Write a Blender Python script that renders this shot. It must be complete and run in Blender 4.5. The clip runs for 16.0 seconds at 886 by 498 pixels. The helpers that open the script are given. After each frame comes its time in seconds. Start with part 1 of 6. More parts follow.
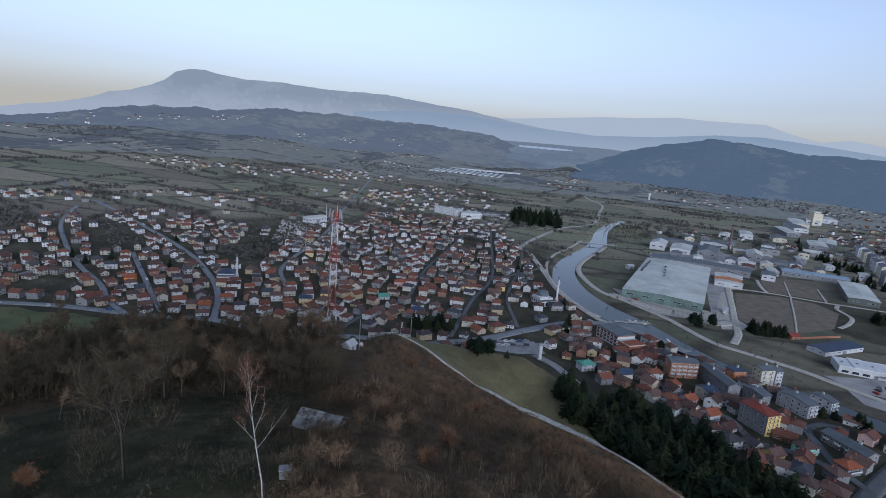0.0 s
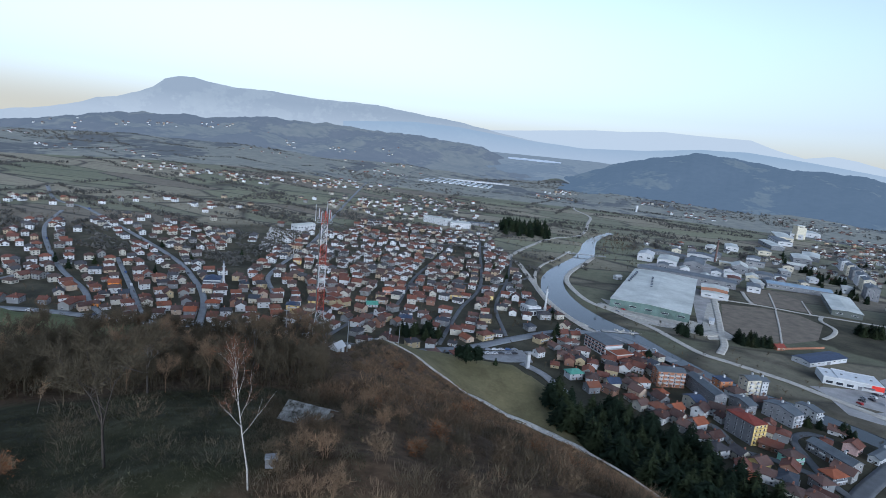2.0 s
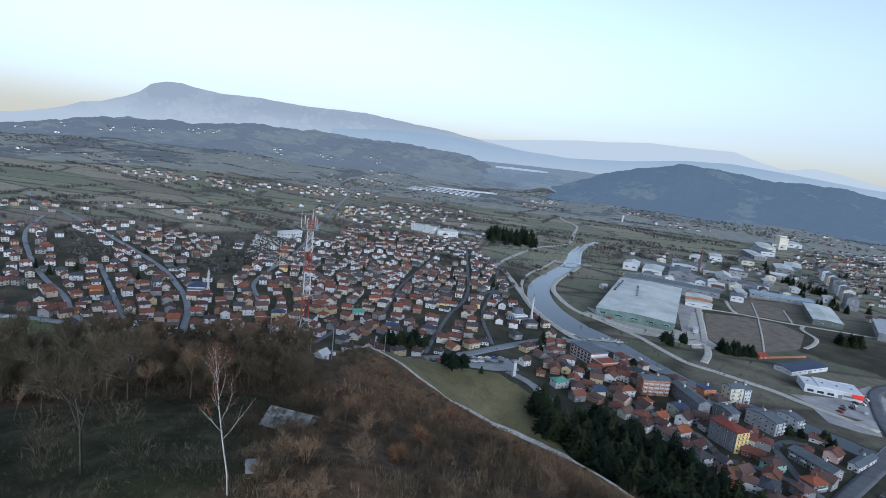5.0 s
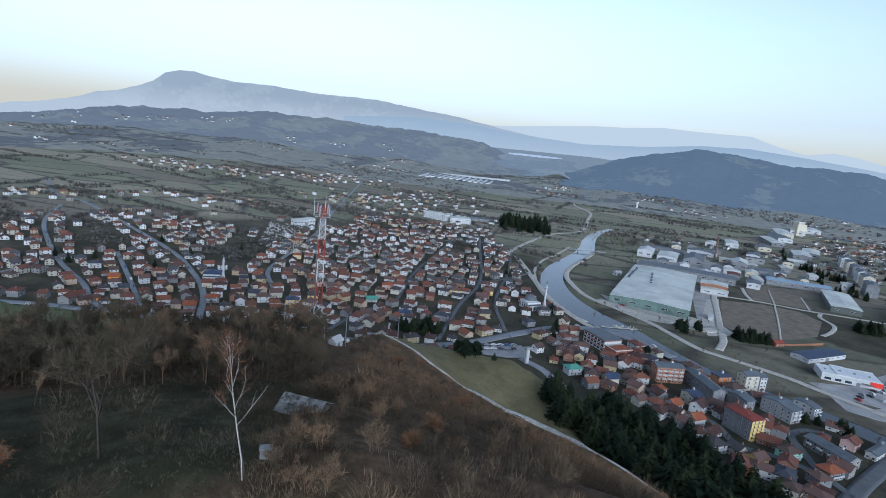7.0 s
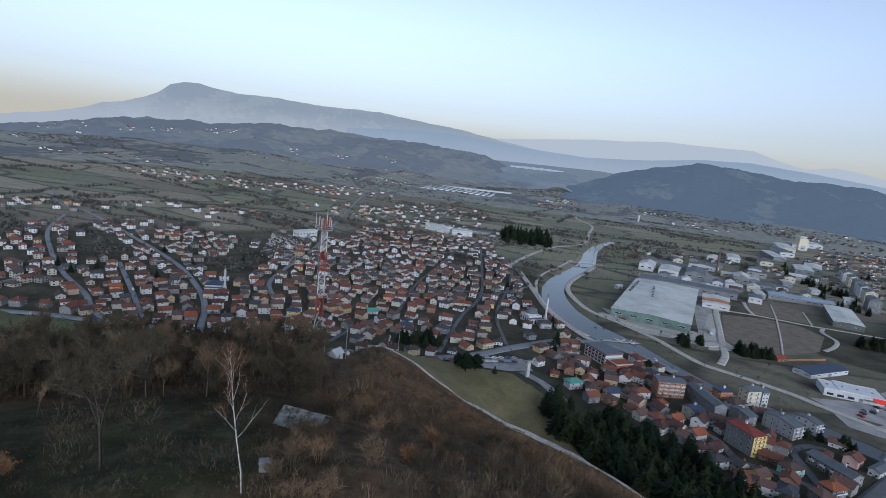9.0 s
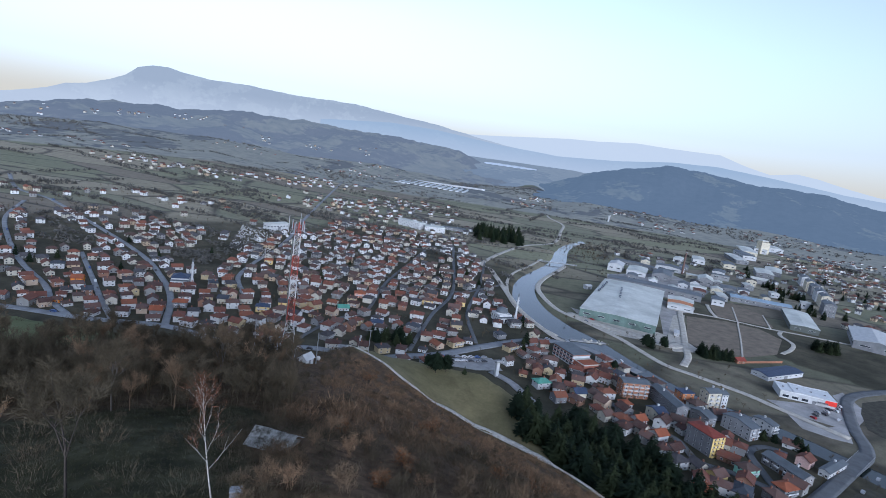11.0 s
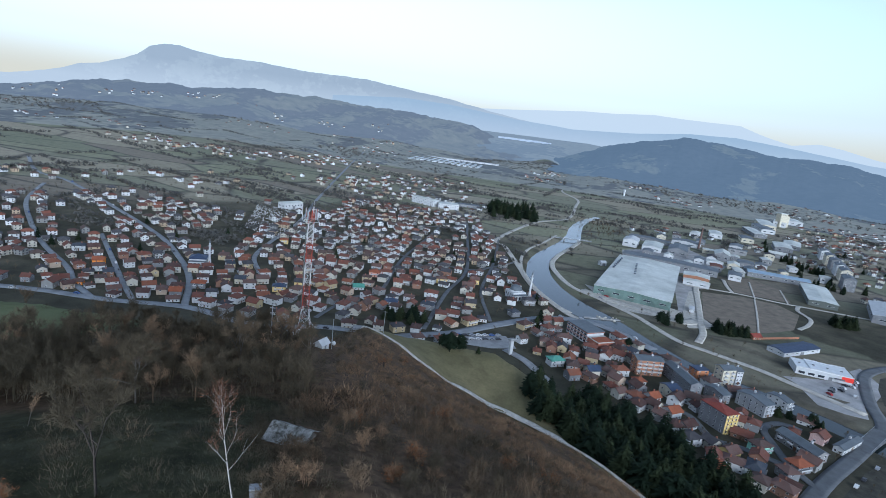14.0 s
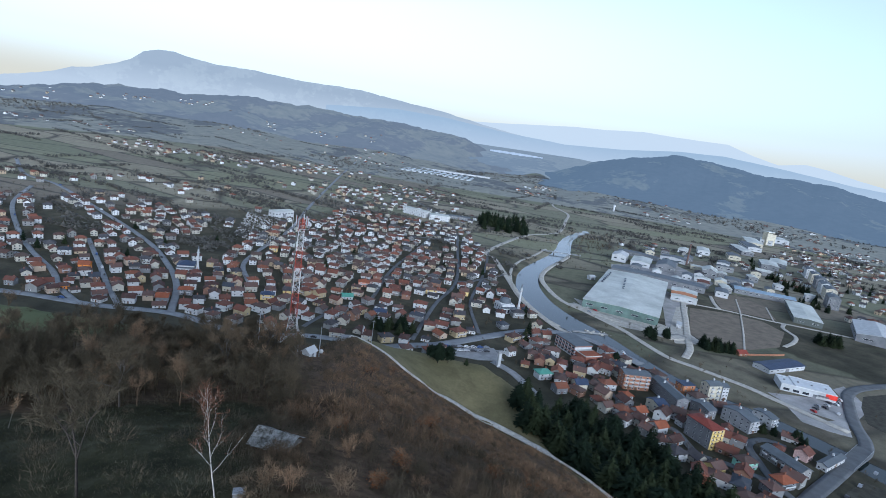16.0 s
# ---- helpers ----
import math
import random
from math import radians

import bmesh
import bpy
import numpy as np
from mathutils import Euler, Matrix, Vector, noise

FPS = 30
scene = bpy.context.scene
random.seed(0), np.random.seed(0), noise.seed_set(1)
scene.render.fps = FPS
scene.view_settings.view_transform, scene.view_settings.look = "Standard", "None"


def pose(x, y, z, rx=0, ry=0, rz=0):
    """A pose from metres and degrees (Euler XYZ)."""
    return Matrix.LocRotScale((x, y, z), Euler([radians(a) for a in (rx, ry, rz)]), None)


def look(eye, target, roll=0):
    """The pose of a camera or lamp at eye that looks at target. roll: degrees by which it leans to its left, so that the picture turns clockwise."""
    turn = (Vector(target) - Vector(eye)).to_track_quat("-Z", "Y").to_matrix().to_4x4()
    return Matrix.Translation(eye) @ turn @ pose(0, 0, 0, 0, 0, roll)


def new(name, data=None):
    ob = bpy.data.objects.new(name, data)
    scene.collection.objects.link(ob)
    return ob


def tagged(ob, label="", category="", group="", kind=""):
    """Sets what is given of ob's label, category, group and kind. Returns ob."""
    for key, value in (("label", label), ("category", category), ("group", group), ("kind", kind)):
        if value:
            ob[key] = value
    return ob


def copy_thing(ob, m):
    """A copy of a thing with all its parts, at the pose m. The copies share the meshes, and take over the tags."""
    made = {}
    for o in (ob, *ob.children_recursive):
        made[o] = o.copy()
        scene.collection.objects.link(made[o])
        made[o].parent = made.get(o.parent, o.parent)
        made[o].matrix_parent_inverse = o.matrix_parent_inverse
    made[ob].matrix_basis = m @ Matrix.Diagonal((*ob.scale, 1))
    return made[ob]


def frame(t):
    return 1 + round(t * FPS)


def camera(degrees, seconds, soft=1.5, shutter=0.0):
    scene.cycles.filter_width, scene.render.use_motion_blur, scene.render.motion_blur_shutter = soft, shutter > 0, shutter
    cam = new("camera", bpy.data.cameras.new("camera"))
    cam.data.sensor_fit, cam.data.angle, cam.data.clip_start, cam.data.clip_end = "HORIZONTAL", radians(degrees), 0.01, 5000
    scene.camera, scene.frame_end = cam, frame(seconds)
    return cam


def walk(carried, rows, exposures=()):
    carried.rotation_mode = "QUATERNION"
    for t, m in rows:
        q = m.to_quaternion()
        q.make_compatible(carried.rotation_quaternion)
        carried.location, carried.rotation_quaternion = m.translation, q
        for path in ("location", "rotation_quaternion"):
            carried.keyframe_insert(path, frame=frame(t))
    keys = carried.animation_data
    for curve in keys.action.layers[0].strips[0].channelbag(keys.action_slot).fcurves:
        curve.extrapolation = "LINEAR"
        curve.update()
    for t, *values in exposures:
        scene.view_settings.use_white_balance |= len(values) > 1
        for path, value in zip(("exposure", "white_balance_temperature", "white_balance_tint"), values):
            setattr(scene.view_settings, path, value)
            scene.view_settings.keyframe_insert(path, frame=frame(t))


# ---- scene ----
import collections
EXPO = 1.45  # stops
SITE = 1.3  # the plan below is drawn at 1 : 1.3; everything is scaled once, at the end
cam = camera(78.0, 16.0, 0.9)
PATH = [
    (0, (-0.852, 1.56, 139.155), (-1.05, 3.505, 138.734), 4.8),
    (0.5, (-0.783, 0.807, 138.602), (-0.96, 2.77, 138.266), 5.1),
    (1, (-0.371, 0.28, 137.742), (-0.545, 2.24, 137.384), 6.0),
    (1.5, (-0.991, 2.033, 136.913), (-1.153, 3.967, 136.431), 5.2),
    (2, (-1.004, 1.65, 136.894), (-1.165, 3.607, 136.515), 5.6),
    (2.5, (-0.969, 1.635, 136.606), (-1.12, 3.593, 136.227), 5.0),
    (3, (-0.723, 1.358, 136.711), (-0.88, 3.317, 136.341), 6.4),
    (3.5, (-0.512, 0.718, 136.61), (-0.664, 2.693, 136.332), 5.8),
    (4, (-0.562, 1.216, 136.565), (-0.674, 3.183, 136.22), 6.3),
    (6.3, (-0.453, 0.963, 137.205), (-0.595, 2.929, 136.864), 6.3),
    (6.5, (-0.451, 0.916, 136.663), (-0.587, 2.884, 136.333), 6.7),
    (7, (-0.509, 1.586, 136.708), (-0.669, 3.54, 136.313), 5.8),
    (7.5, (-0.277, 0.613, 136.597), (-0.478, 2.589, 136.358), 6.5),
    (8, (-0.199, 0.831, 136.807), (-0.389, 2.794, 136.471), 5.3),
    (8.5, (-0.243, 0.447, 136.7), (-0.424, 2.422, 136.437), 7.9),
    (8.7, (-0.204, 0.692, 136.93), (-0.39, 2.656, 136.604), 6.3),
    (10.8, (-0.884, 1.078, 139.638), (-0.955, 3.037, 139.242), 8.0),
    (11, (-0.973, 0.833, 140.475), (-1.041, 2.799, 140.114), 8.0),
    (11.5, (-0.822, 0.547, 142.457), (-0.903, 2.495, 142.012), 3.6),
    (12, (-0.964, -0.042, 143.213), (-1.047, 1.918, 142.821), 3.6),
    (12.5, (-0.748, -0.653, 143.571), (-0.878, 1.312, 143.222), 4.6),
    (13, (-0.69, 0.337, 143.379), (-0.835, 2.279, 142.926), 3.8),
    (13.5, (-0.573, 0.227, 143.535), (-0.691, 2.172, 143.085), 7.0),
    (14, (-0.747, 0.539, 143.374), (-0.854, 2.484, 142.919), 7.2),
    (14.5, (-0.364, 0.384, 143.356), (-0.456, 2.315, 142.846), 7.6),
    (15, (0.26, -1.022, 144.246), (0.208, 0.912, 143.742), 9.2),
    (15.5, (-0.051, -0.886, 143.685), (-0.101, 1.07, 143.273), 9.8),
    (16, (-0.557, -0.062, 143.062), (-0.635, 1.895, 142.653), 8.5),
]
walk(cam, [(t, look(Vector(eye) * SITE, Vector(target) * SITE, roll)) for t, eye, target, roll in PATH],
     [(t, EXPO + e, k, tint) for t, e, k, tint in (
         (0, -0.52, 5150, 14), (0.5, -0.27, 5120, 14), (1.0, -0.19, 5080, 12), (1.5, -0.16, 5100, 11), (2.0, -0.06, 5060, 9), (4.0, -0.09, 5090, 9), (7.5, -0.07, 5080, 8), (8.0, -0.42, 5290, 10),
         (8.5, -0.42, 5290, 11), (11.0, 0.01, 5060, 13), (12.0, 0.04, 5040, 10), (13.0, 0.04, 5010, 7), (14.0, 0.08, 5020, 7), (16.0, 0.10, 5040, 8))])

# ---- world, sun ----
world = bpy.data.worlds.new("dusk")
scene.world = world
world.use_nodes = True
wn, wl = world.node_tree.nodes, world.node_tree.links
sky = wn.new("ShaderNodeTexSky")
sky.sky_type, sky.sun_disc = "NISHITA", False
SUN_UP, SUN_AZ = 11.0, 158.0
sky.sun_elevation, sky.sun_rotation = radians(SUN_UP), radians(SUN_AZ)
sky.altitude, sky.air_density, sky.dust_density, sky.ozone_density = 200, 1.0, 1.0, 3.0
hue = wn.new("ShaderNodeHueSaturation")
hue.inputs["Saturation"].default_value = 0.34
wl.new(sky.outputs[0], hue.inputs["Color"])
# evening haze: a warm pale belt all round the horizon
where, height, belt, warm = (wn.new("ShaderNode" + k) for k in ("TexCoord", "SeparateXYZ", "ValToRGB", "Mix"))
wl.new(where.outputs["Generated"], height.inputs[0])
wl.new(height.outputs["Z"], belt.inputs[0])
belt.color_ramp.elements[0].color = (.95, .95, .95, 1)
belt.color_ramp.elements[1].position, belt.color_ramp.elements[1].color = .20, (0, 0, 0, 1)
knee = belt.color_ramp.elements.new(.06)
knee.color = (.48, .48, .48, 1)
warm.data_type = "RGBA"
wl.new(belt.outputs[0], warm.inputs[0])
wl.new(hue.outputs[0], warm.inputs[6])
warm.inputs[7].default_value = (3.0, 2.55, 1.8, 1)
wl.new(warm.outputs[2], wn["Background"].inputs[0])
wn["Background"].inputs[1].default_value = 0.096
sun = new("sun", bpy.data.lights.new("sun", "SUN"))
sun.data.energy, sun.data.angle, sun.data.color = 1.65, radians(40), (1.0, 0.93, 0.84)
a, e = radians(SUN_AZ), radians(SUN_UP)
sun.matrix_world = look((0, 0, 0), (-math.sin(a), -math.cos(a), -math.tan(e)))



# ---- materials ----
class Nodes:
    """A small helper round a material's node tree."""

    def __init__(self, name, rough=0.9, metal=0.0, spec=0.2):
        self.m = bpy.data.materials.new(name)
        self.m.use_nodes = True
        self.t = self.m.node_tree
        self.b = self.t.nodes["Principled BSDF"]
        self.b.inputs["Roughness"].default_value = rough
        self.b.inputs["Metallic"].default_value = metal
        self.b.inputs["Specular IOR Level"].default_value = spec

    def add(self, kind, **props):
        n = self.t.nodes.new("ShaderNode" + kind)
        for k, v in props.items():
            if k in n.inputs:
                n.inputs[k].default_value = v
            else:
                setattr(n, k, v)
        return n

    def link(self, a, b):
        self.t.links.new(a, b)

    def coords(self, scale=(1, 1, 1), rot=0.0, which="Object"):
        c, m = self.add("TexCoord"), self.add("Mapping")
        m.inputs["Scale"].default_value = scale
        m.inputs["Rotation"].default_value = (0, 0, rot)
        self.link(c.outputs[which], m.inputs[0])
        return m.outputs[0]

    def noise(self, scale, detail=3, vec=None, rough=0.55):
        n = self.add("TexNoise", Scale=scale, Detail=detail, Roughness=rough)
        if vec is None:
            vec = self.coords()
        self.link(vec, n.inputs["Vector"])
        return n.outputs["Fac"]

    def ramp(self, fac, stops, constant=False):
        r = self.add("ValToRGB")
        e = r.color_ramp.elements
        if constant:
            r.color_ramp.interpolation = "CONSTANT"
        while len(e) < len(stops):
            e.new(0.5)
        for el, (p, c) in zip(e, stops):
            el.position, el.color = p, (*c, 1)
        self.link(fac, r.inputs[0])
        return r.outputs[0]

    def mix(self, fac, a, b, blend="MIX"):
        n = self.add("Mix", data_type="RGBA", blend_type=blend)
        for sock, v in ((n.inputs[0], fac), (n.inputs[6], a), (n.inputs[7], b)):
            if isinstance(v, (int, float)):
                sock.default_value = v
            elif isinstance(v, tuple):
                sock.default_value = (*v, 1)
            else:
                self.link(v, sock)
        return n.outputs[2]

    def math(self, op, a, b=0.0, clamp=False):
        n = self.add("Math", operation=op, use_clamp=clamp)
        for sock, v in zip(n.inputs, (a, b)):
            if isinstance(v, (int, float)):
                sock.default_value = v
            else:
                self.link(v, sock)
        return n.outputs[0]

    def random(self):
        return self.add("ObjectInfo").outputs["Random"]

    def island(self):
        return self.add("NewGeometry").outputs["Random Per Island"]

    def colour(self, c):
        if isinstance(c, tuple):
            self.b.inputs["Base Color"].default_value = (*c, 1)
        else:
            self.link(c, self.b.inputs["Base Color"])
        return self

    def bump(self, h, strength=0.4, dist=0.05):
        n = self.add("Bump", Strength=strength, Distance=dist)
        self.link(h, n.inputs["Height"])
        self.link(n.outputs[0], self.b.inputs["Normal"])
        return self


def plain(name, colour, rough=0.8, metal=0.0, grain=1.5, depth=0.25, spec=0.2):
    """A painted or stained surface with two scales of uneven tone."""
    n = Nodes(name, rough, metal, spec)
    a = n.noise(grain, 4)
    b = n.noise(grain * 9, 2)
    dark, light = tuple(c * (1 - depth) for c in colour), tuple(min(1, c * (1 + depth * .6)) for c in colour)
    base = n.ramp(a, [(0.3, dark), (0.7, light)])
    c = n.mix(0.18, base, n.ramp(b, [(0.35, dark), (0.65, light)]))
    n.colour(c).bump(b, 0.25, 0.02)
    return n.m


def by_random(name, stops, rough=0.85, wear=0.3, island=False, wave=0.0):
    """Tone picked per object (or per loose piece) from the stops, with stains and grain."""
    n = Nodes(name, rough)
    pick = n.ramp(n.island() if island else n.random(), stops, constant=True)
    stain = n.noise(0.35, 5)
    grain = n.noise(4.0, 2)
    c = n.mix(n.math("MULTIPLY", n.ramp(stain, [(0.4, (0, 0, 0)), (0.75, (1, 1, 1))]), wear), pick, (0.12, 0.11, 0.10))
    c = n.mix(0.25, c, n.ramp(grain, [(0.3, (0.55, 0.55, 0.55)), (0.7, (1, 1, 1))]), "MULTIPLY")
    n.colour(c)
    if wave:
        w = n.add("TexWave", Scale=wave, Distortion=0.3)
        n.link(n.coords(), w.inputs["Vector"])
        n.bump(w.outputs["Fac"], 0.6, 0.08)
    return n.m


def lerp1(v, xs, ys):
    return np.interp(v, xs, ys)


def smooth01(v):
    v = np.clip(v, 0, 1)
    return v * v * (3 - 2 * v)


RIVER = [(235, 1075), (190, 985), (163, 901), (136, 779), (87, 655), (73, 584), (76, 524), (91, 477), (113, 444),
         (138, 399), (161, 364), (180, 347), (206, 325), (235, 290), (275, 235), (340, 160), (420, 90)]
RIVER_W = [12, 15, 18, 23, 23, 24, 29, 32, 30, 21, 17, 16, 16, 17, 20, 22, 24]


def spline(points, step):
    """Catmull-Rom through the points, evenly stepped."""
    p = np.array(points, float)
    p = np.vstack([2 * p[0] - p[1], p, 2 * p[-1] - p[-2]])
    out = []
    for i in range(1, len(p) - 2):
        n = max(2, int(np.linalg.norm(p[i + 1] - p[i]) / step))
        t = np.linspace(0, 1, n, endpoint=False)[:, None]
        a, b, c, d = p[i - 1], p[i], p[i + 1], p[i + 2]
        out.append(0.5 * (2 * b + (c - a) * t + (2 * a - 5 * b + 4 * c - d) * t ** 2 + (3 * b - a - 3 * c + d) * t ** 3))
    return np.vstack(out + [p[-2:-1]])


RIVER_LINE = spline([(x, y, w) for (x, y), w in zip(RIVER, RIVER_W)], 6)


def river_gap(x, y):
    """Distance from the river's edge; below zero in the water."""
    x, y = np.asarray(x, float), np.asarray(y, float)
    if x.size < 50:
        d = np.hypot(x.reshape(-1, 1) - RIVER_LINE[:, 0], y.reshape(-1, 1) - RIVER_LINE[:, 1]) - RIVER_LINE[:, 2] / 2
        return d.min(1).reshape(x.shape)
    best = np.full(x.shape, 1e9)
    for px, py, w in RIVER_LINE:
        best = np.minimum(best, np.hypot(x - px, y - py) - w / 2)
    return best


def gz(x, y):
    """Height of the ground."""
    x, y = np.asarray(x, float), np.asarray(y, float)
    # the hill in front: it falls away from the eye, fast to the east, with a shelf of meadow past the track
    r, az = np.hypot(x, y), np.degrees(np.arctan2(x, y))
    A = [-60, -46, -42, -36, -30, -24, -18, -14, -11, -6.5, -1, 4, 8, 10.5, 13.5, 17.5, 22, 30, 45]
    rim = lerp1(az, A, [200, 190, 180, 165, 155, 148, 143, 172, 236, 250, 258, 255, 245, 225, 200, 182, 165, 160, 150])
    s_rim = lerp1(az, A, [.29, .306, .320, .352, .376, .390, .390, .408, .387, .398, .405, .410, .438, .500, .562, .585, .616, .66, .70])
    mid = lerp1(az, A, [150, 140, 130, 120, 115, 112, 112, 140, 205, 215, 222, 218, 212, 205, 190, 172, 155, 145, 135])
    s_mid = lerp1(az, A, [.34, .352, .368, .396, .412, .424, .426, .418, .392, .422, .478, .518, .540, .549, .565, .587, .618, .67, .71])
    s_100 = lerp1(az, A, [.45, .445, .44, .445, .452, .455, .452, .462, .475, .50, .53, .553, .575, .585, .60, .62, .65, .69, .73])
    s_60 = lerp1(az, A, [.54, .54, .54, .545, .55, .552, .553, .556, .56, .575, .59, .61, .625, .635, .645, .66, .68, .71, .74])
    s_45 = 0.665
    k = lambda lo, hi: np.clip((r - lo) / np.maximum(hi - lo, 1), 0, 1)
    sl = s_45 + (s_60 - s_45) * k(45, 60) + (s_100 - s_60) * k(60, 100) + (s_mid - s_100) * k(100, mid) + (s_rim - s_mid) * k(mid, rim)
    front = 139.15 - sl * np.clip(r, 45, rim) - 0.52 * np.maximum(r - rim, 0) - 0.0035 * np.clip(r - rim, 0, 60) ** 2
    old = lerp1(y, [-500, -300, -100, 0, 60], [0, 60, 116, 110, 104]) - 0.3 * (np.sqrt((x + 15) ** 2 + 900) - 30)
    w = smooth01((np.abs(az) - 58) / 30)
    h = front * (1 - w) + old * w
    h = 0.5 * (h + np.sqrt(h * h + 9)) - 1.5 * np.exp(-np.abs(h) / 4)
    h = np.maximum(h, 0)
    h = np.where(r > 330, h * np.clip((360 - r) / 30, 0, 1), h) * np.where((y < 0) & (r > 400), np.clip((700 - r) / 300, 0, 1), 1)
    h = h + smooth01((h - 5) / 20) * (.5 * np.sin(x * .13 + 1) * np.sin(y * .11) + .3 * np.sin(x * .31 + y * .23))
    # the valley and its far hills
    far = lerp1(az, [-90, -46, -36, -27, -18, -8, -3, 1, 5, 8, 13, 18, 22, 27, 34, 60, 90],
                [20, 24, 40, 56, 66, 70, 66, 58, 50, 48, 46, 44, 44, 44, 40, 40, 40])
    near = lerp1(az, [-60, -10, 0, 6, 12, 30], [1500, 1700, 2300, 1900, 1500, 1500])
    top = lerp1(az, [-60, -10, 0, 6, 12, 30], [3350, 3450, 3450, 2900, 2500, 2500])
    up = far * smooth01((r - near) / (top - near))
    roll = 10 * np.sin(x * .004 + 2) * np.sin(y * .0035) + 5 * np.sin(x * .011) * np.sin(y * .009 + 1)
    up = up + np.where(y > 0, roll * smooth01((r - 1300) / 900), 0)
    slope = lerp1(az, [-60, -25, -12, 0], [.03, .03, .008, 0])
    up = up + np.where(y > 0, slope * np.clip(r - 600, 0, 1500), 0)
    open_valley = smooth01((az + 3) / 3) * smooth01((9 - az) / 3)
    up = up * (1 - .8 * smooth01((r - lerp1(az, [-1, 8], [2250, 1950])) / 350) * (1 - open_valley))
    h = h + np.maximum(up, 0)
    # an added, unseen rise behind the eye, kept low so sunlight clears it
    back = 140 * smooth01((-y - 350) / 900) * np.where(y < 0, 1, 0)
    h = h + back
    return h


def gz_cut(x, y):
    """The ground with the river's bed cut into it."""
    g = river_gap(x, y)
    return gz(x, y) - 3.2 * smooth01((5 - g) / 8)


# ---- ground ----
def mesh_ob(name, verts, faces, material=None, smooth=False, parent=None):
    me = bpy.data.meshes.new(name)
    me.from_pydata([tuple(v) for v in verts], [], [tuple(f) for f in faces])
    me.validate()
    if material:
        me.materials.append(material)
    if smooth:
        me.polygons.foreach_set("use_smooth", [True] * len(me.polygons))
    ob = new(name, me)
    if parent:
        ob.parent = parent
    return ob


def ground_material():
    n = Nodes("ground_cover", 0.95, spec=0.1)
    pos = n.coords()
    big = n.noise(0.004, 4, pos)
    mid = n.noise(0.03, 5, pos)
    fine = n.noise(0.8, 4, pos)
    grass = n.ramp(mid, [(0.3, (0.034, 0.034, 0.024)), (0.5, (0.056, 0.053, 0.037)), (0.7, (0.090, 0.082, 0.058))])
    # strips of farmland: long narrow parcels of grass, stubble and ploughed earth
    v = n.add("TexVoronoi", feature="F1", Scale=1.0)
    n.link(n.coords((0.005, 0.013, 0.0), 0.35), v.inputs["Vector"])
    sep = n.add("SeparateColor")
    n.link(v.outputs["Color"], sep.inputs[0])
    parcel = n.ramp(sep.outputs[0], [(0.0, (0.192, 0.190, 0.134)), (0.25, (0.232, 0.213, 0.155)), (0.42, (0.176, 0.180, 0.122)),
                                     (0.6, (0.260, 0.236, 0.174)), (0.78, (0.188, 0.166, 0.130)), (0.88, (0.208, 0.208, 0.138))], True)
    e = n.add("TexVoronoi", feature="DISTANCE_TO_EDGE", Scale=1.0)
    n.link(n.coords((0.005, 0.013, 0.0), 0.35), e.inputs["Vector"])
    hedge = n.ramp(n.math("ADD", e.outputs["Distance"], n.math("MULTIPLY", n.math("SUBTRACT", mid, 0.5), 0.10)),
                   [(0.0, (1, 1, 1)), (0.05, (0, 0, 0))])
    land = n.mix(hedge, parcel, (0.075, 0.07, 0.06))
    farm = n.add("Attribute", attribute_name="farm").outputs["Fac"]
    wood = n.add("Attribute", attribute_name="wood").outputs["Fac"]
    base = n.mix(farm, grass, land)
    turf = n.ramp(n.noise(0.25, 5, pos), [(0.3, (0.018, 0.018, 0.009)), (0.55, (0.036, 0.036, 0.018)), (0.75, (0.076, 0.072, 0.042))])
    litter = n.ramp(fine, [(0.3, (0.056, 0.039, 0.025)), (0.55, (0.092, 0.063, 0.039)), (0.8, (0.13, 0.09, 0.055))])
    edge = n.math("MULTIPLY", wood, n.ramp(n.math("ADD", mid, big), [(0.7, (0.55, 0.55, 0.55)), (0.95, (1, 1, 1))]))
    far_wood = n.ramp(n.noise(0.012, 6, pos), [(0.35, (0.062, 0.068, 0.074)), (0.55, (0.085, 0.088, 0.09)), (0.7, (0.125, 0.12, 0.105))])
    hill = n.add("Attribute", attribute_name="hill").outputs["Fac"]
    meadow = n.add("Attribute", attribute_name="meadow").outputs["Fac"]
    pasture = n.add("Attribute", attribute_name="pasture").outputs["Fac"]
    base = n.mix(hill, base, n.mix(meadow, n.mix(pasture, turf, n.ramp(mid, [(.3, (.080, .098, .042)), (.7, (.135, .145, .068))])), n.ramp(mid, [(.3, (.118, .108, .056)), (.7, (.20, .172, .092))])))
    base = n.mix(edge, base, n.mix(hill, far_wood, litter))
    base = n.mix(0.35, base, n.ramp(fine, [(0.3, (0.55, 0.55, 0.55)), (0.7, (1.0, 1.0, 1.0))]), "MULTIPLY")
    base = n.mix(0.6, base, n.ramp(n.noise(0.11, 7, pos, .68), [(0.32, (0.68, 0.67, 0.65)), (0.5, (1.08, 1.07, 1.05)), (0.7, (1.4, 1.36, 1.3))]), "MULTIPLY")
    n.colour(base).bump(fine, 0.5, 0.25)
    return n.m


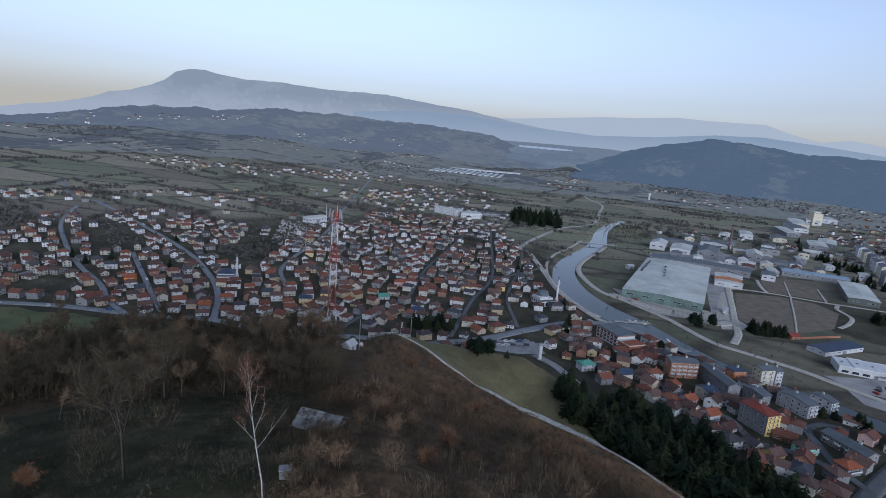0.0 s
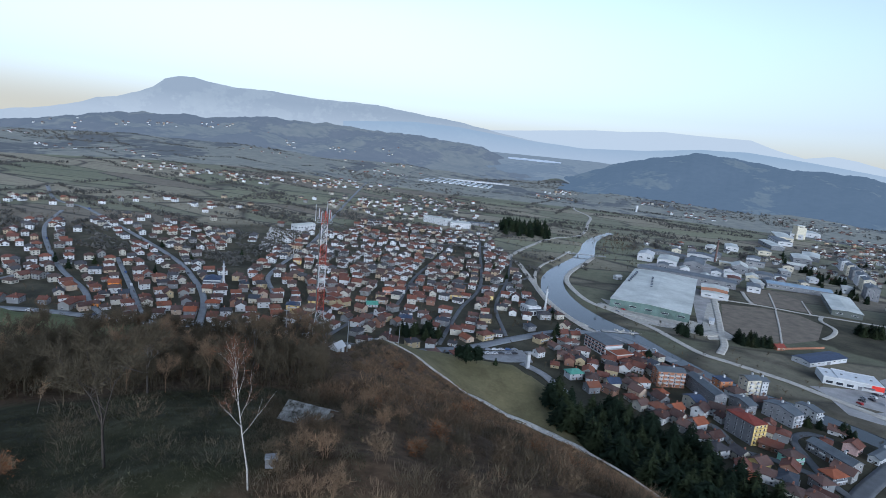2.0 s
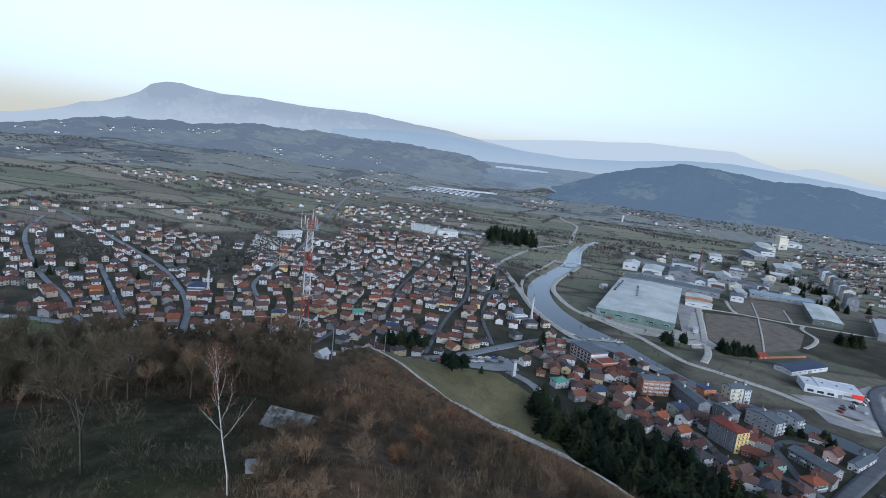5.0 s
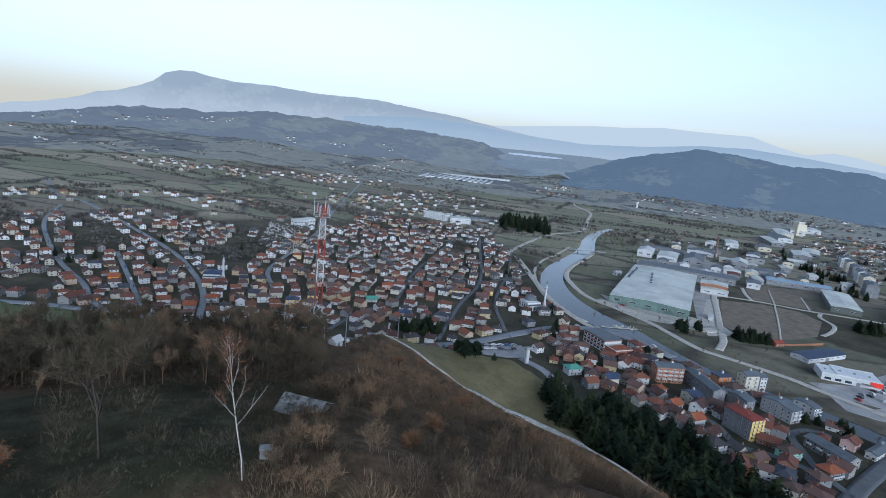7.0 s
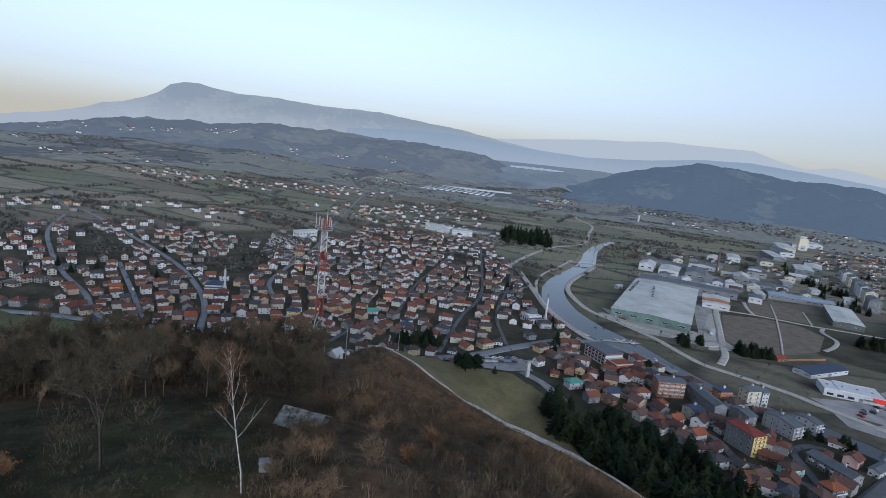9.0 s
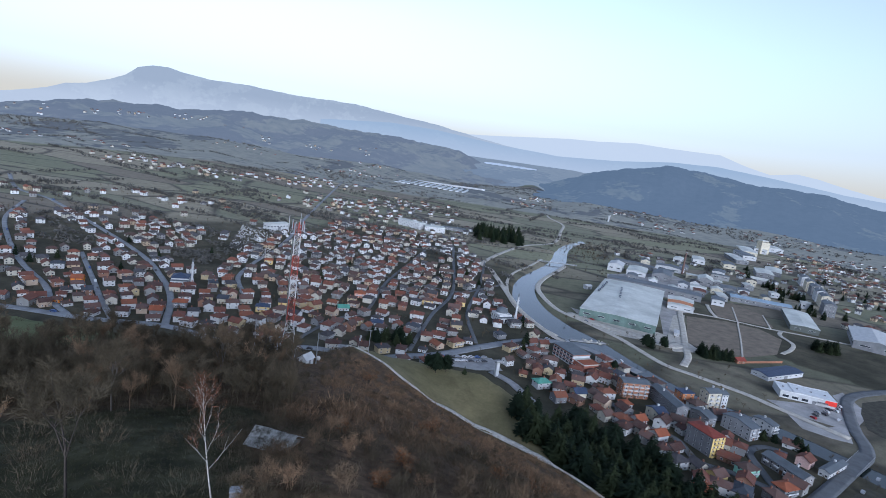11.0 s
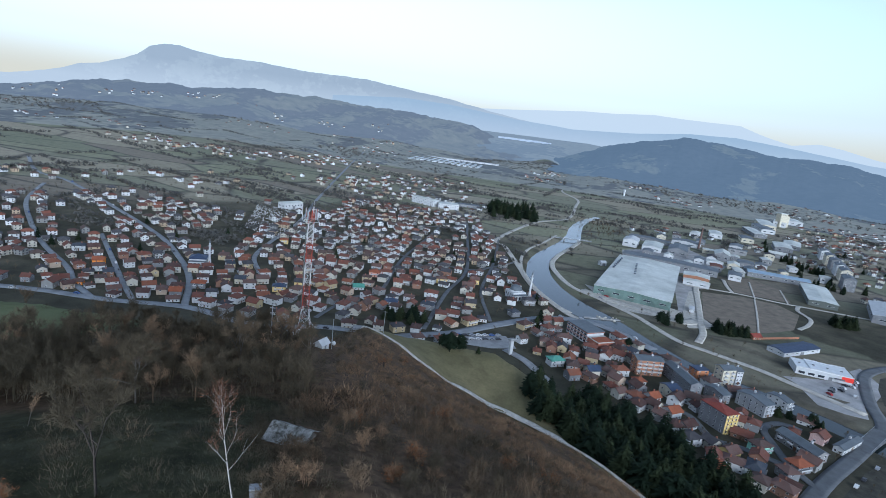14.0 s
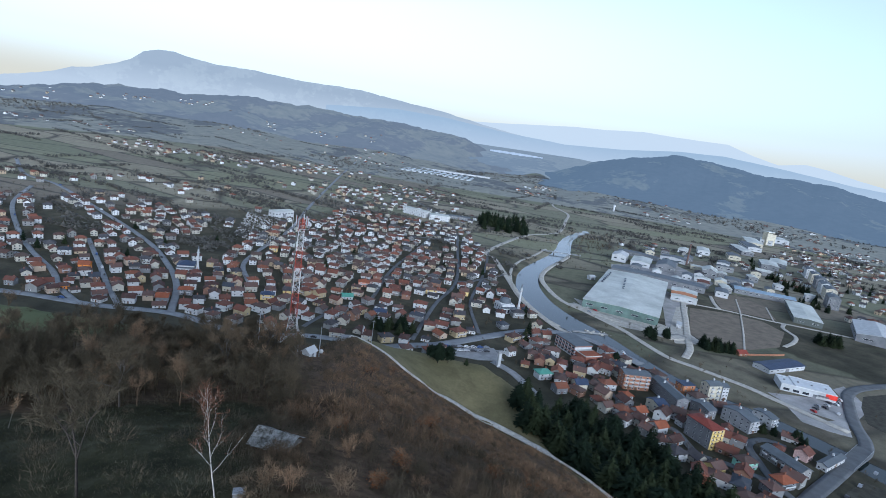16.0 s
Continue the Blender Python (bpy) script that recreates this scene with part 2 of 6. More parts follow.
def build_ground():
    rings = np.concatenate([[0.002, 2], 12 * 1.027 ** np.arange(0, 115), [], 256 * 1.0105 ** np.arange(0, 135), 1049 * 1.03 ** np.arange(0, 53)])
    rings = np.unique(np.append(rings[rings < 3800], 3835))
    az = np.radians(np.concatenate([np.arange(-62, 48, 0.36), np.arange(48, 298, 6.0)]))
    r, a = np.meshgrid(rings, az, indexing="ij")
    x, y = r * np.sin(a), r * np.cos(a)
    z = gz_cut(x, y)
    z = z + np.where(r > 1500, 2.5 * np.sin(x * .021 + y * .013) * np.sin(y * .017), 0)
    nr, na = x.shape
    verts = np.stack([x, y, z], -1).reshape(-1, 3)
    i = np.arange(nr * na).reshape(nr, na)
    q = np.stack([i[:-1, :], np.roll(i, -1, 1)[:-1, :], np.roll(i, -1, 1)[1:, :], i[1:, :]], -1).reshape(-1, 4)
    me = bpy.data.meshes.new("ground")
    me.vertices.add(len(verts))
    me.vertices.foreach_set("co", verts.ravel())
    me.loops.add(q.size)
    me.loops.foreach_set("vertex_index", q[:, ::-1].ravel())
    me.polygons.add(len(q))
    me.polygons.foreach_set("loop_start", np.arange(0, q.size, 4))
    me.polygons.foreach_set("use_smooth", np.ones(len(q), bool))
    me.update(calc_edges=True)
    azd = np.degrees(np.arctan2(x, y))
    wob = np.sin(x * .006 + 1.3 * np.sin(y * .004)) * np.sin(y * .0055 + 2)
    wood = smooth01((z - 85 + 40 * wob) / 30) * (r > 1500)
    wood = np.maximum(wood, smooth01((azd - 6 + 5 * wob) / 4) * smooth01((r - 1750 + 250 * wob) / 150))
    wood = np.maximum(wood, smooth01((wob - 0.55) / 0.15) * smooth01((r - 1400) / 300))
    onhill = (gz(x, y) > 3) & (r < 420)
    tr = lerp1(azd, [-12, -6.5, -1, 4, 8, 13.5, 22], [236, 217, 222, 218, 212, 195, 165])
    knoll = smooth01((r - tr + 7) / 5) * smooth01((azd + 11.5) / 2)
    glade = np.exp(-((x + 30) / 14) ** 2 - ((y - 42) / 12) ** 2) + np.exp(-((x + 48) / 22) ** 2 - ((y - 52) / 15) ** 2) + np.exp(-((x + 32) / 9) ** 2 - ((y - 68) / 8) ** 2) + 1.2 * np.exp(-((x + 122) / 42) ** 4 - ((y - 126) / 40) ** 4)
    hw = np.clip(1 - 1.3 * knoll - 1.1 * smooth01((glade - .35) / .3), 0, 1)
    wood = np.where(onhill, hw, wood)
    farm = smooth01((r - 620) / 220) + (1 - smooth01((r - 620) / 220)) * 0.5 * (x > lerp1(y, [180, 240, 290, 330, 370, 410, 450], [330, 262, 232, 204, 160, 120, 60])) * smooth01((river_gap(x, y) < 160) * (azd - lerp1(r, [350, 520, 600], [26, 8, 4])) / 3) * (1 - smooth01((r - 3300) / 500))
    town = smooth01((lerp1(y, [300, 450, 520, 600, 720, 900], [100, 70, 45, 40, 22, -10]) - x) / 25) * smooth01((x + 225) / 30) * smooth01((y - 325) / 20) * smooth01((900 - y) / 60)
    lanes = smooth01((x + 540) / 60) * smooth01((-190 - x) / 20) * smooth01((560 + (x + 520) * .8 - y) / 40)
    farm = farm * (1 - np.maximum(town, .75 * lanes))
    for name, val in (("farm", farm), ("wood", wood), ("hill", onhill * 1.0), ("meadow", knoll), ("pasture", np.exp(-((x + 122) / 50) ** 4 - ((y - 128) / 48) ** 4))):
        at = me.attributes.new(name, "FLOAT", "POINT")
        at.data.foreach_set("value", np.asarray(val, float).ravel())
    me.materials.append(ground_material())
    return tagged(new("ground", me), "wide valley floor with meadows, fields and a wooded hill", "ground", kind="structure")


ground = build_ground()


# ---- water and roads ----
def strip(name, points, width, material, lift, step=4, thick=0.0, flat=None):
    """A ribbon along a curve on the ground; width may be a list."""
    p = spline([(x, y, w) for (x, y), w in zip(points, width if isinstance(width, list) else [width] * len(points))], step)
    t = np.gradient(p[:, :2], axis=0)
    t /= np.linalg.norm(t, axis=1)[:, None]
    nrm = np.stack([t[:, 1], -t[:, 0]], 1)
    rows = []
    for k in (-.5, -.25, 0, .25, .5):
        q = p[:, :2] + nrm * (p[:, 2:] * k)
        z = np.full(len(q), flat) if flat is not None else np.maximum(gz(q[:, 0], q[:, 1]), gz(p[:, 0], p[:, 1]) - 3) + lift - (abs(k) == .5) * 0.02
        rows.append(np.column_stack([q, z]))
    n, v = len(p), np.vstack(rows)
    f = [(j * n + i, j * n + i + 1, (j + 1) * n + i + 1, (j + 1) * n + i) for j in range(4) for i in range(n - 1)]
    ob = mesh_ob(name, v, f, material, True)
    if flat is None:
        ob.modifiers.new("thick", "SOLIDIFY").thickness = 0.25
    return ob


def water_material():
    n = Nodes("river_water", 0.12, spec=0.2)
    n.colour(n.ramp(n.noise(0.02, 3), [(0.3, (0.014, 0.022, 0.024)), (0.7, (0.026, 0.034, 0.034))]))
    n.bump(n.noise(0.6, 3, n.coords((1, .5, 1))), 0.12, 0.1)
    return n.m


asphalt = plain("asphalt", (0.215, 0.225, 0.235), 0.9, grain=0.15, depth=0.3)
dark_asphalt = plain("dark_asphalt", (0.115, 0.12, 0.126), 0.9, grain=0.15, depth=0.3)
gravel = plain("pale_gravel", (0.41, 0.385, 0.335), 0.95, grain=0.3, depth=0.3)
pale_track = plain("chalky_track", (0.52, 0.49, 0.43), 0.95, grain=0.7, depth=0.45)
yard = plain("gravel_yard", (0.32, 0.31, 0.30), 0.95, grain=0.08, depth=0.35)
concrete = plain("concrete", (0.25, 0.25, 0.25), 0.9, grain=0.2, depth=0.3)

river = tagged(strip("river", RIVER, [w + 6 for w in RIVER_W], water_material(), 0, flat=-1.7),
               "calm grey-blue river bending through the town", "river", kind="structure")

ROADS = {
    "embankment": (gravel, 6, [(148, 772), (128, 720), (106, 668), (92, 620), (91, 579), (101, 528), (122, 499), (145, 464), (154, 442), (167, 412), (183, 399), (199, 386), (213, 374), (224, 360), (236, 346), (252, 326)]),
    "river_road": (gravel, 6, [(330, 1900), (300, 1740), (240, 1620), (212, 1455), (228, 1310), (204, 1177), (161, 985), (95, 892), (31, 717), (40, 665), (52, 574), (62, 505), (83, 445), (96, 428)]),
    "main": (asphalt, 9, [(-45, 338), (-25, 350), (-6, 361), (26, 391), (62, 420), (94, 428), (117, 416), (140, 385)]),
    "front": (asphalt, 7, [(-420, 300), (-350, 318), (-293, 329), (-237, 330), (-186, 337), (-132, 324), (-90, 338), (-45, 338)]),
    "west": (asphalt, 5, [(-690, 790), (-600, 700), (-531, 670), (-420, 590), (-311, 506), (-250, 440), (-215, 392), (-189, 339)]),
    "west_lane": (asphalt, 4.5, [(-540, 640), (-489, 555), (-420, 480), (-358, 422), (-305, 380), (-278, 352), (-250, 331)]),
    "back_lane": (asphalt, 4, [(-350, 480), (-291, 412), (-255, 370), (-222, 334)]),
    "link_lane": (asphalt, 5, [(-380, 320), (-372, 400), (-345, 405)]),
    "hill_street": (dark_asphalt, 3.2, [(-102, 352), (-98, 372), (-88, 405), (-72, 430), (-72, 500), (-70, 556), (-60, 640), (-50, 740)]),
    "north": (asphalt, 4.5, [(-175, 430), (-200, 480), (-210, 560), (-211, 605), (-222, 690), (-241, 790), (-275, 1000), (-330, 1350), (-400, 1800)]),
    "centre": (dark_asphalt, 3.4, [(-27, 360), (-18, 450), (-4, 537), (-10, 700), (-23, 847), (-90, 1050), (-200, 1300)]),
    "east_lane": (dark_asphalt, 3.0, [(20, 395), (12, 470), (22, 560), (28, 640), (31, 717)]),
    "cross": (dark_asphalt, 3.6, [(-211, 600), (-140, 580), (-70, 556), (-4, 537), (22, 560), (50, 600)]),
    "cross_upper": (dark_asphalt, 3.6, [(-225, 735), (-130, 720), (-50, 740), (-15, 760), (31, 717)]),
    "bank_path": (gravel, 3.5, [(118, 800), (92, 730), (70, 680), (57, 625), (54, 560), (60, 510), (72, 470), (88, 444)]),
    "works_front": (gravel, 13, [(110, 522), (134, 500), (160, 482), (186, 464), (203, 472)]),
    "works": (gravel, 6, [(183, 415), (196, 440), (205, 470), (225, 530), (248, 600), (290, 700)]),
    "bridge_road": (dark_asphalt, 8, [(150, 212), (166, 229), (183, 246), (203, 264), (227, 286), (245, 302), (256, 318), (265, 341), (279, 368), (297, 396), (325, 416), (380, 440)]),
    "terrace_lane": (dark_asphalt, 4.5, [(172, 234), (168, 250), (169, 270), (172, 288), (186, 297), (195, 292)]),
    "quarter_lane": (dark_asphalt, 4.5, [(70, 345), (92, 340), (108, 318), (120, 298), (132, 290), (136, 268), (150, 262), (168, 250)]),
    "track": (pale_track, 4.2, [(-48, 238), (-41, 231), (-33.5, 225), (-25, 216.5), (-14, 211), (-2, 219), (10.7, 219), (22.6, 214), (33.4, 206), (44, 191), (54.5, 176), (59, 170), (63, 160), (66, 146)]),
}
for key, (m, w, pts) in ROADS.items():
    kind = {"track": "pale gravel track along the hill ridge", "embankment": "pale gravel path on the river embankment",
            "works": "pale gravel works road beside the factory", "bank_path": "pale gravel path on the river bank",
            "works_front": "broad sandy gravel apron in front of the factory"}.get(key, "grey asphalt street between the houses")
    tagged(strip("road_" + key, pts, w, m, 0.35 if key == "track" else 0.2), kind, "road", kind="structure")

ROAD_LINES = [(spline([(x, y) for x, y in pts], 8), w) for m, w, pts in ROADS.values()]


def road_gap(x, y):
    return min(float(np.min(np.hypot(l[:, 0] - x, l[:, 1] - y))) - w / 2 for l, w in ROAD_LINES)


def road_turn(x, y):
    """The bearing of the nearest street."""
    best = None
    for l, w in ROAD_LINES:
        d = np.hypot(l[:, 0] - x, l[:, 1] - y)
        i = int(np.argmin(d))
        if best is None or d[i] < best[0]:
            a, b = l[max(i - 1, 0)], l[min(i + 1, len(l) - 1)]
            best = (d[i], math.atan2(b[1] - a[1], b[0] - a[0]))
    return best[1]


# ---- distant mountains ----
def range_mesh(name, r0, r1, crest, material, relief, shape=1.0, seed=0):
    """A range of hills from its foot at r0 to its crest at r1; crest: bearing and rise over the eye's level in thousandths."""
    fine = np.arange(crest[0][0], crest[-1][0], 0.13)
    top = 140.5 + np.interp(fine, [c[0] for c in crest], [c[1] for c in crest]) / 1000 * r1
    top = top + relief * .16 * np.array([noise.fractal((a * .55, seed, 0), .7, 2, 6) for a in fine])
    ca, sa = np.sin(np.radians(fine)), np.cos(np.radians(fine))
    foot = gz(r0 * ca, r0 * sa) - 8
    rows, n, m = [], len(fine), 26
    for k in range(m + 1):
        f = k / m
        rr = r0 + (r1 - r0) * f
        bump = np.array([noise.fractal((p * rr * .0021, q * rr * .0021, seed), .9, 2, 5) for p, q in zip(ca, sa)])
        z = foot + (top - foot) * f ** shape + relief * bump * math.sin(math.pi * min(1, f * 1.02)) ** .8
        rows.append(np.column_stack([rr * ca, rr * sa, np.minimum(z, 140.5 + (top - 140.5) * rr / r1 + 2)]))
    faces = [(k * n + i, k * n + i + 1, (k + 1) * n + i + 1, (k + 1) * n + i) for k in range(m) for i in range(n - 1)]
    return mesh_ob(name, np.vstack(rows), faces, material, True)


def standing(ob, x, y):
    """The height of a hill's surface at a place."""
    hit, place, normal, face = ob.ray_cast((x, y, 900), (0, 0, -1))
    return place.z if hit else float(gz(x, y))


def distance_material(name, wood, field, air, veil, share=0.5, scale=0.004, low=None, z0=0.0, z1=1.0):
    """Woods and pastures far off; veil: share of painted haze, an emission that stands for lit air."""
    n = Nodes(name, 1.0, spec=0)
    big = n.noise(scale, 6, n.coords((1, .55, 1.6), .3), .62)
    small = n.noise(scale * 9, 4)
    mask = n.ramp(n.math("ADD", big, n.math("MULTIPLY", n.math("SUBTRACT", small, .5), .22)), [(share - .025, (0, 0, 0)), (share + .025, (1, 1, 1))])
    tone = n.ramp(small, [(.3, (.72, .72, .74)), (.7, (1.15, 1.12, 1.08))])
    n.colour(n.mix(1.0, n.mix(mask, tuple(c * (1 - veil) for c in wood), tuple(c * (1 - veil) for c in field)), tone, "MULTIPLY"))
    # haze put in as emission; air is its colour
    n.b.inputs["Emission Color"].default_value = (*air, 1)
    # low: a paler haze colour glowed on towards the foot
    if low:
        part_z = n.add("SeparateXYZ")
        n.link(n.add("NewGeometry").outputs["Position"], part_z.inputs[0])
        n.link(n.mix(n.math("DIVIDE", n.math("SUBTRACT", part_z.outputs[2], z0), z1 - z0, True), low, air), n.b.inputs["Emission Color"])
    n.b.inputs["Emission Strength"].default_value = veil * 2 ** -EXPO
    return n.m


PLATEAU = [(-66, -40), (-46, -30), (-42, -24), (-38.8, -12), (-36, -2), (-34, 1), (-32.3, 1), (-30.5, 5), (-29.1, 2), (-26.3, 8), (-23.3, 14), (-21, 12), (-17.4, 13), (-13, 9), (-9, 8),
           (-5, 3), (-2, 0), (-.5, -10), (1.5, -22), (5, -34)]
RIGHT_HILL = [(6, -46), (9, -27), (10.5, -17), (12, -6), (14, 4), (17.2, 15), (18.6, 21), (20.4, 21), (22.4, 18), (24, 14), (25.6, 10), (27.6, 9), (29.6, 11), (32, 7), (34, 1), (36, -3), (45, -12), (66, -25)]
PLAIN = [(-9, -18), (-5, -10), (0, -8), (6, -8), (10, -8), (15, -14), (20, -20)]
MIDDLE = [(-16, 20), (-9, 31), (-4.3, 29), (2.6, 18), (8.3, 13), (13.8, 18), (19, 28), (23, 30), (28, 22), (33, 12), (40, 5), (66, -5)]
MOUNTAIN = [(-66, -30), (-46, -20), (-42, -8), (-38.8, 6), (-37.4, 16), (-36, 21), (-34.4, 31), (-33.1, 42), (-32.2, 56), (-31.1, 62), (-29.8, 64), (-28.4, 60), (-26.3, 55), (-22.9, 57), (-19.5, 53),
            (-16.7, 53), (-12.8, 53), (-8.7, 45), (-4.4, 38), (0, 26), (5, 14), (10, 4)]
FAR_RIDGE = [(-6, 24), (.2, 31), (9, 45), (12, 47), (15.5, 52), (18.5, 50), (23, 49), (25.3, 36), (27.3, 28), (29.3, 34), (31, 30), (33.2, 21), (35.2, 15), (42, 8), (66, 0)]
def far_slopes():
    """The farther half of the valley's sides: a skin just over the ground, with haze glowed on."""
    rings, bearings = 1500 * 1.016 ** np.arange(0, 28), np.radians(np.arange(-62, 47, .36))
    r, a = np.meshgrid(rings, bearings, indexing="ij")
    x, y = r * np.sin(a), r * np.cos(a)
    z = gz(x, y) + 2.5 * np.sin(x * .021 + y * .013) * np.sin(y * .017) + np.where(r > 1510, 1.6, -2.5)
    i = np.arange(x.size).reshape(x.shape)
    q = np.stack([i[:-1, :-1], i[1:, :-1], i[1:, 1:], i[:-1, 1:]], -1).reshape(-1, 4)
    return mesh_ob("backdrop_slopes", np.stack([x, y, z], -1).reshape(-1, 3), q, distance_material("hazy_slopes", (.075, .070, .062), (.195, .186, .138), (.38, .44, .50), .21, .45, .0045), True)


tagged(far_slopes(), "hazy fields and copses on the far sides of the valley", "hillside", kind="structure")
# each range glows in its own haze colour; no air is modelled
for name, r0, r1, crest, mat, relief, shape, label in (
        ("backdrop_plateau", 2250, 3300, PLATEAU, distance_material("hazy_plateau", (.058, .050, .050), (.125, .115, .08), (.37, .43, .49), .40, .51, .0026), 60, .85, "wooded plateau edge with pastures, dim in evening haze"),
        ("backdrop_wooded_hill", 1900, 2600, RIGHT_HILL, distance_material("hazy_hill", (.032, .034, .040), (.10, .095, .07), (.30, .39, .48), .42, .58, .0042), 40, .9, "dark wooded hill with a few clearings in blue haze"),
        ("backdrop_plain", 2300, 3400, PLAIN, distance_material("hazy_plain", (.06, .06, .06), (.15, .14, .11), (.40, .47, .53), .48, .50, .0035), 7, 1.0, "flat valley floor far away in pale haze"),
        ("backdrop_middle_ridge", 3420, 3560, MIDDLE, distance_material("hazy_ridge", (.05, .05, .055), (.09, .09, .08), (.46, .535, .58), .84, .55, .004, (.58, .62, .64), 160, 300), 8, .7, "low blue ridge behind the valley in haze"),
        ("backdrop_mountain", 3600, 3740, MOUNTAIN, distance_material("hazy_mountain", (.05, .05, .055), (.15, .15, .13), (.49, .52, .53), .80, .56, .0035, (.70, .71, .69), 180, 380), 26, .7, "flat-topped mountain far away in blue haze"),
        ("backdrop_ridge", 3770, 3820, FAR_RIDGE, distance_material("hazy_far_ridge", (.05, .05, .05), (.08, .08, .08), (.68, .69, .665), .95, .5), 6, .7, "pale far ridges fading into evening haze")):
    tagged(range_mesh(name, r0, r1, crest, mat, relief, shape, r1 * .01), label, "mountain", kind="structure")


# ---- parts ----
def part(name, bm, material, parent, label=""):
    me = bpy.data.meshes.new(name)
    bm.to_mesh(me)
    bm.free()
    me.materials.append(material)
    ob = new(name, me)
    ob.parent = parent
    return tagged(ob, label)


def thing(name, label, category, group="", m=None):
    ob = tagged(new(name), label, category, group)
    ob.empty_display_size = 0.5
    if m is not None:
        ob.matrix_basis = m
    return ob


def box(bm, x0, y0, z0, x1, y1, z1, bevel=0.0):
    v = [bm.verts.new(p) for p in ((x0, y0, z0), (x1, y0, z0), (x1, y1, z0), (x0, y1, z0), (x0, y0, z1), (x1, y0, z1), (x1, y1, z1), (x0, y1, z1))]
    for f in ((3, 2, 1, 0), (4, 5, 6, 7), (0, 1, 5, 4), (1, 2, 6, 5), (2, 3, 7, 6), (3, 0, 4, 7)):
        bm.faces.new([v[i] for i in f])
    if bevel:
        es = {e for a in v for e in a.link_edges}
        bmesh.ops.bevel(bm, geom=list(es), offset=bevel, segments=1, affect="EDGES")
    return bm


def one_box(*a, **k):
    return box(bmesh.new(), *a, **k)


def rod(bm, a, b, ra, rb=None, n=6):
    """A tapered round bar between two points."""
    a, b = Vector(a), Vector(b)
    rb = ra if rb is None else rb
    q = (b - a).to_track_quat("Z", "Y")
    rings = []
    for p, r in ((a, ra), (b, rb)):
        rings.append([bm.verts.new(p + q @ Vector((r * math.cos(2 * math.pi * i / n), r * math.sin(2 * math.pi * i / n), 0))) for i in range(n)])
    for i in range(n):
        bm.faces.new((rings[0][i], rings[0][(i + 1) % n], rings[1][(i + 1) % n], rings[1][i]))
    bm.faces.new(rings[0][::-1])
    bm.faces.new(rings[1])
    return bm


wall_paint = by_random("house_render", [(0.0, (0.60, 0.605, 0.595)), (0.26, (0.48, 0.455, 0.38)), (0.40, (0.25, 0.25, 0.24)), (0.54, (0.56, 0.565, 0.555)),
                                        (0.68, (0.44, 0.36, 0.21)), (0.76, (0.25, 0.14, 0.095)), (0.84, (0.20, 0.205, 0.21)), (0.92, (0.44, 0.35, 0.26))], wear=0.3)
tile_roof = by_random("roof_tiles", [(0.0, (0.138, 0.055, 0.038)), (0.20, (0.075, 0.040, 0.033)), (0.38, (0.165, 0.062, 0.040)), (0.5, (0.088, 0.056, 0.047)),
                                     (0.62, (0.056, 0.053, 0.058)), (0.74, (0.128, 0.076, 0.062)), (0.88, (0.20, 0.076, 0.042)), (0.95, (0.048, 0.056, 0.072))], wear=0.38, wave=1.6)
glass_dark = plain("window_glass", (0.03, 0.035, 0.045), 0.15, spec=0.6)
frame_white = plain("window_frame", (0.62, 0.62, 0.60), 0.6)
door_wood = plain("door_wood", (0.12, 0.07, 0.045), 0.6)
brick_red = plain("brick_chimney", (0.26, 0.12, 0.08), 0.95, grain=3)
white_wall = plain("white_render", (0.45, 0.455, 0.455), 0.9, grain=0.3, depth=0.18)
cream_wall = plain("cream_render", (0.48, 0.44, 0.34), 0.9, grain=0.3)
yellow_wall = plain("yellow_render", (0.60, 0.46, 0.18), 0.9, grain=0.3, depth=0.18)
orange_wall = plain("orange_render", (0.72, 0.27, 0.05), 0.9, grain=0.3, depth=0.18)
grey_wall = plain("grey_render", (0.18, 0.183, 0.19), 0.9, grain=0.25)
red_roof = plain("red_roof", (0.19, 0.05, 0.036), 0.85, grain=0.5)
orange_roof = plain("orange_roof", (0.24, 0.082, 0.042), 0.85, grain=0.5)
blue_roof = plain("dark_blue_roof", (0.045, 0.06, 0.10), 0.6, grain=0.5)
green_roof = plain("green_roof", (0.10, 0.26, 0.20), 0.7, grain=0.5)
grey_roof = plain("grey_sheet_roof", (0.105, 0.118, 0.13), 0.6, grain=0.2)
pale_roof = plain("pale_metal_roof", (0.49, 0.50, 0.46), 0.7, grain=0.06, depth=0.3)
mint_wall = plain("mint_render", (0.35, 0.62, 0.48), 0.9)
raw_brick = plain("raw_brick", (0.30, 0.15, 0.09), 0.95, grain=1.2, depth=0.3)


WINDOWS = {}


def window(parent, x, y, z, w, h, turn, glass=None):
    """A framed window set a little proud of the wall; turn: degrees of its outward side."""
    key = (round(w, 2), round(h, 2), glass)
    if key not in WINDOWS:
        bm = one_box(-w / 2, -0.10, -h / 2, w / 2, 0.05, h / 2)
        n = len(bm.faces)
        e = min(.12, w * .12)
        box(bm, -w / 2 + e, -0.02, -h / 2 + e, w / 2 - e, 0.07, h / 2 - e)
        bm.faces.ensure_lookup_table()
        for f in bm.faces[n:]:
            f.material_index = 1
        me = bpy.data.meshes.new("window")
        bm.to_mesh(me)
        bm.free()
        me.materials.append(frame_white)
        me.materials.append(glass or glass_dark)
        WINDOWS[key] = me
    ob = new("window", WINDOWS[key])
    ob.parent = parent
    ob.matrix_basis = pose(x, y, z, 0, 0, turn)
    return ob


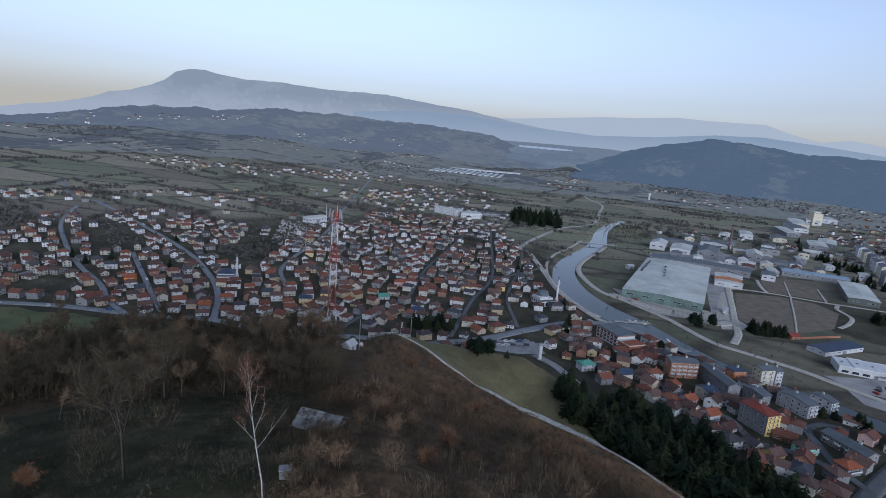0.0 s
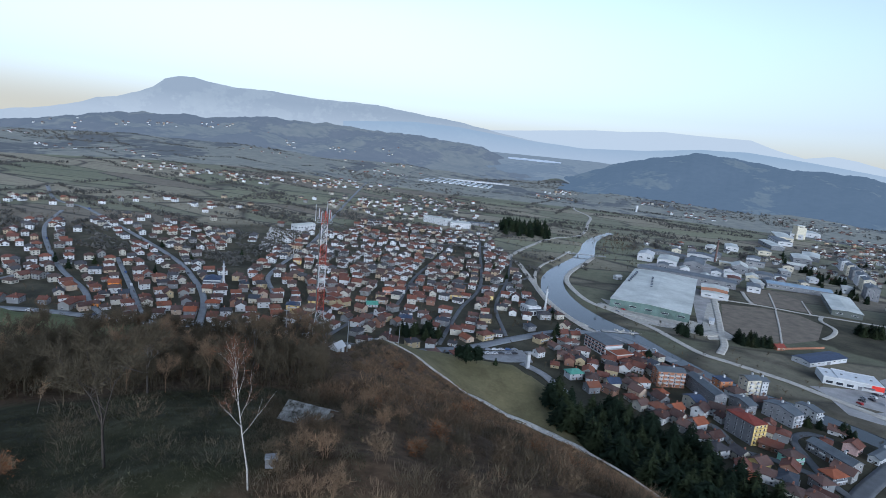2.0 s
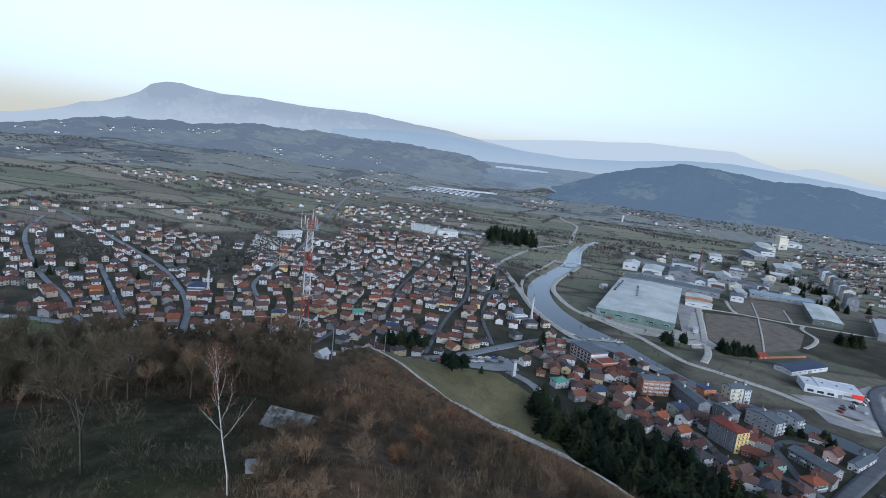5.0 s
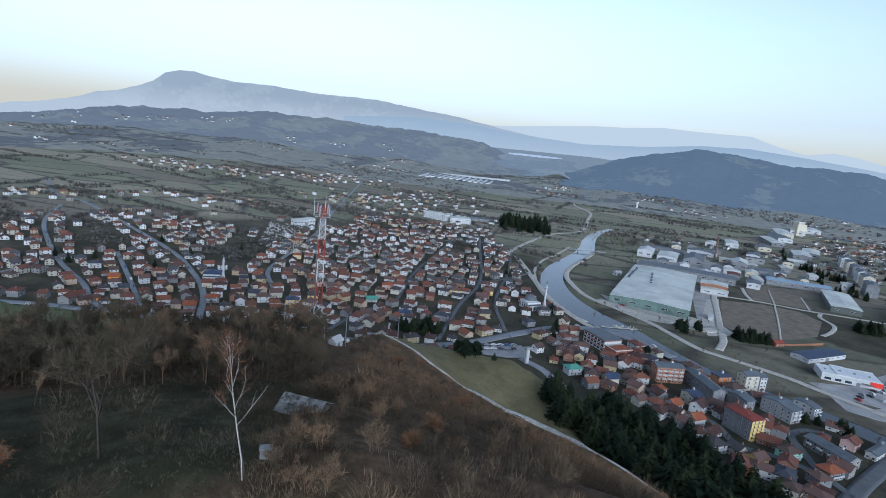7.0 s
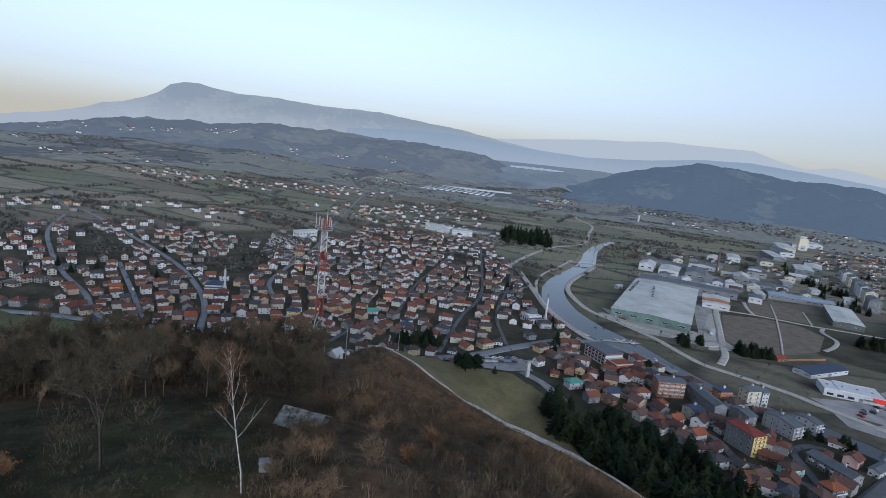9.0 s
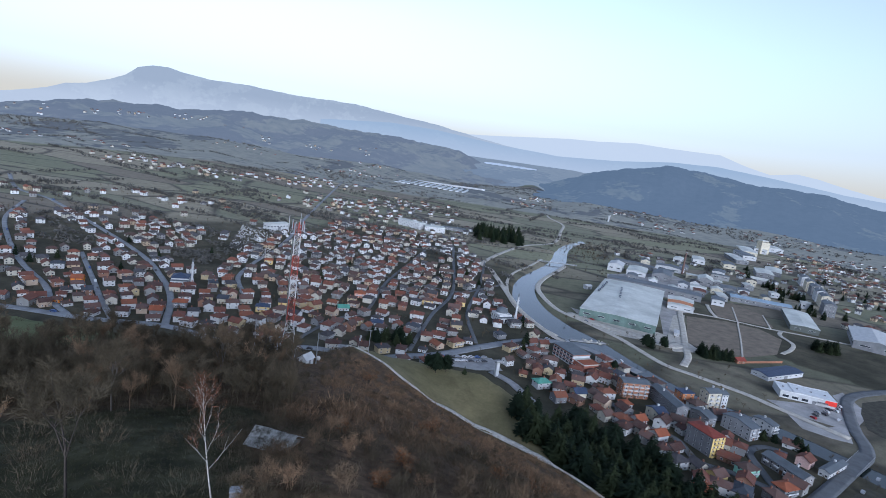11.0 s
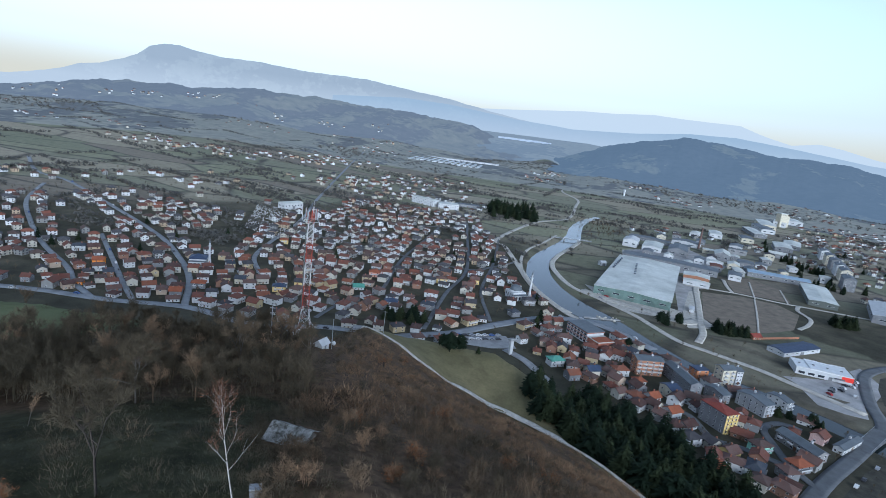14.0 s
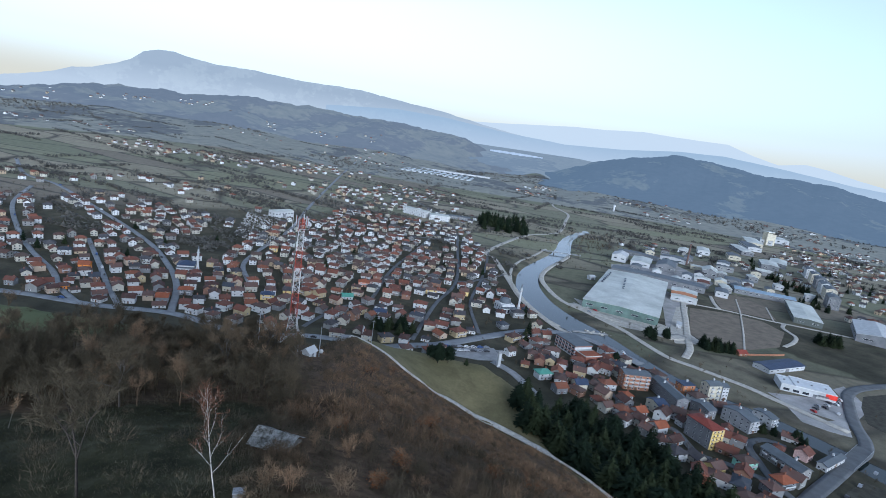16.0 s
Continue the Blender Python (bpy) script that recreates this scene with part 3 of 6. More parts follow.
def gable_roof(w, d, h, rise, over=0.6, thick=0.28):
    """Two slopes with the ridge along x."""
    bm = bmesh.new()
    X, Y = w / 2 + over, d / 2 + over
    drop = rise * over / (d / 2)
    for s in (-1, 1):
        e, r = (s * Y, h - drop), (0, h + rise)
        pts = [(-X, *e), (X, *e), (X, *r), (-X, *r)]
        lo = [bm.verts.new(p) for p in pts]
        hi = [bm.verts.new((p[0], p[1], p[2] + thick)) for p in pts]
        for i in range(4):
            bm.faces.new((lo[i], lo[(i + 1) % 4], hi[(i + 1) % 4], hi[i]))
        bm.faces.new(lo[::-1])
        bm.faces.new(hi)
    bmesh.ops.recalc_face_normals(bm, faces=bm.faces[:])
    return bm


def hip_roof(w, d, h, rise, over=0.6, thick=0.25):
    bm = bmesh.new()
    X, Y, R = w / 2 + over, d / 2 + over, max((w - d) / 2, 0.3)
    b = [bm.verts.new(p) for p in ((-X, -Y, h - .2), (X, -Y, h - .2), (X, Y, h - .2), (-X, Y, h - .2))]
    c = [bm.verts.new(p) for p in ((-X, -Y, h - .2 + thick), (X, -Y, h - .2 + thick), (X, Y, h - .2 + thick), (-X, Y, h - .2 + thick))]
    r = [bm.verts.new((-R, 0, h + rise)), bm.verts.new((R, 0, h + rise))]
    bm.faces.new(b[::-1])
    for i in range(4):
        bm.faces.new((b[i], b[(i + 1) % 4], c[(i + 1) % 4], c[i]))
    bm.faces.new((c[0], c[1], r[1], r[0]))
    bm.faces.new((c[2], c[3], r[0], r[1]))
    bm.faces.new((c[1], c[2], r[1]))
    bm.faces.new((c[3], c[0], r[0]))
    bmesh.ops.recalc_face_normals(bm, faces=bm.faces[:])
    return bm


def gable_body(w, d, h, rise):
    """Walls that run up into the gables at both ends."""
    bm = bmesh.new()
    prof = [(-d / 2, -1.2), (d / 2, -1.2), (d / 2, h), (0, h + rise), (-d / 2, h)]
    a = [bm.verts.new((-w / 2, *p)) for p in prof]
    b = [bm.verts.new((w / 2, *p)) for p in prof]
    bm.faces.new(a)
    bm.faces.new(b[::-1])
    for i in range(5):
        bm.faces.new((a[i], b[i], b[(i + 1) % 5], a[(i + 1) % 5]))
    bmesh.ops.recalc_face_normals(bm, faces=bm.faces[:])
    return bm


def house(w, d, h, rise, hip, label, m, wall=None, roof=None, group="houses of the town", balcony=False):
    """A family house: walls, roof, chimney, door and windows on every side."""
    wall, roof = wall or wall_paint, roof or tile_roof
    ob = thing("house", label, "house", group, m)
    part("wall", gable_body(w, d, h, 0.02 if hip else rise - .05), wall, ob)
    rf = part("roof", (hip_roof if hip else gable_roof)(w, d, h, rise), roof, ob)
    part("chimney", one_box(w * .18, d * .12, h + rise * .3, w * .18 + .6, d * .12 + .6, h + rise + .7), brick_red, rf)
    floors = max(1, int(h / 2.2))
    for f in range(floors):
        z = 1.2 + f * 2.2
        for s, turn in ((-1, 180), (1, 0)):
            for x in (-w * .27, w * .27):
                window(ob, x, s * d / 2, z, 1.15, 1.05, turn)
        for s, turn in ((-1, 90), (1, -90)):
            if f == floors - 1:
                window(ob, s * w / 2, d * .12, z, 1.25, 1.05, turn)
    part("door", one_box(-0.42, -d / 2 - .06, 0, 0.42, -d / 2 + .1, 1.65), door_wood, ob)
    if balcony:
        bal = part("balcony", one_box(-w * .38, -d / 2 - 1.1, 2.2, w * .38, -d / 2 - .02, 2.36), concrete, ob)
        part("railing", one_box(-w * .38, -d / 2 - 1.1, 2.36, w * .38, -d / 2 - 1.03, 3.1), white_wall, bal)
    return ob


taken = []          # (x, y, radius) of what already stands


cells, sorted_in = collections.defaultdict(list), [0]


def free(x, y, r):
    """True where nothing stands within r; a grid of 40 m cells keeps it quick (r up to 8)."""
    while sorted_in[0] < len(taken):
        a, b, c = taken[sorted_in[0]]
        sorted_in[0] += 1
        for i in range(int((a - c - 8) // 40), int((a + c + 8) // 40) + 1):
            for j in range(int((b - c - 8) // 40), int((b + c + 8) // 40) + 1):
                cells[i, j].append((a, b, c))
    return all((x - a) ** 2 + (y - b) ** 2 > (r + c) ** 2 for a, b, c in cells[int(x // 40), int(y // 40)])


def put_at(x, y, turn=0.0, lift=0.0):
    return pose(x, y, float(gz(x, y)) + lift, 0, 0, turn)


# ---- the works across the river ----
def hall(name, x, y, turn, w, d, h, label, wall, roof, rise=1.2, lights=0, category="factory hall", bays=6):
    """A long shed with a low roof, wall bays and doors."""
    ob = thing(name, label, category, m=put_at(x, y, turn))
    part("wall", gable_body(w, d, h, rise - .05), wall, ob)
    rf = part("roof", gable_roof(w, d, h, rise, 0.5, 0.3), roof, ob)
    for i in range(bays):
        px = -w / 2 + (i + .5) * w / bays
        for s, turn2 in ((-1, 180), (1, 0)):
            window(ob, px, s * d / 2, h * .6, w / bays * .5, h * .2, turn2)
    n = max(2, int(d / 14))
    for i in range(n):
        py = -d / 2 + (i + .5) * d / n
        for s, turn2 in ((-1, 90), (1, -90)):
            window(ob, s * w / 2, py, h * .55, d / n * .45, h * .2, turn2)
    part("gate", one_box(-2.2, -d / 2 - .1, 0, 2.2, -d / 2 + .1, min(4.2, h * .7)), grey_wall, ob)
    for i in range(lights):
        a, b = i % 8, i // 8
        part("skylight", one_box(-w * .3 + a * 5.5, d * (.08 + .07 * b), h + rise * .62, -w * .3 + a * 5.5 + 3.4, d * (.08 + .07 * b) + 3.0, h + rise * .95 + .5), glass_dark, rf)
    taken.append((x, y, max(w, d) * .55))
    return ob


# ---- ordinary houses, by the hundred ----
rng = random.Random(4)
LABELS = ["two-storey rendered house with a tiled gable roof", "hip-roofed family house with a brick chimney",
          "tall narrow house with a steep tiled roof", "low rendered house with a brown tiled roof",
          "long two-storey house with a balcony under a tiled roof", "small cottage with a weathered tiled roof"]
KINDS = [(7.8, 6.8, 4.3, 2.0, False, False), (7.9, 7.3, 4.4, 1.8, True, True), (6.9, 6.4, 4.6, 2.1, False, False),
         (8.6, 6.4, 2.6, 1.8, False, False), (9.6, 7.0, 4.4, 1.9, True, True), (6.6, 6.0, 2.5, 1.7, True, False)]


def box_house(x, y, turn, w, d, h, label, wall, roof, rise=0.0, hip=False, category="apartment block", name="apartment_block", cols=None, balconies=0, group=""):
    """A block of several storeys with windows on all sides, balconies and a flat or pitched roof."""
    ob = thing(name, label, category, group, put_at(x, y, turn))
    part("wall", one_box(-w / 2, -d / 2, -1, w / 2, d / 2, h), wall, ob)
    if rise:
        rf = part("roof", (hip_roof if hip else gable_roof)(w, d, h, rise, .5), roof, ob)
        if not hip:
            part("gable", gable_body(w - .02, d - .02, h, rise - .05), wall, ob)
    else:
        rf = part("roof", one_box(-w / 2 - .3, -d / 2 - .3, h, w / 2 + .3, d / 2 + .3, h + .5), roof, ob)
    part("chimney", one_box(w * .15, d * .1, h + .2, w * .15 + 1, d * .1 + 1, h + max(rise, 1) + 1.2), white_wall, rf)
    floors = max(1, int(h / 2.3))
    for f in range(floors):
        z = 1.25 + f * h / floors
        for half, span, t0 in ((d / 2, w, 0), (w / 2, d, 90)):
            n = max(2, int(span / 3.6)) if cols is None else cols
            for s in (0, 1):
                t = t0 + 180 * s
                for i in range(n):
                    u = (i + .5) / n * span - span / 2
                    p = pose(0, 0, 0, 0, 0, t) @ Vector((u, half, z))
                    window(ob, p.x, p.y, z, 1.3, 1.2, t)
        if balconies and f:
            for i in range(balconies):
                u = -w / 2 + (i + .5) * w / balconies
                part("balcony", one_box(u - 1.3, -d / 2 - 1.0, z - 1.25, u + 1.3, -d / 2 + .02, z - .5), white_wall, ob)
    part("door", one_box(-0.8, -d / 2 - .07, 0, 0.8, -d / 2 + .1, 2.3), door_wood, ob)
    taken.append((x, y, max(w, d) * .5))
    return ob


# ---- the works ----
works = hall("factory_hall", 184, 587, 69.2, 177, 70, 8, "huge pale flat-roofed factory hall with green glazed front", plain("sage_cladding", (0.125, 0.175, 0.155), 0.5, grain=.12, depth=.45), pale_roof, 1.6, bays=16)
for i in range(7):
    for a, b, c, d in ((157, 603, 178, 655), (175, 582, 190, 632)):
        f = i / 6
        lx, ly = a + (c - a) * f, b + (d - b) * f
        p = pose(184, 587, 0, 0, 0, 69.2).inverted() @ Vector((lx, ly, 0))
        bm = one_box(p.x - 1.3, p.y - 1.1, 8.2, p.x + 1.3, p.y + 1.1, 10.4)
        part("roof_vent", bm, glass_dark, works)
for i in range(9):
    part("roof_seam", one_box(-88 + i * 22, -35, 8.0, -87.6 + i * 22, 0, 8.3), grey_roof, works)
hall("factory_shed", 228, 806, 69, 34, 20, 9, "white gabled shed beside the factory yard", white_wall, white_wall, 3, bays=5, category="shed")
hall("factory_shed", 258, 800, 69, 50, 26, 6, "low pale-roofed works shed", white_wall, pale_roof, 1.5, bays=6, category="shed")
hall("factory_annex", 247, 692, 69, 24, 112, 7, "grey flat-roofed annex behind the factory hall", grey_wall, grey_roof, 1, bays=4, category="factory hall")
hall("works_building", 256, 624, 69, 20, 27, 8, "brick and white works building with a pale roof", raw_brick, pale_roof, 1.2, bays=4)
hall("works_building", 250, 606, 69, 10, 27, 5, "low white works building beside the brick one", white_wall, pale_roof, 1.0, bays=3)
hall("works_building", 289, 786, 69, 42, 25, 8, "grey gabled works building with a sheet roof", grey_wall, grey_roof, 4, bays=5)
hall("works_building", 300, 735, 69, 16, 12, 7, "small white works building in the yard", white_wall, grey_roof, 2, bays=2)
hall("works_building", 322, 738, 69, 12, 20, 5, "small white works building in the yard", white_wall, pale_roof, 1.5, bays=2)
hall("works_building", 270, 860, 60, 16, 60, 5, "low grey shed along the works fence", grey_wall, grey_roof, 1.5, bays=3, category="shed")
hall("works_building", 330, 870, 60, 22, 40, 6, "pale shed with a blue-grey sheet roof", white_wall, grey_roof, 2, bays=3, category="shed")
hall("works_building", 352, 790, 69, 34, 20, 9, "unfinished hall with arched frames and open bays", grey_wall, pale_roof, 4, bays=6)
hall("works_building", 372, 760, 69, 24, 20, 6, "unfinished concrete building with open bays", grey_wall, grey_roof, 1, bays=4)
hall("long_shed", 383, 697, -15, 70, 18, 6, "long blue-grey roofed shed beside the fields", grey_wall, plain("blue_grey_sheet", (0.22, 0.29, 0.36), .5, grain=.1), 2, bays=9, category="shed")
hall("long_shed", 392, 625, 67, 88, 27, 6, "long dark-walled shed with a pale roof", plain("dark_cladding", (0.10, 0.11, 0.10), .8), pale_roof, 1.2, bays=10, category="shed")
hall("long_shed", 440, 575, 60, 74, 40, 8, "large white-roofed shed with grey walls", grey_wall, white_wall, 3, bays=8, category="shed")
hall("container", 208.6, 502, 69, 12, 4, 3, "white site container on the gravel yard", white_wall, white_wall, .2, bays=2, category="container")
hall("field_hut", 154, 645, 30, 8, 6, 4, "small white hut on the river meadow", white_wall, white_wall, 1.2, bays=1, category="hut")

for x, y, w, d, h, m in ((600, 1190, 90, 26, 8, white_wall), (640, 1265, 110, 30, 9, cream_wall), (700, 1320, 60, 26, 10, white_wall), (520, 955, 60, 26, 8, grey_wall),
                         (560, 1000, 70, 26, 7, grey_wall), (430, 1010, 50, 20, 7, white_wall), (480, 1000, 40, 20, 7, cream_wall), (760, 1380, 70, 30, 8, white_wall),
                         (420, 900, 30, 18, 6, white_wall), (385, 985, 28, 14, 6, white_wall), (545, 1110, 90, 22, 7, grey_wall)):
    hall("industrial_hall", x, y, 62 + (x % 7) * 3, w, d, h, "pale industrial hall at the edge of the town", m, pale_roof if x % 3 else grey_roof, 1.5, bays=6)
yrng = random.Random(12)
YARD_LABELS = ["low grey works shed with a sheet roof", "pale flat-roofed workshop in the works yard", "unfinished concrete frame building in the yard", "small cream storehouse behind the factory hall"]
for i, (x, y) in enumerate(((236, 748), (262, 742), (278, 712), (292, 690), (310, 705), (318, 668), (336, 700), (345, 735), (360, 720), (330, 770), (306, 820), (352, 825), (375, 800), (398, 770), (382, 735),
                           (410, 735), (418, 800), (440, 770), (400, 850), (445, 845), (365, 905), (455, 720), (470, 870), (300, 900), (335, 930))):
    w, d, h = yrng.uniform(12, 26), yrng.uniform(9, 15), yrng.uniform(4, 8)
    hall("works_shed", x, y, 69 + yrng.choice([0, 0, 90, 8]), w, d, h, YARD_LABELS[i % 4], (grey_wall, white_wall, concrete, cream_wall)[i % 4], (grey_roof, pale_roof, pale_roof, grey_roof, tile_roof)[i % 5], yrng.choice([.8, 1.5, 2.5]), bays=2, category="shed")
silo = thing("silo_tower", "tall yellowish grain silo tower above the halls", "silo", m=put_at(690, 1300, 20))
part("wall", one_box(-9, -7, 0, 9, 7, 30, .4), cream_wall, silo)
part("wall", one_box(9.1, -6, 0, 18, 6, 26, .4), cream_wall, silo)
part("roof", one_box(-9.6, -7.6, 30, 9.6, 7.6, 31.5), pale_roof, silo)
for i in range(5):
    window(silo, -6 + i * 3, -7, 28, 1.5, 3, 180)
bm = rod(bmesh.new(), (0, 0, 0), (0, 0, 34), 1.6, 1.0, 12)
stack = thing("works_chimney", "tall slender brick chimney stack of the works", "chimney", m=put_at(342, 850))
part("shaft", bm, plain("sooty_brick", (.15, .10, .085), .95, grain=1, depth=.35), stack)
part("cap", rod(bmesh.new(), (0, 0, 34), (0, 0, 35), 1.3, 1.3, 12), concrete, stack)
tower = thing("water_tower", "pale concrete water tower standing in the fields", "water tower", m=put_at(391, 1540) @ Matrix.Diagonal((.62, .62, .62, 1)))
part("shaft", rod(bmesh.new(), (0, 0, -2), (0, 0, 22), 4.2, 4.0, 14), white_wall, tower)
part("tank", rod(bmesh.new(), (0, 0, 22), (0, 0, 31), 5.4, 6.2, 16), white_wall, tower)
part("cap", rod(bmesh.new(), (0, 0, 31), (0, 0, 33), 6.3, 1.5, 16), grey_roof, tower)

# ---- flats beyond the works ----
for i, (x, y) in enumerate(((500, 755), (516, 792), (533, 832), (549, 872), (566, 915), (470, 700))):
    box_house(x, y, 66, 30, 13, 15, "grey and cream five-storey block of flats in a row", (cream_wall, white_wall, grey_wall)[i % 3], grey_roof, 2.5, group="row of flats", cols=3)

# ---- the store by the river ----
store = thing("supermarket", "white flat-roofed supermarket with a red sign corner", "supermarket", m=put_at(258, 386, -15) @ Matrix.Diagonal((.76, .8, .8, 1)))
part("wall", one_box(-23, -12, 0, 23, 12, 6.5), white_wall, store)
membrane = plain("white_membrane", (0.56, 0.57, 0.575), .6, grain=.2, depth=.14)
for i in range(4):
    x0, x1, back = -23.3 + i * 11.65, -23.3 + (i + 1) * 11.65 - .12, (9.2, 11.6, 11.2, 12.6)[i]
    z = 6.5 + (.2, .75, .5, .3)[i]
    slab = part("roof", one_box(x0, -12.5, 6.4, x1, back, z), membrane, store)
    rim = box(one_box(x0, back - .3, z, x1, back, z + .45), x0, -12.5, z, x1, -12.2, z + .45)
    part("parapet", rim, white_wall, slab)
    part("roof_vent", one_box(x0 + 4, -2, z, x0 + 5.6, -.6, z + .7), grey_wall, slab)
part("canopy", one_box(8, -15.5, 3.4, 16, -12.02, 3.8), grey_wall, store)
part("sign_panel", one_box(14, -12.4, 2.2, 23.2, -12.02, 6.6), plain("red_panel", (0.62, 0.045, 0.03), .5, depth=.1), store, "plain red sign panel on the corner")
part("sign_panel", one_box(23.02, -12.2, 2.2, 23.4, -3, 6.6), bpy.data.materials["red_panel"], store, "plain red sign panel on the corner")
for x in (-18, -10, -2):
    window(store, x, -12, 2.2, 5.5, 2.4, 180)
part("loading_door", one_box(4, -12.1, 0, 7, -11.9, 3.2), grey_wall, store)
taken.append((261, 389, 27))
hall("low_shed", 262, 428, 30, 46, 14, 3.6, "long low shed with a dark blue roof", white_wall, blue_roof, 1.2, bays=7, category="shed")

# ---- blocks of flats near the bridge ----
# shade of the long sides is put into a grey wall; the gable stays yellow
yb = box_house(144.5, 284, 27, 9.2, 16.8, 11.2, "five-storey block with a yellow gable end, shaded sides painted grey, red hipped roof", grey_wall, red_roof, 1.8, True, cols=4)
part("gable_cladding", one_box(-4.64, -8.62, 0, 4.64, -8.42, 11.1), yellow_wall, yb, "bright yellow rendered gable end")
for f in range(5):
    for u in (-2.8, 0, 2.8):
        window(yb, u, -8.62, 1.3 + f * 2.2, 1.2, 1.2, 180)
        part("balcony", one_box(u - 1.0, -9.4, .1 + f * 2.2, u + 1.0, -8.64, .75 + f * 2.2), yellow_wall, yb)
box_house(177, 311, 30, 8.4, 18.5, 7.7, "four-storey pale block of flats with balconies", plain("pale_flats", (.30, .30, .305), .9, grain=.2), grey_roof, 1.8, balconies=2)
box_house(172, 343, 20, 10.1, 7.6, 11.2, "tall cream and brick block of flats", cream_wall, grey_roof, 1.5, balconies=2)
box_house(181, 347, 20, 5.0, 6.7, 9.5, "narrow white stair tower block", white_wall, grey_roof, 1.2)
box_house(157, 346, 20, 9.2, 7.6, 6.9, "unfinished orange brick building with a flat grey roof", plain("orange_brick", (.40, .17, .08), .95, grain=1), blue_roof)
box_house(141, 330, 102, 30.2, 7.6, 8.2, "long grey block of flats with rows of windows", grey_wall, grey_roof, 1.6, balconies=5)
box_house(122, 342, 8, 17.6, 9.2, 10.3, "unfinished brick block with open concrete floors", raw_brick, grey_roof, 1.0, balconies=5)
box_house(182, 270, -65, 22.7, 8.4, 4.8, "long two-storey terrace with a dark sheet roof", plain("terrace_render", (.22, .215, .21), .9, grain=.3), grey_roof, 1.8, category="terrace", name="terrace", balconies=4)
box_house(212, 280, 38, 23.5, 5.0, 3.4, "low white row of shops beside the bridge road", white_wall, grey_roof, 1.0, category="shop row", name="shop_row")
box_house(195, 318, 30, 5.9, 12.6, 6.9, "narrow white block of flats near the water", white_wall, grey_roof, 1.2, balconies=2)
box_house(158, 318, 27, 6.7, 13.4, 6.0, "plain grey block behind the yellow-gabled one", grey_wall, grey_roof, 1.4)
box_house(128, 312, 25, 7.6, 10.1, 6.0, "three-storey grey house block among the lanes", cream_wall, blue_roof, 1.6)

# the stepped civic building
civic = thing("civic_building", "stepped modern building with brick bands and flat roofs", "public building", m=put_at(92, 389, -62) @ Matrix.Diagonal((.84, .84, .84, 1)))
part("wall", one_box(-18, -9, -1, 10, 9, 10), white_wall, civic)
part("wall", one_box(10.1, -8, -1, 24, 8, 6.6), plain("brown_brick", (.30, .12, .08), .9, grain=1), civic)
part("roof", one_box(-18.5, -9.6, 10, 10.5, 9.6, 10.6), grey_roof, civic)
part("roof", one_box(10.6, -8.6, 6.6, 24.8, 8.6, 7.2), pale_roof, civic)
part("roof", one_box(14, -8.2, 7.25, 24.2, 8.2, 7.5), orange_roof, civic)
for f in range(3):
    for i in range(6):
        window(civic, -15.5 + i * 4.6, -9, 1.8 + f * 3.1, 3.4, 1.9, 180)
        window(civic, -15.5 + i * 4.6, 9, 1.8 + f * 3.1, 3.4, 1.9, 0)
    part("brick_band", one_box(-18.2, -9.25, 3.0 + f * 3.1, 10.3, 9.25, 3.6 + f * 3.1), bpy.data.materials["brown_brick"], civic)
for i in range(4):
    window(civic, 12 + i * 3.2, -8, 2, 2.4, 2.2, 180)
taken.append((92, 389, 18))

# ---- mosques ----
def mosque(x, y, turn, mx, my, h, label, dome):
    ob = thing("mosque", label, "mosque", m=put_at(x, y, turn))
    part("wall", one_box(-6.5, -6.5, -1, 6.5, 6.5, 6.5), white_wall, ob)
    part("porch", one_box(-6.5, -9.5, -1, 6.5, -6.52, 4.6), white_wall, ob)
    part("porch_roof", one_box(-6.9, -9.9, 4.6, 6.9, -6.4, 5.0), grey_roof, ob)
    if dome:
        bm = bmesh.new()
        bmesh.ops.create_uvsphere(bm, u_segments=20, v_segments=10, radius=5.4)
        bmesh.ops.bisect_plane(bm, geom=bm.verts[:] + bm.edges[:] + bm.faces[:], plane_co=(0, 0, 0), plane_no=(0, 0, -1), clear_outer=True)
        bm.transform(Matrix.Translation((0, 0, 7.3)) @ Matrix.Diagonal((1, 1, .85, 1)))
        part("dome", bm, grey_roof, ob)
        part("drum", rod(bmesh.new(), (0, 0, 6.5), (0, 0, 7.4), 5.6, 5.5, 20), white_wall, ob)
    else:
        part("roof", hip_roof(13, 13, 6.5, 3.0, .5), blue_roof, ob)
    for i in range(4):
        u = -4.8 + i * 3.2
        window(ob, u, -9.5, 2, 2.2, 3.4, 180)
        for t in (0, 90, -90):
            p = pose(0, 0, 0, 0, 0, t) @ Vector((u, 6.5, 3))
            window(ob, p.x, p.y, 3, 1.3, 3.4, t)
    q = pose(x, y, 0, 0, 0, turn).inverted() @ Vector((mx, my, 0))
    bm = bmesh.new()
    rod(bm, (q.x, q.y, -1), (q.x, q.y, 4), 1.5, 1.4, 12)
    rod(bm, (q.x, q.y, 4), (q.x, q.y, 6), 1.4, 1.0, 12)
    rod(bm, (q.x, q.y, 6), (q.x, q.y, h * .72), .95, .85, 12)
    rod(bm, (q.x, q.y, h * .745), (q.x, q.y, h * .86), .75, .7, 12)
    mn = part("minaret", bm, white_wall, ob)
    part("balcony", rod(bmesh.new(), (q.x, q.y, h * .72), (q.x, q.y, h * .745), 1.0, 1.55, 12), white_wall, mn)
    part("spire", rod(bmesh.new(), (q.x, q.y, h * .86), (q.x, q.y, h), .85, .05, 12), grey_roof, mn)
    taken.append((x, y, 11))
    taken.append((mx, my, 3))


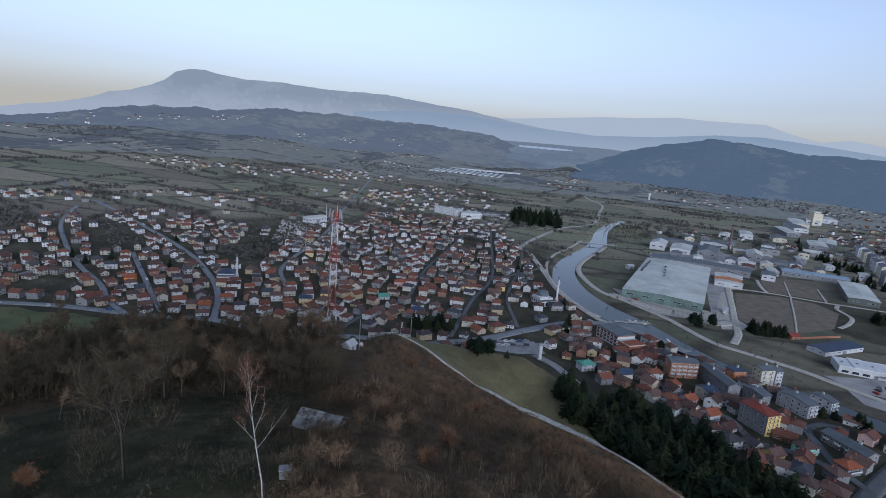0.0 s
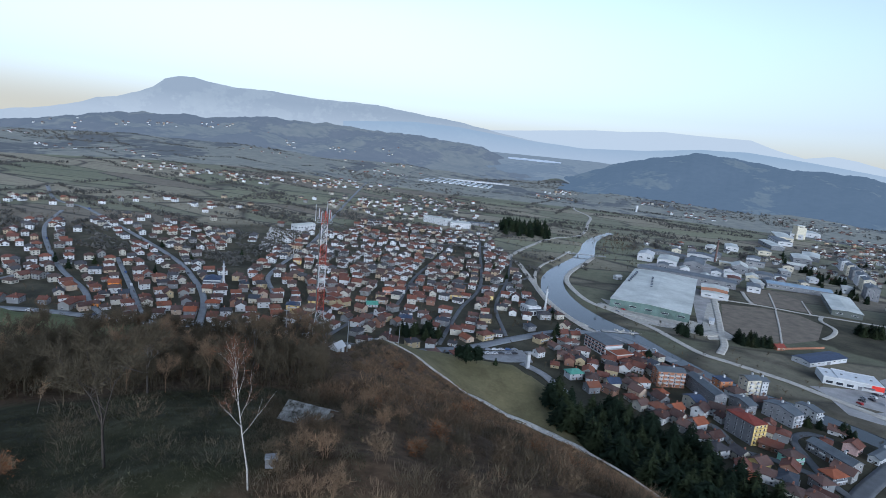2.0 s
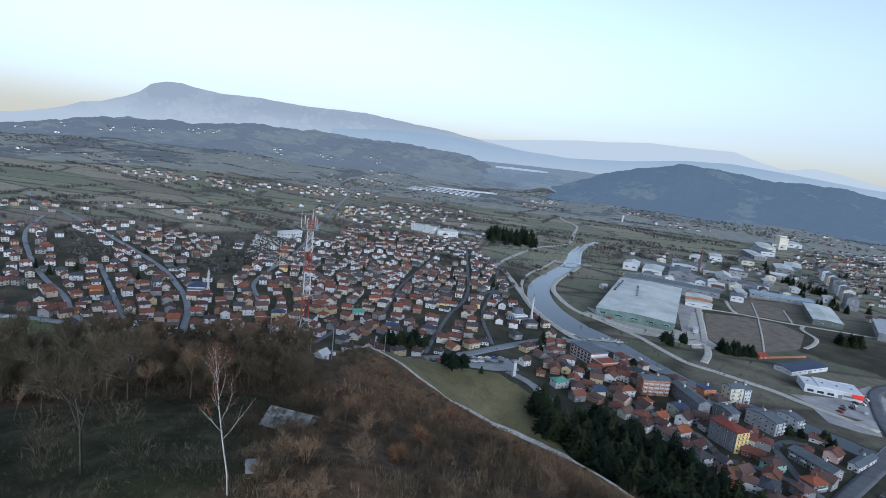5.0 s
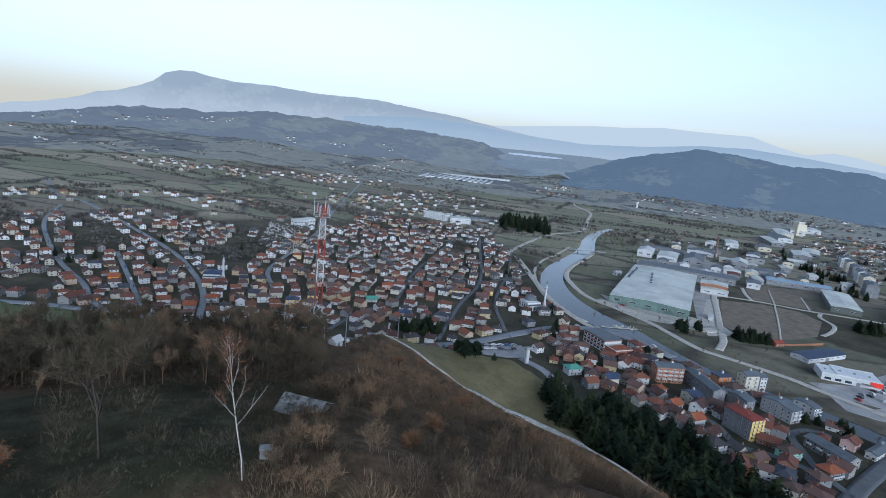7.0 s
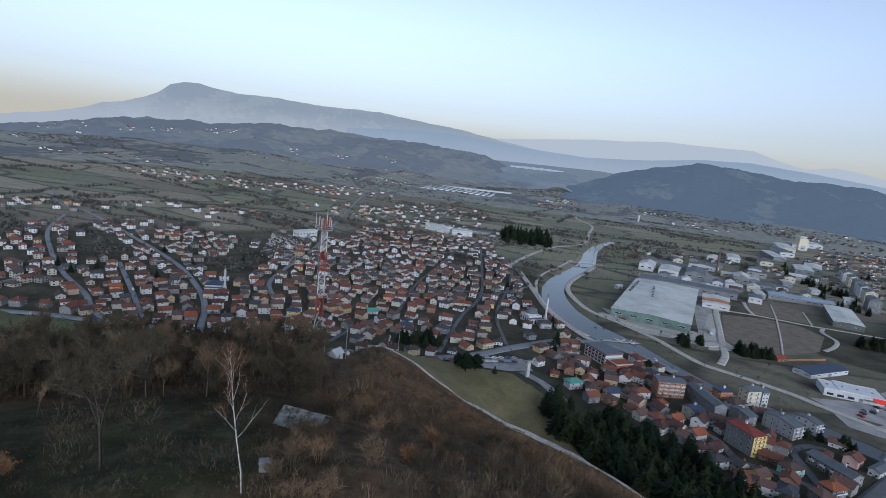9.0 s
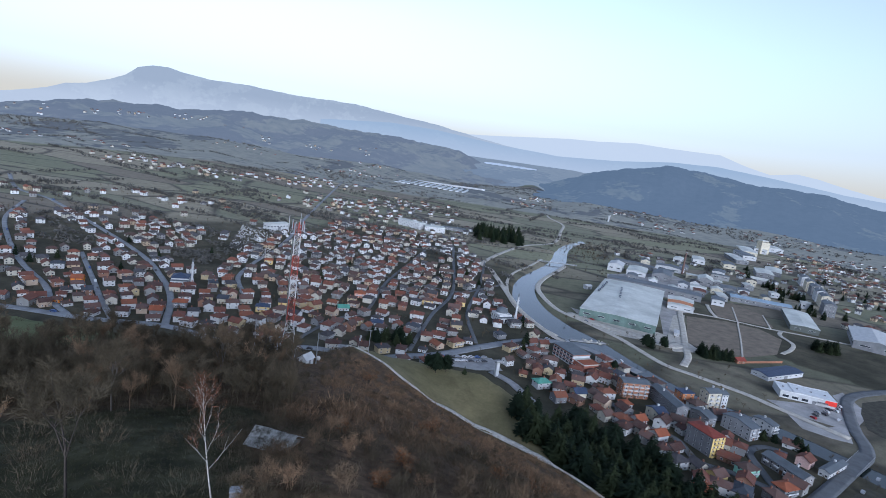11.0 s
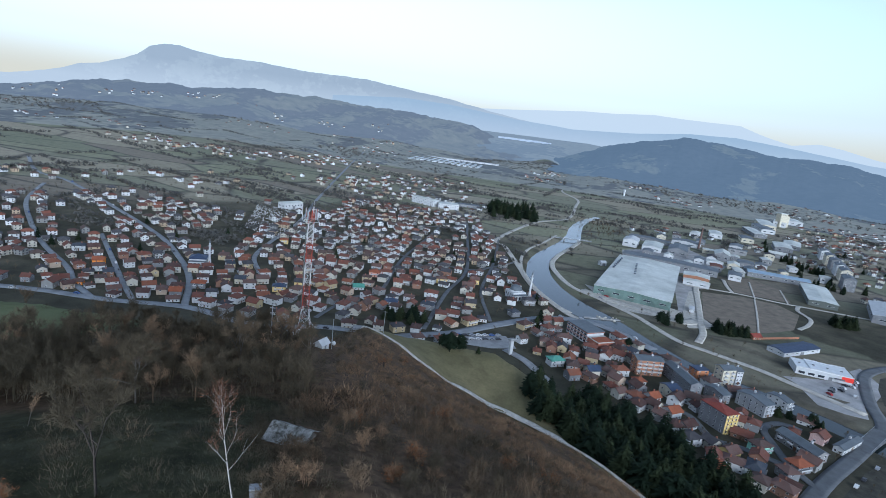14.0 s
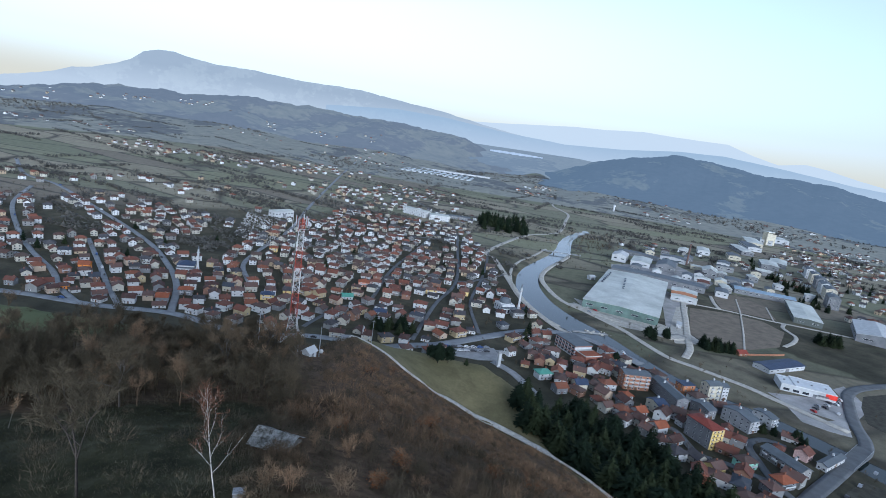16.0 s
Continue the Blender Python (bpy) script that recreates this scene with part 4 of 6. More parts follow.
mosque(-229, 432, 20, -220.2, 433.3, 23, "white mosque with a dark hipped roof and tall minaret", False)
mosque(42, 466, 30, 54.6, 469, 25.5, "white mosque with a grey dome and slender minaret", True)

# ---- larger buildings in the town ----
hall("white_building", -252, 715, 59, 30, 14, 8, "long plain white building beside the cemetery", white_wall, pale_roof, 1.2, bays=6, category="public building")
box_house(-92, 925, -30, 46, 16, 10, "long white school with rows of windows", white_wall, pale_roof, category="school", name="school")
box_house(-52, 915, 10, 34, 24, 8, "white school sports hall", white_wall, pale_roof, category="school", name="school")
box_house(-20, 960, 5, 40, 14, 5, "low grey building behind the school", grey_wall, grey_roof, 1.2, category="public building", name="low_building")
for i in range(12):
    f = i / 11
    x, y = -236 + f * 218, 1848 + 35 * f
    gh = thing("greenhouse", "long white plastic greenhouse tunnel in a row", "greenhouse", "greenhouses in the field", put_at(x, y, -6, .3))
    bm, prev = bmesh.new(), None
    for k in range(9):
        a = math.pi * k / 8
        row = [bm.verts.new((5.6 * math.cos(a), s * 72, 4.4 * math.sin(a))) for s in (-1, 1)]
        if prev:
            bm.faces.new((prev[0], row[0], row[1], prev[1]))
        prev = row
    bmesh.ops.solidify(bm, geom=bm.faces[:], thickness=.2)
    part("cover", bm, plain("greenhouse_film", (.66, .68, .69), .5, grain=.1, depth=.1) if i == 0 else bpy.data.materials["greenhouse_film"], gh)
    part("end_wall", one_box(-5.2, -72.2, 0, 5.2, -72, 3.0), bpy.data.materials["greenhouse_film"], gh)
hall("greenhouse_hall", -89, 2003, 5.5, 280, 14, 4, "long white packing hall beside the greenhouses", white_wall, white_wall, 1.5, bays=8, category="hall")

# ---- cemetery ----
bm_v, bm_f = [], []
crng = random.Random(9)
for i in range(1150):
    u, v = crng.random(), crng.random()
    x = (-255 + 55 * u) * (1 - v) + (-292 + 54 * u) * v + (crng.random() - .5) * 2
    y = (581 - 33 * u) * (1 - v) + (702 + 9 * u) * v
    if (i * 7) % 5 == 0 or crng.random() < .25:
        continue
    w, h, t = crng.uniform(.35, .8), crng.uniform(.7, 1.7), .25
    m, o = put_at(x, y, 20 + crng.uniform(-15, 15), -.1), len(bm_v)
    bm_v += [m @ Vector(p) for p in ((-w, -t, 0), (w, -t, 0), (w, t, 0), (-w, t, 0), (-w, -t, h), (w, -t, h), (w, t, h), (-w, t, h))]
    bm_f += [tuple(o + k for k in f) for f in ((4, 5, 6, 7), (0, 1, 5, 4), (1, 2, 6, 5), (2, 3, 7, 6), (3, 0, 4, 7))]
tagged(mesh_ob("gravestones", bm_v, bm_f, by_random("gravestone", [(0, (.38, .38, .37)), (.4, (.30, .30, .295)), (.8, (.20, .20, .20))], island=True)),
       "crowded pale gravestones of a hillside cemetery", "gravestones", kind="stuff")

# ---- named houses ----
SPECIAL = [  # x, y, turn, kind, wall, roof, label
    (61.7, 333, 25, 4, white_wall, green_roof, "white house with a green hipped roof and balcony"),
    (70, 316, 25, 0, grey_wall, None, "grey house with a brown tiled roof"),
    (84, 326, 20, 0, cream_wall, blue_roof, "cream house with a dark blue sheet roof"),
    (103, 333, 15, 4, white_wall, None, "white house with a brown tiled roof by the lane"),
    (113, 324, 20, 5, white_wall, orange_roof, "small house with a bright orange tiled roof"),
    (114, 300, 30, 2, white_wall, orange_roof, "white gabled house with an orange roof"),
    (121, 286, 30, 0, white_wall, orange_roof, "white house with a weathered orange roof"),
    (126, 276, 35, 3, white_wall, None, "low white house with a brown roof"),
    (158, 263, 25, 4, mint_wall, None, "mint green house with a brown tiled roof"),
    (138, 252, 30, 0, yellow_wall, None, "yellow gabled house with a brown roof"),
    (170, 250, 25, 4, grey_wall, orange_roof, "large house with a broad orange-red roof"),
    (125, 237, 20, 4, white_wall, orange_roof, "long house with a red tiled roof"),
    (199, 283, 40, 0, plain("pink_render", (.55, .38, .34), .9), None, "pinkish house with a hipped brown roof"),
    (240.4, 447, 20, 3, raw_brick, red_roof, "low brick house with a red-brown roof by the field"),
    (67.3, 429, 60, 2, cream_wall, None, "cream narrow house standing on the river bank"),
    (-57, 399, 15, 4, white_wall, blue_roof, "white house with a dark blue hipped roof"),
    (-145, 396, 15, 4, yellow_wall, blue_roof, "yellow house with a dark blue roof"),
    (-135, 414, 15, 0, yellow_wall, None, "yellow house with a brown gable roof"),
    (-148, 372, 20, 0, white_wall, None, "white gabled house with three rows of windows"),
    (-90, 428, 20, 3, white_wall, green_roof, "white house with a green sheet roof"),
    (-292, 397, 20, 0, orange_wall, orange_roof, "bright orange house with an orange roof"),
    (-274, 351, 20, 5, orange_wall, None, "small bright orange house with a hipped roof"),
    (-222, 345, 20, 0, white_wall, None, "white house with dark windows beside the street"),
    (-222, 412, 10, 0, cream_wall, None, "cream house with a brown roof by the road bend"),
    (-200, 378, 20, 4, grey_wall, orange_roof, "long house with a broad orange roof"),
    (-205, 356, 20, 0, grey_wall, orange_roof, "orange-roofed house near the main street"),
    (-178, 401, 10, 0, cream_wall, None, "cream house with a balcony near the mosque"),
    (-195, 540, 15, 1, yellow_wall, orange_roof, "yellow house with an orange hipped roof by the cemetery"),
    (-85, 470, 10, 4, plain("salmon_render", (.6, .33, .24), .9), orange_roof, "salmon house with an orange-red roof"),
    (-25, 480, 10, 4, yellow_wall, None, "yellow house with a brown roof in the centre"),
    (5, 492, 10, 0, yellow_wall, None, "yellow two-storey house with a low roof"),
    (-330, 425, 30, 4, white_wall, None, "long white guesthouse with many windows"),
]
for x, y, turn, k, wl_, rf_, lab in SPECIAL:
    w, d, h, rise, hip, bal = KINDS[k]
    house(w, d, h, rise, hip, lab, put_at(x, y, turn), wl_, rf_, balcony=bal, group="")
    taken.append((x, y, 4.7))
taken += [(18, 355, 18), (33, 338, 4), (50, 315, 8), (-50, 372, 12), (-32, 372, 10)]


def in_town(x, y):
    """How closely built the town is at a place, 0 to 1."""
    r = math.hypot(x, y)
    g = float(river_gap(np.array([x]), np.array([y]))[0])
    if x > 140 and y < 236 + (x - 166) * .92:
        return 0
    if g < 4.5 or float(gz(x, y)) > 40:
        return 0
    left_of_river = x < float(np.interp(y, [300, 450, 520, 600, 720, 900], [100, 70, 45, 40, 22, -10]))
    if left_of_river and y > 338 and x > -200 and y < 860:
        if -175 < x < -105 and 560 < y < 720 and rng.random() < .6:
            return 0
        if -295 < x < -195 and 545 < y < 715:
            return 0
        if noise.fractal((x * .017, y * .017, 4.0), .9, 2, 3) < -.34:
            return 0
        return .92 if y < 640 else .7
    if -520 < x <= -190 and y > 335 and y < 420 + (x + 520) * .8 + 160 and y < 720:
        if road_gap(x, y) > 15 and noise.fractal((x * .014, y * .014, 7.0), .9, 2, 3) < .16:
            return 0
        return .75
    if 60 < x < 230 and 205 < y < 400 and left_side(x, y) and x > float(np.interp(y, [205, 230, 250, 290, 335], [152, 140, 124, 100, 68])):
        return 1.0
    return 0


def left_side(x, y):
    return x < float(np.interp(y, [180, 240, 290, 330, 370, 410], [330, 262, 232, 204, 160, 134]))


spots = []
for i in range(26000):
    if len(spots) >= 1500:
        break
    x, y = rng.uniform(-520, 220), rng.uniform(200, 870)
    if rng.random() > in_town(x, y):
        continue
    if road_gap(x, y) < 4.0 or not free(x, y, 4.0 if x > 60 else 5.3) or float(gz(x, y)) > 9:
        continue
    taken.append((x, y, 4.0 if x > 60 else 5.3))
    spots.append((x, y))
spots.sort(key=lambda p: math.hypot(*p))

masters = {}
for n, (x, y) in enumerate(spots[:265]):
    k = rng.choice([0, 0, 1, 1, 2, 3, 4, 4, 5])
    turn = math.degrees(road_turn(x, y)) + rng.choice([0, 90, 180, 270]) + rng.uniform(-7, 7)
    m = put_at(x, y, turn)
    if k not in masters:
        w, d, h, rise, hip, bal = KINDS[k]
        masters[k] = house(w, d, h, rise, hip, LABELS[k], m, balcony=bal)
    else:
        ob = copy_thing(masters[k], m)
        s = rng.uniform(.88, 1.12)
        ob.scale = (s * rng.uniform(.92, 1.08), s, s * rng.uniform(.92, 1.05))

far_wall = by_random("far_walls", [(0.0, (0.60, 0.61, 0.60)), (0.30, (0.44, 0.42, 0.35)), (0.55, (0.23, 0.23, 0.22)), (0.74, (0.55, 0.56, 0.545)),
                                   (0.9, (0.42, 0.33, 0.22))], wear=0.3, island=True)
far_roof = by_random("far_roofs", [(0.0, (0.132, 0.056, 0.040)), (0.22, (0.080, 0.046, 0.037)), (0.42, (0.185, 0.072, 0.045)), (0.55, (0.088, 0.060, 0.050)),
                                   (0.8, (0.070, 0.068, 0.073))], wear=0.38, island=True)


def house_cluster(name, label, places, on=None):
    """Small far houses joined into one mass: walls, roofs and dark windows."""
    wv, wf, rv, rf, gv, gf = [], [], [], [], [], []
    for x, y, turn in places:
        w, d, h, rise = rng.uniform(6.5, 9.2), rng.uniform(5.8, 7.2), rng.choice([2.6, 4.3, 4.5]), rng.uniform(1.5, 2.1)
        m = put_at(x, y, turn) if on is None else pose(x, y, standing(on, x, y), 0, 0, turn)
        hipped = rng.random() < .55
        o = len(wv)
        prof = [(-d / 2, -2), (d / 2, -2), (d / 2, h), (0, h + (.05 if hipped else rise - .1)), (-d / 2, h)]
        wv += [m @ Vector((s * w / 2, *p)) for s in (-1, 1) for p in prof]
        wf += [(o, o + 1, o + 2, o + 3, o + 4), (o + 9, o + 8, o + 7, o + 6, o + 5)] + [(o + i, o + 5 + i, o + 5 + (i + 1) % 5, o + (i + 1) % 5) for i in range(5)]
        o = len(rv)
        X, Y = w / 2 + .6, d / 2 + .6
        e = h - rise * .6 / (d / 2)
        R = max(X - Y * .9, .4) if hipped else X
        rv += [m @ Vector(p) for p in ((-X, -Y, e), (X, -Y, e), (R, 0, h + rise), (-R, 0, h + rise), (-X, Y, e), (X, Y, e),
                                       (-X, -Y, e + .3), (X, -Y, e + .3), (R, 0, h + rise + .3), (-R, 0, h + rise + .3), (-X, Y, e + .3), (X, Y, e + .3))]
        if hipped:
            rf += [(o + 6, o + 9, o + 10), (o + 7, o + 11, o + 8)]
        rf += [tuple(o + i for i in f) for f in ((6, 7, 8, 9), (9, 8, 11, 10), (0, 3, 2, 1), (3, 4, 5, 2), (0, 1, 7, 6), (4, 10, 11, 5),
                                                 (0, 6, 9, 3), (3, 9, 10, 4), (1, 2, 8, 7), (2, 5, 11, 8))]
        for fl in range(2 if h > 4 else 1):
            for side in range(4):
                half, span = (d / 2, w) if side % 2 == 0 else (w / 2, d)
                for u in (-.25, .25):
                    t = pose(0, 0, 0, 0, 0, 90 * side) @ pose(u * span, -half - .05, 1.25 + 2.2 * fl)
                    o = len(gv)
                    gv += [m @ t @ Vector(p) for p in ((-.55, 0, -.5), (.55, 0, -.5), (.55, 0, .5), (-.55, 0, .5), (-.55, .1, -.5), (.55, .1, -.5), (.55, .1, .5), (-.55, .1, .5))]
                    gf += [tuple(o + i for i in f) for f in ((0, 1, 2, 3), (0, 4, 5, 1), (1, 5, 6, 2), (2, 6, 7, 3), (3, 7, 4, 0))]
    top = tagged(new(name), label, "houses", kind="stuff")
    for nm, v, f, mt in (("wall", wv, wf, far_wall), ("roof", rv, rf, far_roof), ("window", gv, gf, glass_dark)):
        tagged(mesh_ob(nm, v, f, mt, parent=top), kind="stuff")
    return top


house_cluster("town_houses", "closely built rendered houses with tiled roofs farther into the town",
              [(x, y, math.degrees(road_turn(x, y)) + rng.choice([0, 90]) + rng.uniform(-8, 8)) for x, y in spots[265:]])
VILLAGES = [(-640, 665, 60, 26), (-590, 690, 40, 12), (-960, 1330, 120, 18), (-700, 1150, 130, 34), (-560, 1150, 90, 28), (-437, 1240, 80, 26), (-369, 1390, 90, 34),
            (-398, 1860, 120, 24), (-440, 2150, 130, 14), (-1270, 1900, 130, 7), (-1430, 1520, 60, 9), (-1128, 1280, 40, 6), (-1257, 2228, 150, 14),
            (-800, 1850, 140, 14), (228, 1960, 70, 22), (150, 1750, 110, 16), (483, 1726, 40, 8), (560, 1560, 80, 22), (616, 1850, 40, 5), (-150, 1150, 120, 46), (-150, 980, 80, 40), (-215, 1080, 80, 36), (-110, 1280, 70, 22),
            (-60, 960, 80, 30), (-280, 1000, 70, 20), (-420, 640, 60, 18), (-470, 800, 110, 18), (600, 850, 80, 30), (680, 1000, 100, 44), (760, 1150, 120, 44), (490, 640, 40, 12),
            (560, 720, 50, 22), (850, 1300, 140, 40), (640, 780, 60, 24), (900, 1550, 150, 30), (340, 960, 60, 14)]
VILLAGES += [(520, 820, 60, 26), (590, 930, 70, 30), (640, 1060, 80, 34), (720, 900, 70, 30), (800, 1020, 80, 34), (450, 900, 40, 14), (700, 760, 60, 24), (540, 600, 40, 16), (880, 1120, 90, 30),
             (620, 660, 50, 20), (780, 1300, 90, 26), (1000, 1250, 120, 30), (820, 820, 80, 28)]
places = []
for cx, cy, s, n in VILLAGES:
    if math.hypot(cx, cy) > 2200 and cx < 0:
        continue
    for i in range(n):
        x, y = cx + rng.gauss(0, s * .5), cy + rng.gauss(0, s * .36)
        if free(x, y, 6) and road_gap(x, y) > 5:
            taken.append((x, y, 6))
            places.append((x, y, rng.uniform(0, 180)))
house_cluster("village_houses", "scattered pale village houses on the far slopes", places)
high = []
for bearing, far, n in ((-41, 2550, 5), (-38.5, 2480, 6), (-35.5, 2500, 5), (-33, 2700, 10), (-31.5, 2750, 8), (-29, 2900, 7), (-27, 2850, 6), (-24.5, 2600, 5), (-21, 2500, 6), (-16, 2450, 8), (-11, 2500, 5)):
    for i in range(n):
        a, d = radians(bearing + rng.gauss(0, .5)), far + rng.gauss(0, 60)
        high.append((d * math.sin(a), d * math.cos(a), rng.uniform(0, 180)))
house_cluster("plateau_houses", "small pale farmhouses high on the plateau edge", high, bpy.data.objects["backdrop_plateau"])


# ---- plants ----
def limb_tris(a, b, ra, rb):
    """A three-sided tapered limb."""
    a, b = np.array(a, float), np.array(b, float)
    d = b - a
    d = d / (np.linalg.norm(d) + 1e-9)
    u = np.cross(d, [0.3, 0.9, 0.2])
    u = u / (np.linalg.norm(u) + 1e-9)
    w = np.cross(d, u)
    ring = [u, -.5 * u + .87 * w, -.5 * u - .87 * w]
    v = [a + ra * q for q in ring] + [b + rb * q for q in ring]
    f = []
    for i in range(3):
        j = (i + 1) % 3
        f += [(i, j, 3 + j), (i, 3 + j, 3 + i)]
    return v, f


def bare_plant(seed, height, spread, stems, depth, twigs, twig_len, girth=0.02, lean=0.0, leaves=0, leaf=0.15, base=0.0):
    """A leafless tree or shrub: limbs that fork, ending in sprays of fine twigs. Returns limb and twig arrays."""
    r = random.Random(seed)
    V, Fc, TV, TF, ends = [], [], [], [], []

    def grow(p, d, length, rad, level):
        q = p + d * length
        v, f = limb_tris(p, q, rad, rad * .62)
        o = len(V)
        V.extend(v)
        Fc.extend([tuple(o + i for i in t) for t in f])
        ends.append((p + d * length * .6, d, level))
        ends.append((q, d, level))
        if level >= depth:
            return
        for k in range(r.choice([2, 3, 3]) if level else r.choice([3, 4])):
            n = d * r.uniform(.7, 1.1) + np.array([r.gauss(0, spread), r.gauss(0, spread), r.gauss(.12, .2)])
            n = n / np.linalg.norm(n)
            at = p + d * length * r.uniform(.55, 1.0)
            grow(at, n, length * r.uniform(.55, .8), rad * .55, level + 1)

    for s in range(stems):
        d = np.array([r.gauss(lean, .25 if stems > 1 else .05), r.gauss(0, .25 if stems > 1 else .05), 1.0])
        d = d / np.linalg.norm(d)
        p = np.array([r.gauss(0, .3), r.gauss(0, .3), -.3]) if stems > 1 else np.array([0, 0, -.4])
        first = height * (.42 if stems == 1 else .38)
        grow(p, d, first, height * girth, 0)
    tips = [e for e in ends if e[2] >= max(1, depth - 1) and e[0][2] > base]
    for i in range(twigs):
        p, d, _ = r.choice(tips)
        n = d * .5 + np.array([r.gauss(0, .75), r.gauss(0, .75), r.gauss(.35, .5)])
        n = n / np.linalg.norm(n)
        L = twig_len * r.uniform(.5, 1.3)
        w = np.cross(n, [r.gauss(0, 1), r.gauss(0, 1), r.gauss(0, 1)])
        w = w / (np.linalg.norm(w) + 1e-9) * (.010 + .012 * twig_len) * r.uniform(.7, 1.4)
        p = p + np.array([r.gauss(0, .12), r.gauss(0, .12), r.gauss(0, .12)]) * twig_len
        o = len(TV)
        TV.extend([p - w, p + w, p + n * L])
        TF.append((o, o + 1, o + 2))
    LV, LF = [], []
    for i in range(leaves):
        p, d, _ = r.choice(tips)
        p = p + np.array([r.gauss(0, .45), r.gauss(0, .45), r.gauss(0, .4)]) * twig_len
        a, b = np.array([r.gauss(0, 1) for _ in range(3)]), np.array([r.gauss(0, 1) for _ in range(3)])
        o = len(LV)
        LV.extend([p, p + a * leaf, p + b * leaf])
        LF.append((o, o + 1, o + 2))
    return [(np.array(v).reshape(-1, 3), np.array(f, int).reshape(-1, 3)) for v, f in ((V, Fc), (TV, TF), (LV, LF))]


def merge(pieces):
    vs, fs, o = [], [], 0
    for v, f in pieces:
        if len(v):
            vs.append(v)
            fs.append(f + o)
            o += len(v)
    return np.vstack(vs), np.vstack(fs)


def tri_object(name, v, f, material, tone=None, parent=None):
    me = bpy.data.meshes.new(name)
    me.vertices.add(len(v))
    me.vertices.foreach_set("co", np.asarray(v, float).ravel())
    me.loops.add(len(f) * 3)
    me.loops.foreach_set("vertex_index", np.asarray(f).ravel())
    me.polygons.add(len(f))
    me.polygons.foreach_set("loop_start", np.arange(0, len(f) * 3, 3))
    me.update(calc_edges=True)
    if tone is not None:
        me.attributes.new("tone", "FLOAT", "POINT").data.foreach_set("value", np.asarray(tone, float))
    me.materials.append(material)
    ob = new(name, me)
    ob.parent = parent
    return ob


def scatter(name, label, category, templates, places, material):
    """Many plants joined into one mass; places: x, y, z, turn, size, tone, template."""
    vs, fs, ts, o = [], [], [], 0
    for x, y, z, turn, s, tone, k in places:
        v, f = templates[k]
        c, n = math.cos(turn), math.sin(turn)
        q = v * s
        q = np.column_stack([q[:, 0] * c - q[:, 1] * n + x, q[:, 0] * n + q[:, 1] * c + y, q[:, 2] + z])
        vs.append(q)
        fs.append(f + o)
        ts.append(np.full(len(q), tone))
        o += len(q)
    ob = tri_object(name, np.vstack(vs), np.vstack(fs), material, np.concatenate(ts))
    return tagged(ob, label, category, kind="stuff")


def tone_material(name, stops, rough=0.95):
    n = Nodes(name, rough, spec=0.05)
    t = n.add("Attribute", attribute_name="tone").outputs["Fac"]
    c = n.ramp(t, stops)
    c = n.mix(0.5, c, n.ramp(n.island(), [(0.1, (.6, .58, .57)), (0.6, (1, 1, 1)), (.95, (1.25, 1.2, 1.15))]), "MULTIPLY")
    n.colour(c)
    return n.m


twig_brown = tone_material("bare_twigs", [(0.0, (0.050, 0.044, 0.030)), (0.35, (0.096, 0.078, 0.051)), (0.6, (0.20, 0.132, 0.080)), (0.8, (0.235, 0.16, 0.095)), (1.0, (0.26, 0.165, 0.085))])
bark_grey = plain("grey_bark", (0.055, 0.046, 0.038), 0.95, grain=2, depth=.4)
leaf_orange = tone_material("dry_oak_leaves", [(0.0, (0.16, 0.065, 0.028)), (1.0, (0.24, 0.10, 0.035))])
needle = tone_material("conifer_needles", [(0.0, (0.014, 0.022, 0.014)), (0.6, (0.022, 0.034, 0.018)), (1.0, (0.035, 0.045, 0.022))])

prng = random.Random(21)
shrubs = []
for s in range(5):
    shrubs.append(merge(bare_plant(100 + s, 3.2, .5, 7, 2, 480, .55, .009)))
for s in range(4):
    shrubs.append(merge(bare_plant(200 + s, 7.5, .36, 1, 3, 600, 1.0, .014)))
for s in range(2):
    shrubs.append(merge(bare_plant(300 + s, 9.5, .30, 1, 3, 600, 1.05, .012)))
TRACK = ROAD_LINES[-1][0]
MAST = (-42.2, 134.3)


GLADE = [(-76, 58), (-60, 69), (-50, 67), (-40, 62.5), (-39, 70), (-31, 74), (-24, 74), (-25.5, 60), (-22.5, 50), (-19, 40), (-15, 28), (-60, 26), (-72, 42)]


def inside(x, y, poly):
    c, j = False, len(poly) - 1
    for i in range(len(poly)):
        (xi, yi), (xj, yj) = poly[i], poly[j]
        if (yi > y) != (yj > y) and x < (xj - xi) * (y - yi) / (yj - yi) + xi:
            c = not c
        j = i
    return c


def clearing(x, y):
    """True where the hill is open grass."""
    if np.min(np.hypot(TRACK[:, 0] - x, TRACK[:, 1] - y)) < 4.6:
        return True
    if math.hypot(x - MAST[0], y - MAST[1]) < 6 or math.hypot(x + 35, y - 126) < 4:
        return True
    a = math.degrees(math.atan2(x, y))
    if a > -11 and math.hypot(x, y) > float(np.interp(a, [-11, -6.5, -1, 4, 8, 13.5, 22], [222, 210, 215, 212, 206, 189, 159])):
        return True
    if inside(x, y, GLADE):
        return prng.random() < .94
    if ((x + 120) / 36) ** 2 + ((y - 124) / 34) ** 2 < 1:
        return prng.random() < .96
    if ((x + 18) / 3.4) ** 2 + ((y - 55.3) / 3.2) ** 2 < 1:
        return True
    return False


